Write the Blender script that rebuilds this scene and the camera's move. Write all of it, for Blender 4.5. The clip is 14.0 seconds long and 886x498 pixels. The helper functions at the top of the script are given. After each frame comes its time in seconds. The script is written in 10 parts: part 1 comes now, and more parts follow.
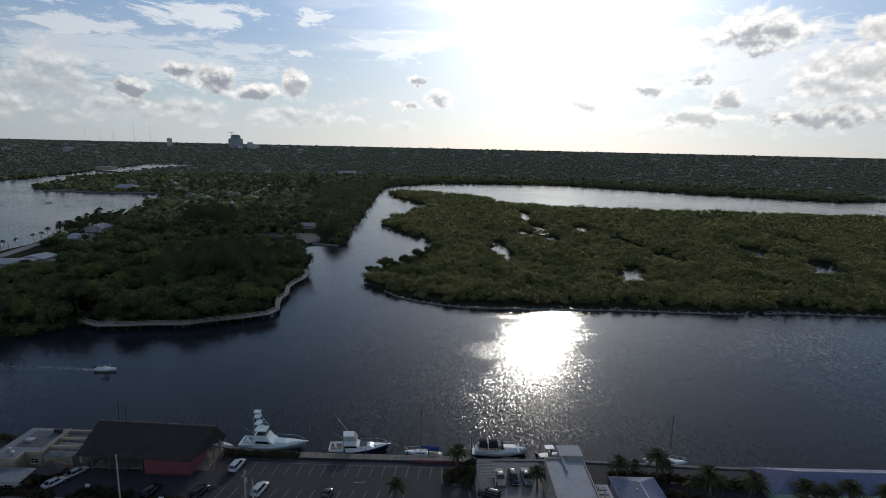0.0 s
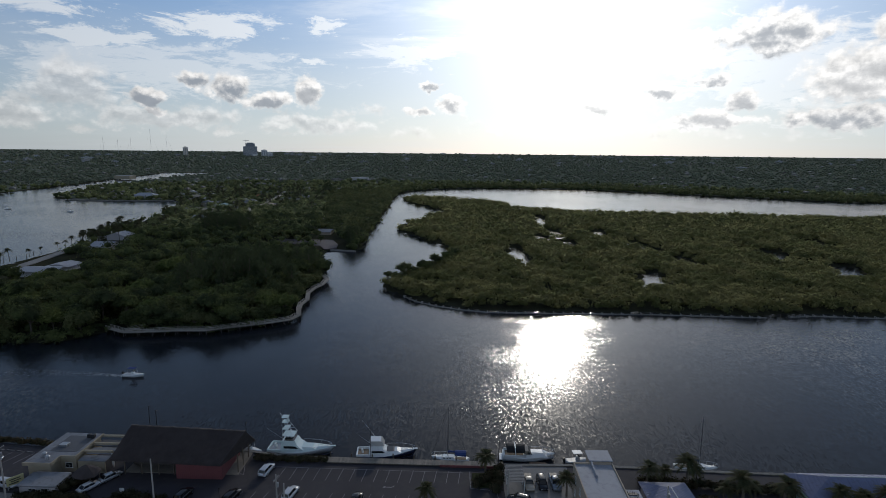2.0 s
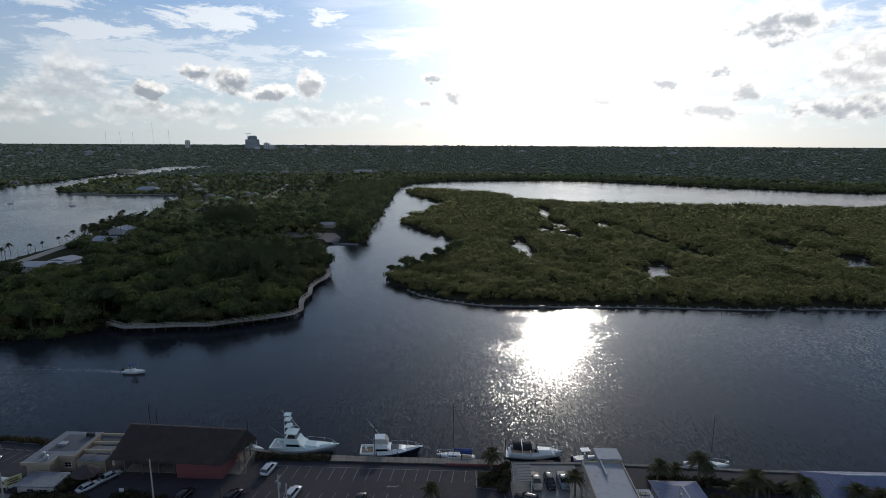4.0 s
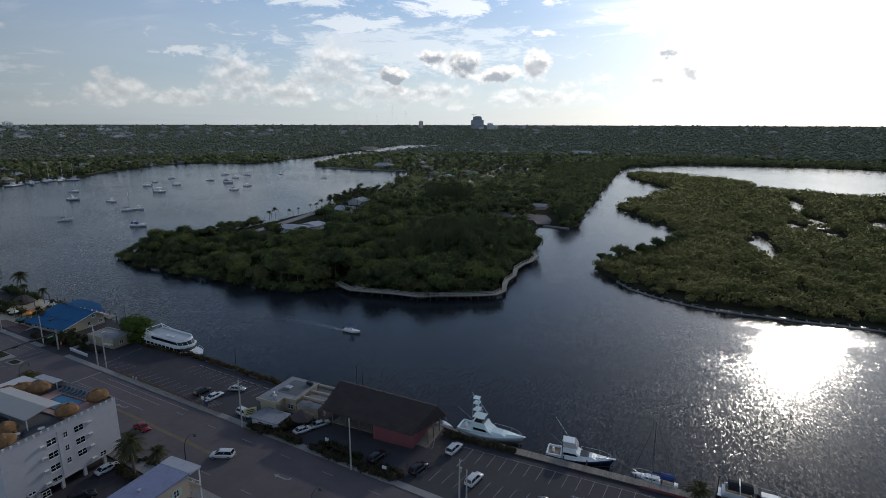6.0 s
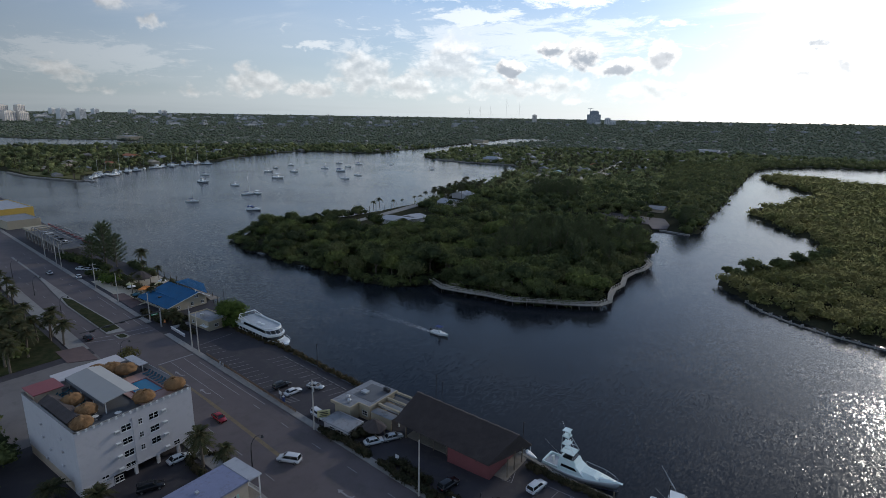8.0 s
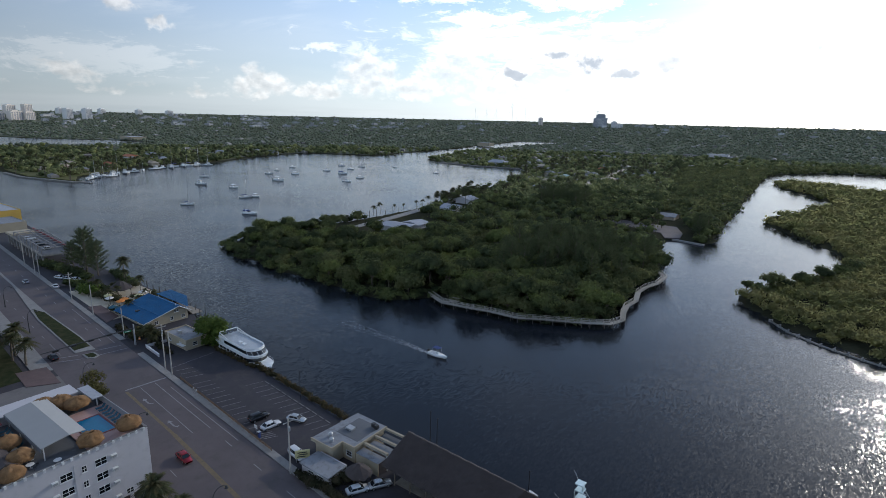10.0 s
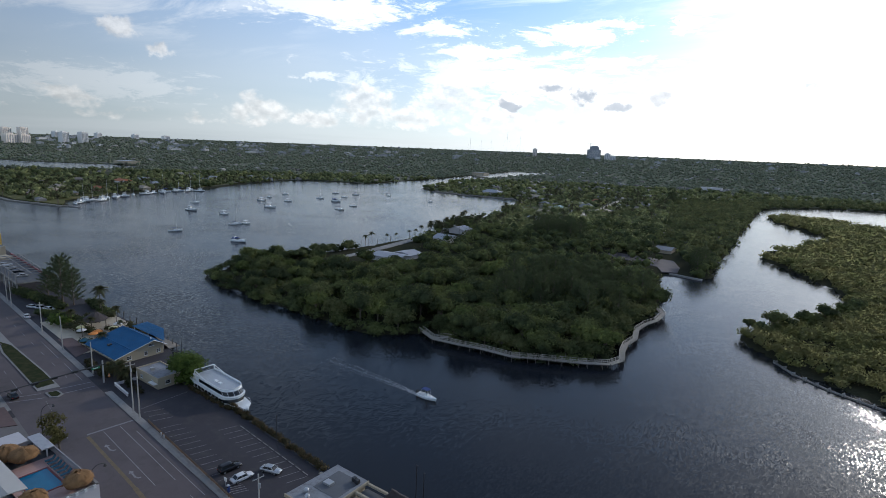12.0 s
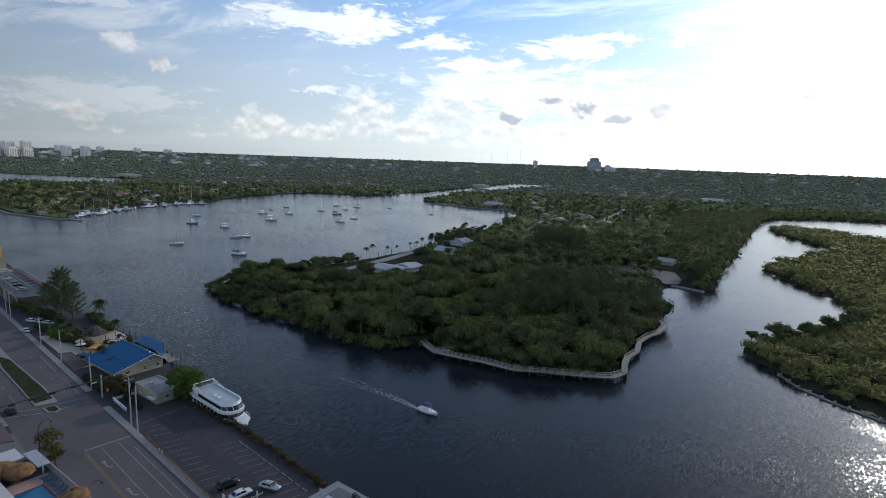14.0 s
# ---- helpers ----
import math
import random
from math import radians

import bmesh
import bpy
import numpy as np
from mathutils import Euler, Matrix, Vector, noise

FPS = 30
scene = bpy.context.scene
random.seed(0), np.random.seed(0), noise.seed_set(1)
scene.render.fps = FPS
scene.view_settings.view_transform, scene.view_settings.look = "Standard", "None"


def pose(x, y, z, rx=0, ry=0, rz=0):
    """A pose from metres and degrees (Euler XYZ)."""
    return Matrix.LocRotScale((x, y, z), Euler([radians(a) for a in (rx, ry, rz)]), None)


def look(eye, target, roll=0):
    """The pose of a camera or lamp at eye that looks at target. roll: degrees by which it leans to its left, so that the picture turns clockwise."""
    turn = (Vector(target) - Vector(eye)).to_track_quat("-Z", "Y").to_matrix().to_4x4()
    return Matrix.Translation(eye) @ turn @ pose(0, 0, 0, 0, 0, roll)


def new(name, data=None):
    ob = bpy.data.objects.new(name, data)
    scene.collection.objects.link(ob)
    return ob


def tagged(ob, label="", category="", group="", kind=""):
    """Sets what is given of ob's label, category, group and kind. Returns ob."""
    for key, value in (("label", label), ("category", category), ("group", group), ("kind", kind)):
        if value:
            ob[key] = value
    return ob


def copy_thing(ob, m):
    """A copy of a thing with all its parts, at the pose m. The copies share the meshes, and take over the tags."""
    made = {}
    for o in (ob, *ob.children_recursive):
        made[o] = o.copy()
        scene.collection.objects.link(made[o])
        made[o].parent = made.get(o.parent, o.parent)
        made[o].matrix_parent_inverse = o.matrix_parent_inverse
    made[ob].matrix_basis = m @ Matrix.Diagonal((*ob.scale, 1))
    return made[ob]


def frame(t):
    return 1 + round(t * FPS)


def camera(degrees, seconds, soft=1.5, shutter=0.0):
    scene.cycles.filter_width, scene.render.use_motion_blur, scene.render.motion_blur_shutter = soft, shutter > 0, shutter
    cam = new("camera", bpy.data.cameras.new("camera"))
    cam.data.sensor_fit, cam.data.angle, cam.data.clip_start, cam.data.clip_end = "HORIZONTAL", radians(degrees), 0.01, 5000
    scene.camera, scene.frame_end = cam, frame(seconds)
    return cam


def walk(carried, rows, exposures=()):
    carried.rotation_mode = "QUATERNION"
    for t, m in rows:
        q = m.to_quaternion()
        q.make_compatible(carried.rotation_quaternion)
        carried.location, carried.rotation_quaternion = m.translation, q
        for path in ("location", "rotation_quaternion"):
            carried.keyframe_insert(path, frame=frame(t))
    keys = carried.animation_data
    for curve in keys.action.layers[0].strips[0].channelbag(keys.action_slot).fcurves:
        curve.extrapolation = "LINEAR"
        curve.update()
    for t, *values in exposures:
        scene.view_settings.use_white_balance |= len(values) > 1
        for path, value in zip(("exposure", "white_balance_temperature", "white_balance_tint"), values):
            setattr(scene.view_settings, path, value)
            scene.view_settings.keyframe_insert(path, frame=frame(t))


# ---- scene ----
cam = camera(78.0, 14.0, 0.8)
PATH = [
    (0, (1.709, -5.417, 72.575), (1.713, -3.452, 72.203), 1.3),
    (0.5, (0.487, -5.604, 72.569), (0.485, -3.639, 72.198), 1.1),
    (1, (-0.482, -5.745, 72.577), (-0.501, -3.779, 72.213), 0.7),
    (1.5, (-1.01, -5.862, 72.571), (-1.045, -3.895, 72.214), 0.7),
    (2, (-1.303, -5.91, 72.531), (-1.346, -3.942, 72.177), 0.6),
    (2.5, (-1.474, -5.551, 72.485), (-1.52, -3.583, 72.132), 0.5),
    (5, (-1.718, 0.332, 72.269), (-1.795, 2.285, 71.842), -0.4),
    (5.5, (-1.436, 2.428, 72.194), (-2.028, 4.287, 71.754), -0.2),
    (6, (-1.185, 5.461, 72.024), (-1.978, 7.241, 71.572), 0.1),
    (6.5, (-1.434, 8.838, 71.779), (-2.251, 10.604, 71.318), 0.2),
    (7, (-2.217, 12.311, 71.543), (-3.223, 13.974, 71.071), 0.3),
    (7.5, (-3.45, 15.791, 71.344), (-4.56, 17.384, 70.865), 0.6),
    (10, (-12.678, 32.99, 71.102), (-13.817, 34.565, 70.632), 1.3),
    (10.5, (-14.331, 35.823, 71.158), (-15.473, 37.405, 70.717), 1.3),
    (11, (-15.576, 37.92, 71.207), (-16.721, 39.507, 70.793), 1.6),
    (11.5, (-16.407, 39.258, 71.236), (-17.548, 40.854, 70.847), 1.9),
    (12, (-16.927, 39.989, 71.262), (-18.063, 41.593, 70.893), 2.2),
    (12.5, (-17.206, 40.26, 71.262), (-18.342, 41.868, 70.907), 2.3),
    (13, (-17.325, 40.383, 71.277), (-18.462, 41.992, 70.934), 2.3),
    (13.5, (-17.318, 40.428, 71.301), (-18.458, 42.037, 70.969), 2.1),
    (14, (-17.237, 40.501, 71.331), (-18.382, 42.109, 71.005), 2.0),
]
EXPOSURES = [(0, -0.43), (2.5, -0.36), (5, -0.11), (7.5, 0.07), (10, 0.60), (14, 0.46)]
walk(cam, [(t, look(eye, target, roll)) for t, eye, target, roll in PATH], EXPOSURES)

# ---- light ----
SUN_AZ, SUN_EL = radians(11.1), radians(19.4)      # to the right of +y, above the horizon
SUN_DIR = Vector((math.sin(SUN_AZ) * math.cos(SUN_EL), math.cos(SUN_AZ) * math.cos(SUN_EL), math.sin(SUN_EL)))
sun = new("sun", bpy.data.lights.new("sun", "SUN"))
sun.data.energy, sun.data.angle, sun.data.color = 1.0, radians(0.6), (1.0, 0.93, 0.82)
sun.matrix_world = look(SUN_DIR * 300, (0, 0, 0))


class Nodes:
    """Short hand for building a node tree."""

    def __init__(self, tree):
        self.tree = tree
        tree.nodes.clear()

    def add(self, kind):
        return self.tree.nodes.new(kind)

    def put(self, socket, v):
        if isinstance(v, bpy.types.NodeSocket):
            self.tree.links.new(v, socket)
        elif v is not None:
            socket.default_value = v

    def math(self, op, a, b=None, c=None, clamp=False):
        n = self.add("ShaderNodeMath")
        n.operation, n.use_clamp = op, clamp
        for s, v in zip(n.inputs, (a, b, c)):
            self.put(s, v)
        return n.outputs[0]

    def vec(self, op, a, b=None, scale=None):
        n = self.add("ShaderNodeVectorMath")
        n.operation = op
        self.put(n.inputs[0], a)
        self.put(n.inputs[1], b)
        self.put(n.inputs[3], scale)
        return n.outputs["Value"] if op in ("DOT_PRODUCT", "LENGTH", "DISTANCE") else n.outputs[0]

    def noise(self, vector, scale, detail=4.0, rough=0.55, distort=0.0):
        n = self.add("ShaderNodeTexNoise")
        self.put(n.inputs["Vector"], vector)
        n.inputs["Scale"].default_value, n.inputs["Detail"].default_value = scale, detail
        n.inputs["Roughness"].default_value, n.inputs["Distortion"].default_value = rough, distort
        return n.outputs[0]

    def step(self, v, lo, hi, a=0.0, b=1.0):
        n = self.add("ShaderNodeMapRange")
        n.interpolation_type = "SMOOTHSTEP"
        for s, x in zip(n.inputs, (v, lo, hi, a, b)):
            self.put(s, x)
        return n.outputs[0]

    def mix(self, f, a, b, blend="MIX"):
        n = self.add("ShaderNodeMix")
        n.data_type, n.blend_type = "RGBA", blend
        self.put(n.inputs[0], f)
        for s, v in ((n.inputs[6], a), (n.inputs[7], b)):
            self.put(s, (*v, 1.0) if isinstance(v, tuple) and len(v) == 3 else v)
        return n.outputs[2]


# clouds that stand by themselves: azimuth, height, half width, half height in degrees, and how grey they are
CLOUDS = [(-25.2, 6.3, 1.9, 0.9, 0.95), (-22.2, 5.5, 2.7, 1.4, 0.95), (-18.6, 4.5, 2.6, 1.0, 0.85), (-15.0, 5.4, 1.8, 1.6, 0.65), (-29.2, 4.6, 2.0, 0.8, 0.9), (-28.5, 3.5, 1.2, 0.5, 0.5), (-2.5, 6.4, 1.3, 0.5, 0.8),
          (-0.7, 4.5, 1.6, 0.9, 0.6), (-3.9, 3.7, 1.2, 0.5, 0.5), (13.4, 4.2, 1.8, 0.7, 0.4), (21.9, 9.2, 4.6, 1.7, 0.05), (28.4, 10.1, 4.8, 2.0, 0.8), (23.6, 6.6, 1.6, 0.7, 0.75), (19.9, 5.5, 2.4, 0.7, 0.7), (26.9, 4.6, 1.6, 1.0, 0.6),
          (24.0, 3.0, 4.6, 0.9, 0.5), (35.6, 6.4, 5.4, 2.6, 0.4), (37.2, 9.4, 2.2, 1.6, 0.2), (34.4, 3.0, 5.4, 1.2, 0.75)]
HEAPS = [(-65.4, 9.2, 1.7, 1.0, 0.0), (-62.2, 7.4, 1.1, 0.6, 0.0), (-34.6, 5.0, 4.0, 2.6, 0.4), (-43.6, 3.9, 3.2, 2.0, 0.4), (-53.5, 2.7, 3.4, 1.2, 0.3), (-39.5, 2.6, 3.4, 1.0, 0.3), (-48.8, 2.2, 3.0, 0.9, 0.3),
         (-27.5, 2.8, 7.0, 1.1, 0.4), (-14.0, 2.5, 6.0, 0.9, 0.4)]
# high streaked cloud: azimuth, height, half width, half height, strength
STREAKS = [(-28.0, 7.0, 17.0, 2.8, 0.6), (30.0, 7.0, 12.0, 4.5, 0.7), (-22.8, 11.1, 6.6, 1.4, 1.0), (-31.5, 9.2, 6.0, 0.9, 0.85), (-12.9, 11.8, 2.8, 0.8, 1.0), (-15.0, 8.5, 1.6, 0.35, 0.95), (-4.8, 9.6, 7.0, 1.5, 0.8), (-47.0, 12.5, 11.5, 1.9, 1.0), (-37.0, 11.2, 4.6, 1.0, 0.9), (-48.8, 6.3, 3.0, 0.5, 0.8), (-68.0, 4.4, 10.0, 1.7, 0.4), (-67.0, 12.2, 5.0, 0.8, 0.6)]


def build_sky():
    world = bpy.data.worlds.new("sky")
    scene.world = world
    world.use_nodes = True
    k = Nodes(world.node_tree)
    out, back = k.add("ShaderNodeOutputWorld"), k.add("ShaderNodeBackground")
    k.tree.links.new(back.outputs[0], out.inputs[0])
    back.inputs["Strength"].default_value = 0.1
    sky = k.add("ShaderNodeTexSky")
    sky.sky_type, sky.sun_disc, sky.sun_elevation, sky.sun_rotation = "NISHITA", False, SUN_EL, SUN_AZ
    sky.air_density, sky.dust_density, sky.ozone_density = 1.0, 0.3, 2.0
    d = k.add("ShaderNodeTexCoord").outputs["Generated"]
    sep = k.add("ShaderNodeSeparateXYZ")
    k.put(sep.inputs[0], d)
    x, y, z = sep.outputs
    toward = k.math("MAXIMUM", k.vec("DOT_PRODUCT", d, tuple(SUN_DIR)), 0.0)
    # azimuth and height in degrees
    chart = k.add("ShaderNodeCombineXYZ")
    k.put(chart.inputs[0], k.math("MULTIPLY", k.math("ARCTAN2", x, y), 57.2958))
    k.put(chart.inputs[1], k.math("MULTIPLY", k.math("ARCSINE", z), 57.2958))
    chart = chart.outputs[0]
    up = k.add("ShaderNodeSeparateXYZ")
    k.put(up.inputs[0], chart)
    az, el = up.outputs[0], up.outputs[1]
    fray = k.add("ShaderNodeTexNoise")
    k.put(fray.inputs["Vector"], chart)
    fray.inputs["Scale"].default_value, fray.inputs["Detail"].default_value, fray.inputs["Roughness"].default_value = 0.4, 5.0, 0.6
    ragged = k.vec("ADD", chart, k.vec("MULTIPLY", k.vec("SUBTRACT", fray.outputs["Color"], (0.5, 0.5, 0.5)), (3.6, 2.4, 0.0)))

    # high thin cloud, lying in a plane far above
    flat = k.math("ADD", k.math("MAXIMUM", z, 0.0), 0.06)
    plane = k.add("ShaderNodeCombineXYZ")
    k.put(plane.inputs[0], k.math("DIVIDE", x, flat))
    k.put(plane.inputs[1], k.math("DIVIDE", y, flat))
    streak = k.add("ShaderNodeMapping")
    streak.inputs["Location"].default_value = (0.7, 0.2, 0.0)
    streak.inputs["Rotation"].default_value = (0, 0, radians(-22))
    streak.inputs["Scale"].default_value = (0.7, 1.7, 1.0)
    k.put(streak.inputs["Vector"], plane.outputs[0])
    high = k.noise(streak.outputs[0], 1.1, 9.0, 0.66, 0.5)
    wide = k.noise(plane.outputs[0], 0.42, 2.0, 0.5)
    cirrus = k.math("MULTIPLY", k.step(high, 0.44, 0.64), k.step(wide, 0.40, 0.56))
    cirrus = k.math("MULTIPLY", cirrus, k.step(el, 6.5, 10.5, 0.0, 0.6))
    wisp = k.add("ShaderNodeMapping")
    wisp.inputs["Rotation"].default_value, wisp.inputs["Scale"].default_value = (0, 0, radians(9)), (0.36, 1.35, 1.0)
    k.put(wisp.inputs["Vector"], chart)
    wisp = k.math("MULTIPLY", k.math("SUBTRACT", k.noise(wisp.outputs[0], 0.62, 10.0, 0.72, 0.5), 0.5), 4.2)
    for a, e, ra, re, strong in STREAKS:
        size = k.vec("LENGTH", k.vec("MULTIPLY", k.vec("SUBTRACT", ragged, (a, e, 0.0)), (1 / ra, 1 / re, 0.0)))
        cirrus = k.math("MAXIMUM", cirrus, k.math("MULTIPLY", k.step(k.math("ADD", k.math("SUBTRACT", 1.0, size), wisp), 0.05, 0.6), strong))
    veil = k.math("MULTIPLY", k.step(k.noise(plane.outputs[0], 0.25, 3.0, 0.5), 0.38, 0.62), 0.22)

    # heaped cloud low over the horizon, ragged and with shaded bases
    heap = k.noise(k.vec("MULTIPLY", chart, (1.0, 1.5, 1.0)), 0.27, 8.0, 0.6)
    above = k.noise(k.vec("ADD", k.vec("MULTIPLY", chart, (1.0, 1.5, 1.0)), (0.35, 0.9, 0.0)), 0.27, 8.0, 0.6)
    band = k.math("MULTIPLY", k.step(el, 0.4, 1.6), k.step(el, 3.2, 6.5, 1.0, 0.0))
    cut = k.math("SUBTRACT", 0.745, k.math("MULTIPLY", band, 0.225))
    over = k.math("SUBTRACT", heap, cut)
    mass = k.math("MULTIPLY", k.step(over, -0.02, 0.11), 0.5)
    grey = k.math("MULTIPLY", k.step(k.math("SUBTRACT", above, heap), -0.06, 0.08), k.step(over, 0.02, 0.14))
    grey = k.math("MULTIPLY", grey, 0.42)
    puff = k.math("SUBTRACT", k.noise(k.vec("MULTIPLY", chart, (1.0, 1.25, 1.0)), 0.58, 10.0, 0.56, 0.1), 0.5)
    lee = k.math("SUBTRACT", k.noise(k.vec("MULTIPLY", k.vec("ADD", chart, (0.1, 0.55, 0.0)), (1.0, 1.25, 1.0)), 0.58, 10.0, 0.56, 0.1), 0.5)
    turned = k.math("MULTIPLY", k.math("SUBTRACT", lee, puff), 2.8)
    for a, e, ra, re, dark in CLOUDS + HEAPS:
        size = k.vec("LENGTH", k.vec("MULTIPLY", k.vec("SUBTRACT", ragged, (a, e, 0.0)), (1 / ra, 1 / re, 0.0)))
        thick = k.math("ADD", k.math("SUBTRACT", 1.0, size), k.math("MULTIPLY", puff, 1.7))
        solid = (a, e, ra, re, dark) in CLOUDS
        blob = k.step(thick, -0.12, 0.38) if solid else k.step(thick, -0.15, 0.5)
        mass = k.math("MAXIMUM", mass, k.math("MULTIPLY", blob, 0.97 if solid else 0.55))
        low = k.math("ADD", k.math("SUBTRACT", thick, k.math("MULTIPLY", k.math("SUBTRACT", el, e), 0.45 / re)), turned)
        inner = k.math("MULTIPLY", k.step(low, 0.0, 1.0), blob)
        grey = k.math("MAXIMUM", k.math("MULTIPLY", grey, k.math("SUBTRACT", 1.0, k.math("MULTIPLY", blob, 0.8 if dark < 0.3 else 0.0))), k.math("MULTIPLY", inner, dark))

    # clear air: pale over the horizon, blue above; the sky dims away from the sun, with brightness added opposite it as
    # fill
    air = k.mix(k.step(el, 1.0, 17.0), (5.6, 6.7, 7.7), (1.3, 3.5, 7.4))
    air = k.mix(k.step(el, 12.0, 34.0), air, (0.8, 1.7, 3.6))
    base = k.mix(0.2, air, sky.outputs[0])
    base = k.mix(veil, base, (7.6, 8.2, 8.8))
    base = k.mix(k.math("MULTIPLY", cirrus, 0.74), base, (10.0, 10.4, 10.8))
    lit = k.vec("SCALE", (9.6, 9.5, 9.4), scale=k.math("SUBTRACT", 1.0, k.math("MULTIPLY", turned, 0.5)))
    shade = k.mix(grey, lit, (3.5, 4.0, 4.7))
    base = k.mix(mass, base, shade)
    side = k.vec("DOT_PRODUCT", d, tuple(SUN_DIR))
    base = k.vec("SCALE", base, scale=k.math("ADD", k.step(side, -0.2, 0.95, 0.37, 1.03), k.step(side, 0.1, -0.7, 0.0, 0.8)))
    glow = k.math("ADD", k.math("ADD", k.math("MULTIPLY", k.math("POWER", toward, 5.0), 1.7), k.math("MULTIPLY", k.math("POWER", toward, 14.0), 5.0)), k.math("MULTIPLY", k.math("POWER", toward, 45.0), 10.0))
    light = k.math("ADD", glow, k.math("MULTIPLY", k.math("POWER", toward, 300.0), 18.0))
    light = k.math("MULTIPLY", light, k.math("SUBTRACT", 1.0, k.math("MULTIPLY", k.math("MULTIPLY", mass, grey), 0.85)))
    veiled = k.vec("SCALE", (1.0, 0.985, 0.95), scale=light)
    k.put(back.inputs["Color"], k.vec("ADD", base, veiled))


build_sky()

# ---- materials ----
def surface(name, colour, rough=0.7, metal=0.0, vary=0.18, scale=0.6, fine=9.0, bump=0.15, per="none", tint=None, grime=0.0,
            translucent=0.0, spec=0.5):
    """A painted, weathered or grown surface: broad and fine variation of colour, fine relief, and a tone for each piece."""
    m = bpy.data.materials.new(name)
    m.use_nodes = True
    k = Nodes(m.node_tree)
    out, bsdf = k.add("ShaderNodeOutputMaterial"), k.add("ShaderNodeBsdfPrincipled")
    pos = k.add("ShaderNodeTexCoord").outputs["Object"] if per == "object" else k.add("ShaderNodeNewGeometry").outputs["Position"]
    broad, grain = k.noise(pos, scale, 4.0, 0.6), k.noise(pos, fine, 3.0, 0.6)
    tone = k.math("ADD", k.math("MULTIPLY", k.math("SUBTRACT", broad, 0.5), 2.2 * vary), k.math("MULTIPLY", k.math("SUBTRACT", grain, 0.5), 1.2 * vary))
    if per in ("object", "piece"):
        r = k.add("ShaderNodeObjectInfo").outputs["Random"]
        tone = k.math("ADD", tone, k.math("MULTIPLY", k.math("SUBTRACT", r, 0.5), 1.1 * vary))
    if per == "island":
        r = k.add("ShaderNodeNewGeometry").outputs["Random Per Island"]
        tone = k.math("ADD", tone, k.math("MULTIPLY", k.math("SUBTRACT", r, 0.5), 1.6 * vary))
    c = k.vec("SCALE", tuple(colour), scale=k.math("ADD", tone, 1.0))
    if tint:
        f = k.step(broad, 0.4, 0.62) if per == "island" else k.step(r if per != "none" else broad, 0.35, 0.8)
        c = k.mix(f, c, k.vec("SCALE", tuple(tint), scale=k.math("ADD", tone, 1.0)))
    if grime:
        c = k.mix(k.math("MULTIPLY", k.step(k.noise(pos, scale * 2.7, 5.0, 0.65), 0.48, 0.72), grime), c, (0.06, 0.055, 0.05))
    k.put(bsdf.inputs["Base Color"], c)
    k.put(bsdf.inputs["Roughness"], k.math("ADD", k.math("MULTIPLY", k.math("SUBTRACT", grain, 0.5), 0.2), rough, clamp=True))
    bsdf.inputs["Metallic"].default_value = metal
    bsdf.inputs["Specular IOR Level"].default_value = spec
    if bump:
        b = k.add("ShaderNodeBump")
        b.inputs["Strength"].default_value, b.inputs["Distance"].default_value = bump, 0.05
        k.put(b.inputs["Height"], grain)
        k.put(bsdf.inputs["Normal"], b.outputs[0])
    last = bsdf.outputs[0]
    if translucent:
        t = k.add("ShaderNodeBsdfTranslucent")
        k.put(t.inputs[0], k.vec("SCALE", c, scale=1.6))
        mixer = k.add("ShaderNodeMixShader")
        mixer.inputs[0].default_value = translucent
        k.put(mixer.inputs[1], last)
        k.put(mixer.inputs[2], t.outputs[0])
        last = mixer.outputs[0]
    k.put(out.inputs[0], last)
    return m


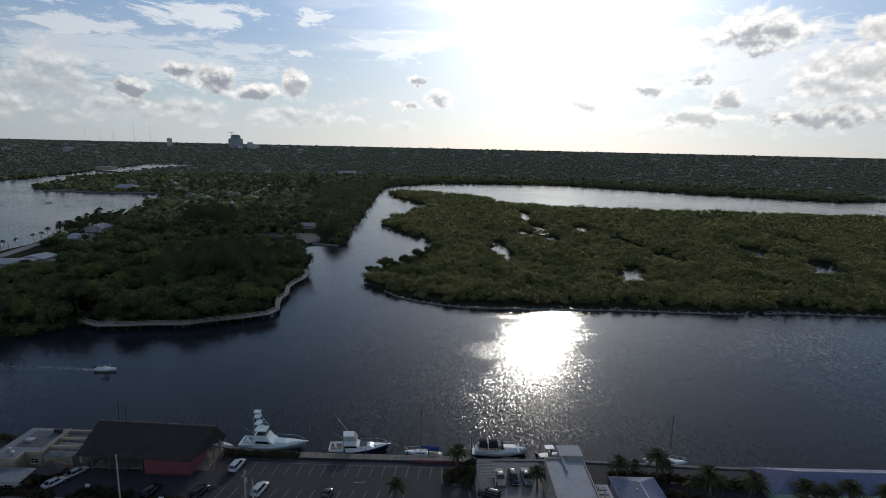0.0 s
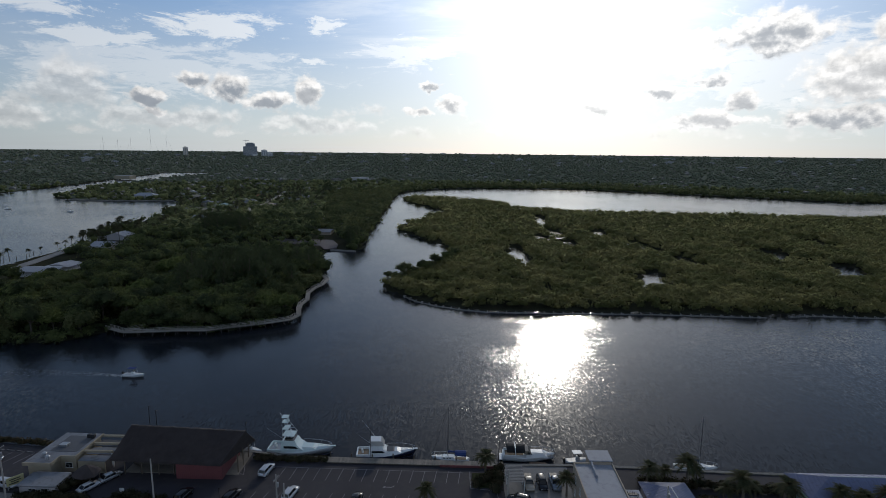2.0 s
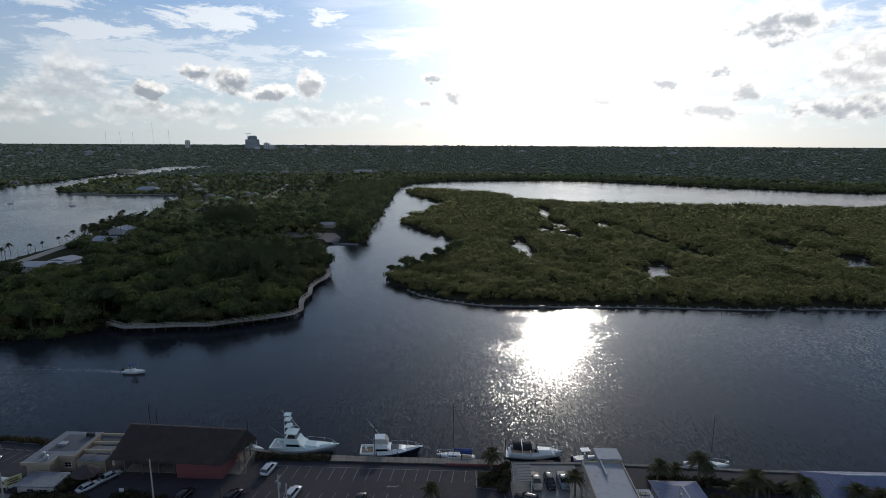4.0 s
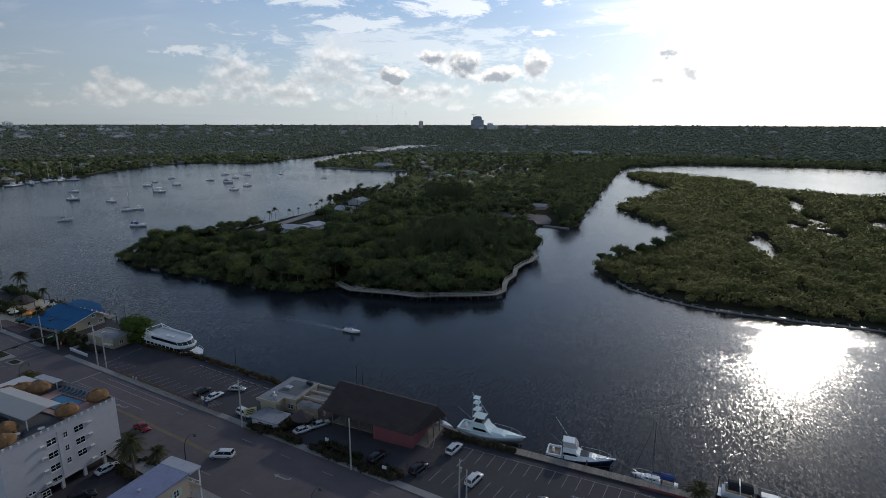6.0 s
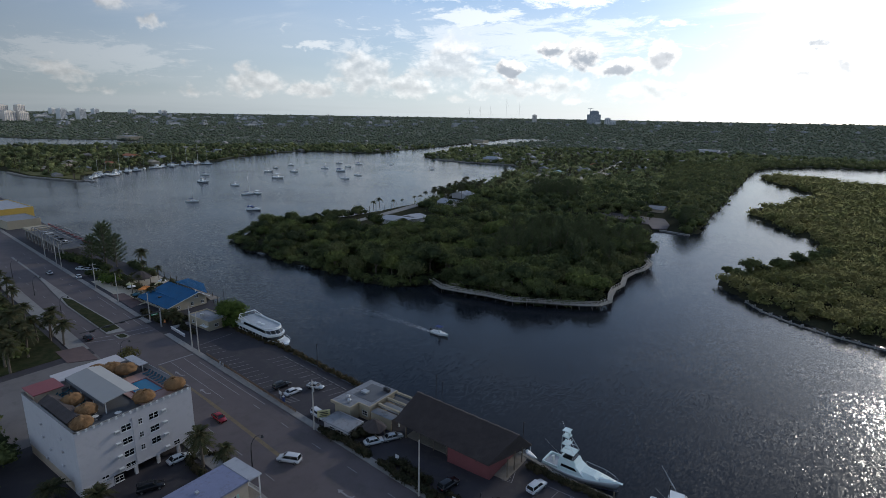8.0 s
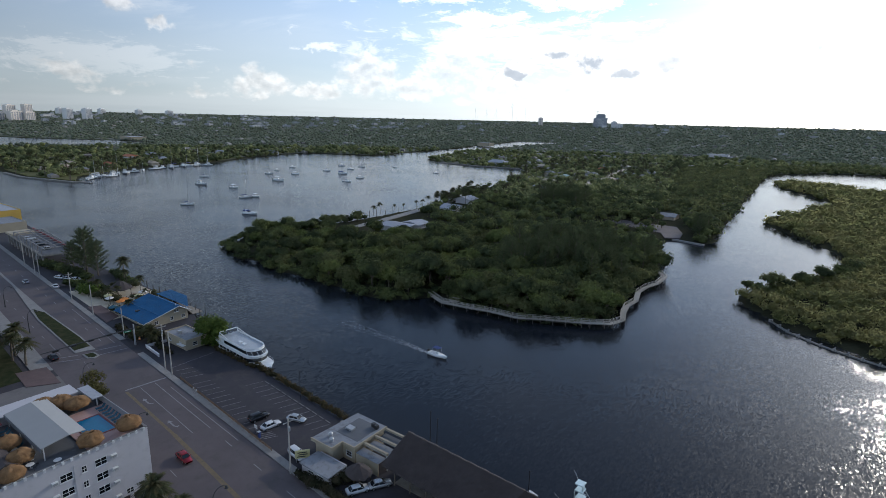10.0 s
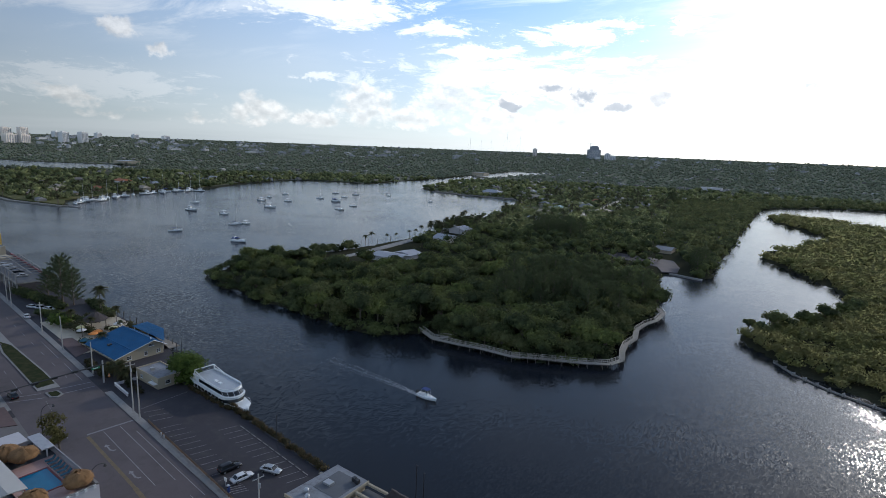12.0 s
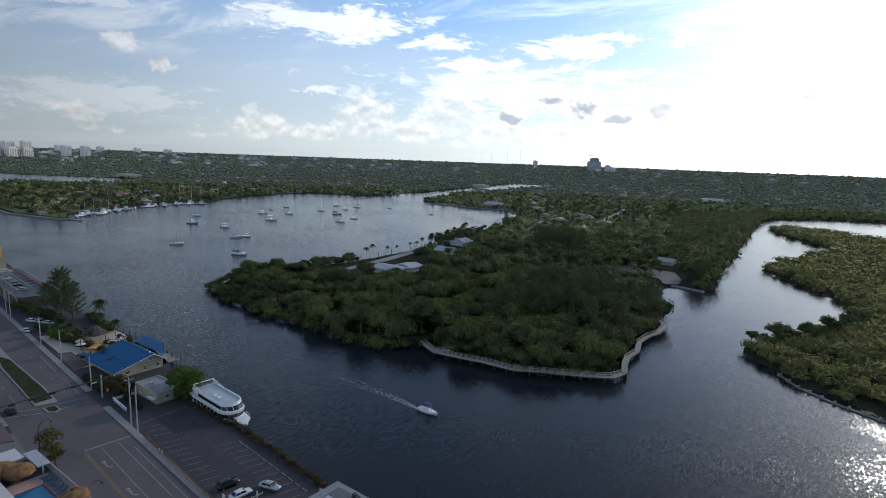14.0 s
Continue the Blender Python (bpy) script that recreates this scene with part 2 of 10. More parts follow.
def water_material():
    m = bpy.data.materials.new("brackish_water")
    m.use_nodes = True
    k = Nodes(m.node_tree)
    out, bsdf = k.add("ShaderNodeOutputMaterial"), k.add("ShaderNodeBsdfPrincipled")
    pos = k.add("ShaderNodeNewGeometry").outputs["Position"]
    flow = k.add("ShaderNodeMapping")
    flow.inputs["Rotation"].default_value, flow.inputs["Scale"].default_value = (0, 0, radians(5)), (1.8, 0.68, 1.0)
    k.put(flow.inputs["Vector"], pos)
    patches = k.noise(pos, 0.011, 4.0, 0.55, 0.6)
    streaks = k.noise(pos, 0.045, 5.0, 0.6, 0.8)
    gust = k.math("MULTIPLY", k.step(patches, 0.36, 0.66, 0.45, 1.0), k.step(streaks, 0.34, 0.62, 0.55, 1.15))
    swell = k.math("MULTIPLY", k.noise(flow.outputs[0], 0.5, 2.0, 0.55), 0.10)
    chop = k.math("MULTIPLY", k.noise(flow.outputs[0], 1.35, 2.0, 0.6), 0.10)
    height = k.math("MULTIPLY", k.math("ADD", swell, chop), gust)
    b = k.add("ShaderNodeBump")
    b.inputs["Strength"].default_value, b.inputs["Distance"].default_value = 1.0, 0.30
    k.put(b.inputs["Height"], height)
    # small wavelets as facets, each tilted its own way
    tilt = None
    for size, reach in ((1.6, 1.0), (3.0, 0.8)):
        cells = k.add("ShaderNodeTexVoronoi")
        cells.inputs["Scale"].default_value = size
        k.put(cells.inputs["Vector"], flow.outputs[0])
        lean = k.vec("MULTIPLY", k.vec("SUBTRACT", cells.outputs["Color"], (0.5, 0.5, 0.5)), (0.225 * reach, 0.076 * reach, 0.0))
        tilt = lean if tilt is None else k.vec("ADD", tilt, lean)
    k.put(bsdf.inputs["Normal"], k.vec("NORMALIZE", k.vec("ADD", b.outputs[0], k.vec("SCALE", tilt, scale=gust))))
    k.put(bsdf.inputs["Base Color"], k.mix(patches, (0.009, 0.011, 0.015), (0.014, 0.017, 0.022)))
    bsdf.inputs["Roughness"].default_value = 0.13
    bsdf.inputs["IOR"].default_value = 1.265
    murk, both = k.add("ShaderNodeBsdfDiffuse"), k.add("ShaderNodeMixShader")
    murk.inputs[0].default_value = (0.030, 0.034, 0.042, 1.0)
    both.inputs[0].default_value = 0.14
    k.put(both.inputs[1], bsdf.outputs[0])
    k.put(both.inputs[2], murk.outputs[0])
    k.put(out.inputs[0], both.outputs[0])
    return m


WATER = water_material()


def ground_material():
    """Dark mud along the shores; lawns, yards and paving inland, lightened in colour for distant haze."""
    m = bpy.data.materials.new("shore_mud_and_inland_ground")
    m.use_nodes = True
    k = Nodes(m.node_tree)
    out, bsdf = k.add("ShaderNodeOutputMaterial"), k.add("ShaderNodeBsdfPrincipled")
    pos = k.add("ShaderNodeNewGeometry").outputs["Position"]
    xyz = k.add("ShaderNodeSeparateXYZ")
    k.put(xyz.inputs[0], pos)
    broad, grain = k.noise(pos, 0.05, 5.0, 0.6), k.noise(pos, 0.9, 4.0, 0.6)
    mud = k.mix(broad, (0.036, 0.034, 0.026), (0.050, 0.052, 0.030))
    yards = k.mix(k.step(broad, 0.4, 0.62), (0.10, 0.125, 0.07), (0.21, 0.20, 0.175))
    c = k.mix(k.step(xyz.outputs[2], 0.7, 1.1), mud, k.mix(k.step(xyz.outputs[1], 440.0, 560.0), mud, yards))
    k.put(bsdf.inputs["Base Color"], k.vec("SCALE", c, scale=k.math("ADD", 0.6, k.math("MULTIPLY", grain, 0.8))))
    bsdf.inputs["Roughness"].default_value = 1.0
    bsdf.inputs["Specular IOR Level"].default_value = 0.0
    k.put(out.inputs[0], bsdf.outputs[0])
    return m


SOIL = ground_material()
ASPHALT = surface("worn_asphalt", (0.092, 0.075, 0.078), 0.85, vary=0.3, scale=0.14, fine=3.0, grime=0.5)
LOT = surface("patched_lot_asphalt", (0.030, 0.0265, 0.033), 0.85, vary=0.25, scale=0.16, fine=3.0, grime=0.4)
PALE_ASPHALT = surface("bleached_asphalt", (0.135, 0.122, 0.118), 0.88, vary=0.22, scale=0.14, fine=3.0, grime=0.35)
CONCRETE = surface("pale_concrete", (0.22, 0.21, 0.20), 0.85, vary=0.2, scale=0.3, fine=5.0, grime=0.3)
SEAWALL = surface("stained_seawall_concrete", (0.2, 0.19, 0.17), 0.9, vary=0.3, scale=0.4, fine=4.0, grime=0.6)
PAINT_W = surface("worn_white_road_paint", (0.22, 0.21, 0.22), 0.8, vary=0.4, scale=0.9, fine=6.0, grime=0.5)
PAINT_Y = surface("worn_yellow_road_paint", (0.145, 0.106, 0.06), 0.8, vary=0.35, scale=0.9, fine=6.0, grime=0.5)
GRASS = surface("mown_grass", (0.030, 0.038, 0.017), 1.0, vary=0.4, scale=0.5, fine=6.0, spec=0.05, tint=(0.050, 0.046, 0.024))
# Lighter twin of the mown grass; the sunlit tone is in its colour.
LAWN = surface("sunlit_mown_lawn", (0.10, 0.105, 0.042), 1.0, vary=0.35, scale=0.05, fine=0.8, spec=0.05, tint=(0.15, 0.13, 0.065))
LEAF_MANGROVE = surface("mangrove_leaves", (0.124, 0.133, 0.056), 0.75, vary=0.2, scale=0.05, fine=0.4, bump=0, per="island", tint=(0.186, 0.178, 0.080), translucent=0.66, spec=0.06)
LEAF_SWAMP = surface("swamp_foliage", (0.070, 0.086, 0.038), 0.8, vary=0.26, scale=0.075, fine=0.5, bump=0, per="island", tint=(0.118, 0.124, 0.054), translucent=0.38, spec=0.04)
LEAF_DARK = surface("broadleaf_foliage", (0.048, 0.061, 0.030), 0.85, vary=0.28, scale=0.085, fine=0.6, bump=0, per="island", tint=(0.112, 0.128, 0.048), translucent=0.28, spec=0.04)
# Brighter than real leaves: distance haze is put into the base colour.
LEAF_FAR = surface("haze_paled_foliage", (0.175, 0.20, 0.14), 0.8, vary=0.22, scale=0.012, fine=0.1, bump=0, per="island", tint=(0.19, 0.205, 0.15), translucent=0.42, spec=0.03)
LEAF_GREEN = surface("fresh_broadleaf_foliage", (0.090, 0.116, 0.040), 0.85, vary=0.24, scale=0.09, fine=0.6, bump=0, per="island", tint=(0.120, 0.138, 0.048), translucent=0.36, spec=0.04)
# Raised above real leaf tones, partly to make up for missing haze.
LEAF_SUBURB = surface("garden_foliage", (0.105, 0.126, 0.062), 0.8, vary=0.42, scale=0.06, fine=0.3, bump=0, per="island", tint=(0.225, 0.232, 0.110), translucent=0.5, spec=0.03)
SHRUB = surface("dark_shrub_leaves", (0.036, 0.038, 0.022), 0.9, vary=0.4, scale=0.5, fine=3.0, bump=0, per="island", tint=(0.055, 0.046, 0.028), translucent=0.15, spec=0.03)
PALM = surface("palm_fronds", (0.055, 0.062, 0.030), 0.75, vary=0.35, scale=0.8, fine=4.0, bump=0, per="island", tint=(0.070, 0.062, 0.030), translucent=0.2, spec=0.08)
BARK = surface("grey_bark", (0.13, 0.105, 0.08), 0.95, vary=0.3, scale=1.5, fine=9.0)


def plain(name, colour, rough=0.4, metal=0.0, vary=0.08, scale=0.8, fine=8.0, bump=0.04, grime=0.0, per="none"):
    return surface(name, colour, rough, metal, vary, scale, fine, bump, per=per, grime=grime)


def glass_material(name, tint, rough=0.05):
    m = plain(name, tint, rough, vary=0.12, scale=0.5, bump=0.0)
    return m


GLASS = glass_material("dark_window_glass", (0.012, 0.015, 0.018))
GELCOAT = plain("white_gelcoat", (0.72, 0.74, 0.74), 0.22, vary=0.06, grime=0.08)
GELCOAT_MINT = plain("pale_mint_gelcoat", (0.62, 0.73, 0.72), 0.22, vary=0.06, grime=0.08)
GELCOAT_GREY = plain("grey_gelcoat", (0.35, 0.37, 0.39), 0.3, vary=0.1, grime=0.1)
HULL_NAVY = plain("navy_hull_paint", (0.015, 0.022, 0.05), 0.25)
CANVAS_BLUE = plain("blue_boat_canvas", (0.02, 0.045, 0.16), 0.9, vary=0.2)
CANVAS_BLACK = plain("black_boat_canvas", (0.012, 0.012, 0.014), 0.9, vary=0.2)
ALUMINIUM = plain("brushed_aluminium", (0.62, 0.63, 0.64), 0.35, 1.0)
TEAK = surface("weathered_teak", (0.24, 0.18, 0.12), 0.8, vary=0.25, scale=1.0, fine=12.0)
TIMBER = surface("weathered_grey_dock_timber", (0.23, 0.20, 0.165), 0.9, vary=0.3, scale=0.7, fine=7.0, per="piece")
PILE = surface("tarred_pile_and_shaded_timber", (0.08, 0.068, 0.055), 0.9, vary=0.3, scale=1.0, fine=9.0)
WHITE_WALL = surface("white_painted_stucco", (0.46, 0.44, 0.45), 0.85, vary=0.07, scale=0.25, fine=7.0, bump=0.1, grime=0.10)
CREAM_WALL = surface("cream_stucco", (0.34, 0.29, 0.21), 0.85, vary=0.08, scale=0.3, fine=7.0, grime=0.08)
TAN_WALL = surface("tan_stucco", (0.42, 0.34, 0.26), 0.85, vary=0.1, scale=0.3, fine=7.0, grime=0.12)
RED_WALL = surface("faded_red_boarding", (0.17, 0.05, 0.052), 0.8, vary=0.18, scale=0.5, fine=6.0, grime=0.15)
BLUE_ROOF = surface("blue_metal_roofing", (0.013, 0.095, 0.215), 0.6, vary=0.2, scale=0.3, fine=5.0, grime=0.2, spec=0.2)
PALE_BLUE_ROOF = surface("pale_blue_metal_roofing", (0.170, 0.185, 0.285), 0.6, vary=0.2, scale=0.35, fine=5.0, grime=0.35)
WHITE_ROOF = surface("white_roof_membrane", (0.32, 0.33, 0.36), 0.7, vary=0.1, scale=0.3, fine=4.0, grime=0.25)
GREY_ROOF = surface("grey_roof_membrane", (0.205, 0.215, 0.235), 0.85, vary=0.22, scale=0.3, fine=4.0, grime=0.5)
DARK_ROOF = surface("dark_tarred_roofing", (0.10, 0.105, 0.115), 0.85, vary=0.25, scale=0.3, fine=4.0)
THATCH_OLD = surface("old_dark_palm_thatch", (0.058, 0.046, 0.044), 0.95, vary=0.35, scale=0.5, fine=9.0, bump=0.6)
THATCH_NEW = surface("straw_coloured_palm_thatch", (0.21, 0.112, 0.046), 0.95, vary=0.5, scale=1.2, fine=14.0, bump=0.6)
THATCH_RIDGE = surface("bleached_thatch_ridge", (0.125, 0.10, 0.088), 0.95, vary=0.35, scale=0.6, fine=9.0, bump=0.6)
TRIM = plain("white_trim", (0.6, 0.6, 0.59), 0.55, grime=0.1)
DARK_METAL = plain("dark_painted_metal", (0.022, 0.022, 0.024), 0.5)
GREY_METAL = plain("galvanised_metal", (0.4, 0.41, 0.42), 0.5, 0.6, vary=0.15)
POLE_WOOD = surface("pale_weathered_pole", (0.36, 0.34, 0.31), 0.85, vary=0.18, scale=0.8, fine=8.0)
RUBBER = plain("tyre_rubber", (0.015, 0.015, 0.015), 0.85)
LAMP_GLASS = plain("clear_lamp_lens", (0.55, 0.55, 0.52), 0.15)
TAIL_RED = plain("red_lamp_lens", (0.35, 0.02, 0.015), 0.2)
POOL = surface("turquoise_pool_water", (0.008, 0.14, 0.26), 0.08, vary=0.15, scale=0.8, fine=5.0, bump=0.1, spec=0.25)
POOL_TILE = surface("pink_pool_deck", (0.42, 0.27, 0.24), 0.7, vary=0.12, scale=1.0, fine=7.0)
TEAL = plain("teal_fabric", (0.022, 0.095, 0.135), 0.8)
RED_TIN = surface("red_metal_roofing", (0.20, 0.045, 0.05), 0.5, vary=0.15)
ORANGE = plain("orange_fabric", (0.62, 0.22, 0.05), 0.85, vary=0.2)
SAND = surface("pale_sand", (0.45, 0.39, 0.30), 0.95, vary=0.2, scale=0.5, fine=5.0)
BRICKPAVE = surface("reddish_brick_paving", (0.115, 0.075, 0.07), 0.85, vary=0.25, scale=0.6, fine=6.0)
GREEN_SIGN = plain("green_sign_sheet", (0.01, 0.16, 0.08), 0.4)
SIGN_YELLOW = plain("pale_yellow_sign_face", (0.55, 0.50, 0.26), 0.5, vary=0.1)
YELLOW_WALL = surface("bright_yellow_stucco", (0.52, 0.33, 0.07), 0.85, vary=0.08, grime=0.06)
HEDGE = surface("clipped_hedge_leaves", (0.05, 0.046, 0.024), 0.7, vary=0.4, scale=0.8, fine=3.0, bump=0, per="island", tint=(0.085, 0.060, 0.032), translucent=0.2, spec=0.05)
GREEN_BRIGHT = surface("bright_green_foliage", (0.070, 0.105, 0.026), 0.6, vary=0.35, scale=0.5, fine=2.0, bump=0, per="island", tint=(0.075, 0.105, 0.024), translucent=0.3, spec=0.05)
CASUARINA = surface("grey_green_pine_foliage", (0.075, 0.092, 0.048), 0.7, vary=0.35, scale=0.3, fine=1.0, bump=0, per="island", translucent=0.3, spec=0.0)
# Facade colours are paled to stand in for haze over distance.
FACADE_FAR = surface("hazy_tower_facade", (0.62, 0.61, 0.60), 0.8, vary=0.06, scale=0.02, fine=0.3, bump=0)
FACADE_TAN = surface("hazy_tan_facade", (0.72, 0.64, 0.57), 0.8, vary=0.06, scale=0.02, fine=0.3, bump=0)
FACADE_DARK = surface("dark_tower_facade", (0.22, 0.24, 0.27), 0.6, vary=0.1, scale=0.02, fine=0.3, bump=0)
CAR_PAINTS = {"white": plain("white_car_paint", (0.55, 0.56, 0.58), 0.25), "silver": plain("silver_car_paint", (0.42, 0.43, 0.44), 0.25, 0.5),
              "dark": plain("black_car_paint", (0.012, 0.012, 0.014), 0.18), "beige": plain("beige_car_paint", (0.42, 0.36, 0.28), 0.25),
              "red": plain("red_car_paint", (0.22, 0.008, 0.016), 0.2), "grey": plain("grey_car_paint", (0.2, 0.22, 0.25), 0.25, 0.3)}
AWNING = surface("pale_beige_sheet", (0.40, 0.385, 0.36), 0.7, vary=0.06, scale=0.4, fine=4.0, bump=0.05)
# Darker copy of the awning sheet: shade on the south slope put into colour.
AWNING_SHADED = surface("shaded_beige_sheet", (0.29, 0.285, 0.275), 0.7, vary=0.06, scale=0.4, fine=4.0, bump=0.05)
# White beams greyed for the shade they stand in as well as weathering.
LATTICE = surface("shaded_weathered_white_beam", (0.19, 0.185, 0.18), 0.8, vary=0.15, grime=0.2)

# ---- helpers for meshes ----
def mesh_object(name, verts, faces, material, parent=None, smooth=False, label=""):
    me = bpy.data.meshes.new(name)
    me.from_pydata(verts, [], faces)
    me.materials.append(material)
    if smooth:
        me.polygons.foreach_set("use_smooth", [True] * len(me.polygons))
    me.update()
    ob = new(name, me)
    if parent:
        ob.parent = parent
    return tagged(ob, label) if label else ob


def array_mesh(name, verts, faces, material, smooth=False):
    """A mesh from numpy arrays: verts (n, 3), faces (m, 3 or 4)."""
    me = bpy.data.meshes.new(name)
    n, m, k = len(verts), len(faces), faces.shape[1]
    me.vertices.add(n)
    me.vertices.foreach_set("co", np.ascontiguousarray(verts, dtype=np.float32).ravel())
    me.loops.add(m * k)
    me.loops.foreach_set("vertex_index", np.ascontiguousarray(faces, dtype=np.int32).ravel())
    me.polygons.add(m)
    me.polygons.foreach_set("loop_start", np.arange(0, m * k, k, dtype=np.int32))
    if smooth:
        me.polygons.foreach_set("use_smooth", np.ones(m, dtype=bool))
    me.materials.append(material)
    me.update(calc_edges=True)
    return new(name, me)


def part(name, bm, material, parent=None, label="", smooth=False):
    """Links a bmesh as one mesh object, under a thing or under a part."""
    me = bpy.data.meshes.new(name)
    bm.to_mesh(me)
    bm.free()
    me.materials.append(material)
    if smooth:
        me.polygons.foreach_set("use_smooth", [True] * len(me.polygons))
    ob = new(name, me)
    if parent:
        ob.parent = parent
    return tagged(ob, label) if label else ob


def box(bm, x0, x1, y0, y1, z0, z1, bevel=0.0):
    vs = [bm.verts.new(p) for p in ((x0, y0, z0), (x1, y0, z0), (x1, y1, z0), (x0, y1, z0), (x0, y0, z1), (x1, y0, z1), (x1, y1, z1), (x0, y1, z1))]
    fs = [bm.faces.new([vs[i] for i in f]) for f in ((3, 2, 1, 0), (4, 5, 6, 7), (0, 1, 5, 4), (1, 2, 6, 5), (2, 3, 7, 6), (3, 0, 4, 7))]
    if bevel:
        es = list({e for f in fs for e in f.edges})
        bmesh.ops.bevel(bm, geom=es, offset=bevel, segments=1, affect="EDGES", profile=0.5)
    return bm


def boxes(*specs, bevel=0.0):
    bm = bmesh.new()
    for s in specs:
        box(bm, *s, bevel=bevel)
    return bm


def tube(bm, a, b, r0, r1=None, sides=8, cap=True):
    """A tapered round bar from a to b."""
    a, b = Vector(a), Vector(b)
    r1 = r0 if r1 is None else r1
    turn = (b - a).to_track_quat("Z", "Y").to_matrix()
    rings = []
    for c, r in ((a, r0), (b, r1)):
        rings.append([bm.verts.new(c + turn @ Vector((r * math.cos(t), r * math.sin(t), 0))) for t in (2 * math.pi * i / sides for i in range(sides))])
    for i in range(sides):
        j = (i + 1) % sides
        bm.faces.new((rings[0][i], rings[0][j], rings[1][j], rings[1][i]))
    if cap:
        bm.faces.new(rings[0][::-1])
        bm.faces.new(rings[1])
    return bm


def prism(bm, outline, z0, z1):
    """An upright prism over a plan outline."""
    lo, hi = [bm.verts.new((x, y, z0)) for x, y in outline], [bm.verts.new((x, y, z1)) for x, y in outline]
    n = len(outline)
    top = bm.faces.new(hi)
    bm.faces.new(lo[::-1])
    for i in range(n):
        j = (i + 1) % n
        bm.faces.new((lo[i], lo[j], hi[j], hi[i]))
    bmesh.ops.recalc_face_normals(bm, faces=bm.faces[:])
    if n > 4:
        bmesh.ops.triangulate(bm, faces=[f for f in bm.faces if len(f.verts) > 4])
    return bm


def thing(name, label, category, at=None, group="", kind=""):
    """An empty at a thing's base, for its parts."""
    e = new(name)
    e.empty_display_size = 0.3
    if at is not None:
        e.matrix_world = at
    return tagged(e, label, category, group, kind)


# ---- land and water in plan ----
WEST_SHORE = [(-80, 213), (-95, 203.5), (-110, 202), (-138, 202), (-146, 188), (-168, 185), (-188, 186), (-218, 186), (-251, 188), (-277, 197),
              (-292, 218), (-296, 245), (-287, 268), (-281, 295), (-279, 330), (-281, 366), (-285, 420), (-295, 455), (-326, 590), (-347, 664),
              (-356, 702), (-390, 738), (-470, 727), (-535, 735), (-590, 776), (-605, 820), (-654, 978), (-690, 1180), (-722, 1351), (-721, 1603)]
FAR_BANK = [(-735, 1640), (-848, 1584), (-790, 1300), (-731, 1046), (-692, 761), (-799, 723), (-813, 668), (-777, 560), (-742, 500), (-732, 452), (-727, 404), (-712, 362),
            (-697, 330), (-680, 300), (-664, 276), (-640, 266), (-622, 263), (-624, 254), (-700, 236), (-781, 240), (-1300, 190), (-5200, 100)]
LAKE_SHORE = [(5200, 500), (1300, 640), (900, 790), (701, 859), (610, 835), (445, 930), (330, 1010), (245, 1060), (84, 1071), (-24, 1045), (-80, 970)]
CHANNEL_WEST = [(-96, 900), (-92, 790), (-82, 590), (-74, 453), (-70, 392), (-74, 384), (-94, 384), (-90, 350), (-84, 325), (-76, 290), (-78, 258), (-75.5, 236), (-73, 222)]
MANGROVE_SOUTH = [(-43, 285), (-38, 274), (-30, 264), (-17, 252), (0, 242), (13, 238), (43, 238), (88, 239), (139, 237), (160, 241), (183, 239), (300, 236), (1600, 236)]
MANGROVE_NORTH = [(1600, 540), (900, 560), (520, 628), (450, 622), (300, 640), (160, 648), (80, 695), (62, 760), (-20, 830), (-70, 838), (-82, 812), (-60, 740), (-16, 660),
                  (-26, 600), (-40, 575), (-30, 560), (-54, 535), (-54, 486), (-18, 428), (-4, 392), (-9, 358), (-28, 312), (-36, 296)]
FAR_LAKE = [(-1800, 330), (-1330, 385), (-1240, 560), (-1290, 670), (-1400, 640), (-1580, 520), (-1800, 470)]
# ponds in the mangroves: middle, half length, half width, turn in degrees
PONDS = [(43, 374, 36.0, 6.0, 92), (87, 564, 36.0, 5.5, 85), (71, 452, 18.7, 6.4, 90), (88, 476, 19.4, 5.5, 90), (87, 424, 14.4, 6.4, 100), (143, 416, 29.0, 7.5, 98),
         (113, 303, 21.0, 8.6, 68), (227, 388, 29.0, 10.0, 98), (243, 333, 23.0, 9.6, 66), (155, 357, 18.0, 6.8, 90), (124, 480, 22.0, 9.0, 90), (293, 440, 24.0, 10.5, 90)]
MAINLAND = WEST_SHORE + FAR_BANK + [(-5200, 5400), (5200, 5400)] + LAKE_SHORE + CHANNEL_WEST
MANGROVE = MANGROVE_SOUTH + MANGROVE_NORTH


def inside_by(px, py, outline):
    """Metres inside (plus) or outside (minus) an outline, for arrays of places."""
    best, odd = np.full(px.shape, 1e12), np.zeros(px.shape, bool)
    for (ax, ay), (bx, by) in zip(outline, outline[1:] + outline[:1]):
        dx, dy = bx - ax, by - ay
        t = np.clip(((px - ax) * dx + (py - ay) * dy) / (dx * dx + dy * dy), 0, 1)
        best = np.minimum(best, (px - ax - t * dx) ** 2 + (py - ay - t * dy) ** 2)
        odd ^= ((ay > py) != (by > py)) & (px < dx * (py - ay) / (dy if dy else 1e-9) + ax)
    return np.where(odd, 1, -1) * np.sqrt(best)


def wobble(px, py, size, seed=0.0):
    """A cheap smooth noise of about -1 to 1 with waves of that size."""
    u, v = px / size + seed, py / size - seed * 1.7
    return (np.sin(u * 5.1 + 1.3 * np.sin(v * 3.7)) + np.sin(v * 4.3 + 1.9 * np.sin(u * 2.9 + 1.0)) + np.sin((u + v) * 7.9 + 2.0) * 0.6) / 2.6


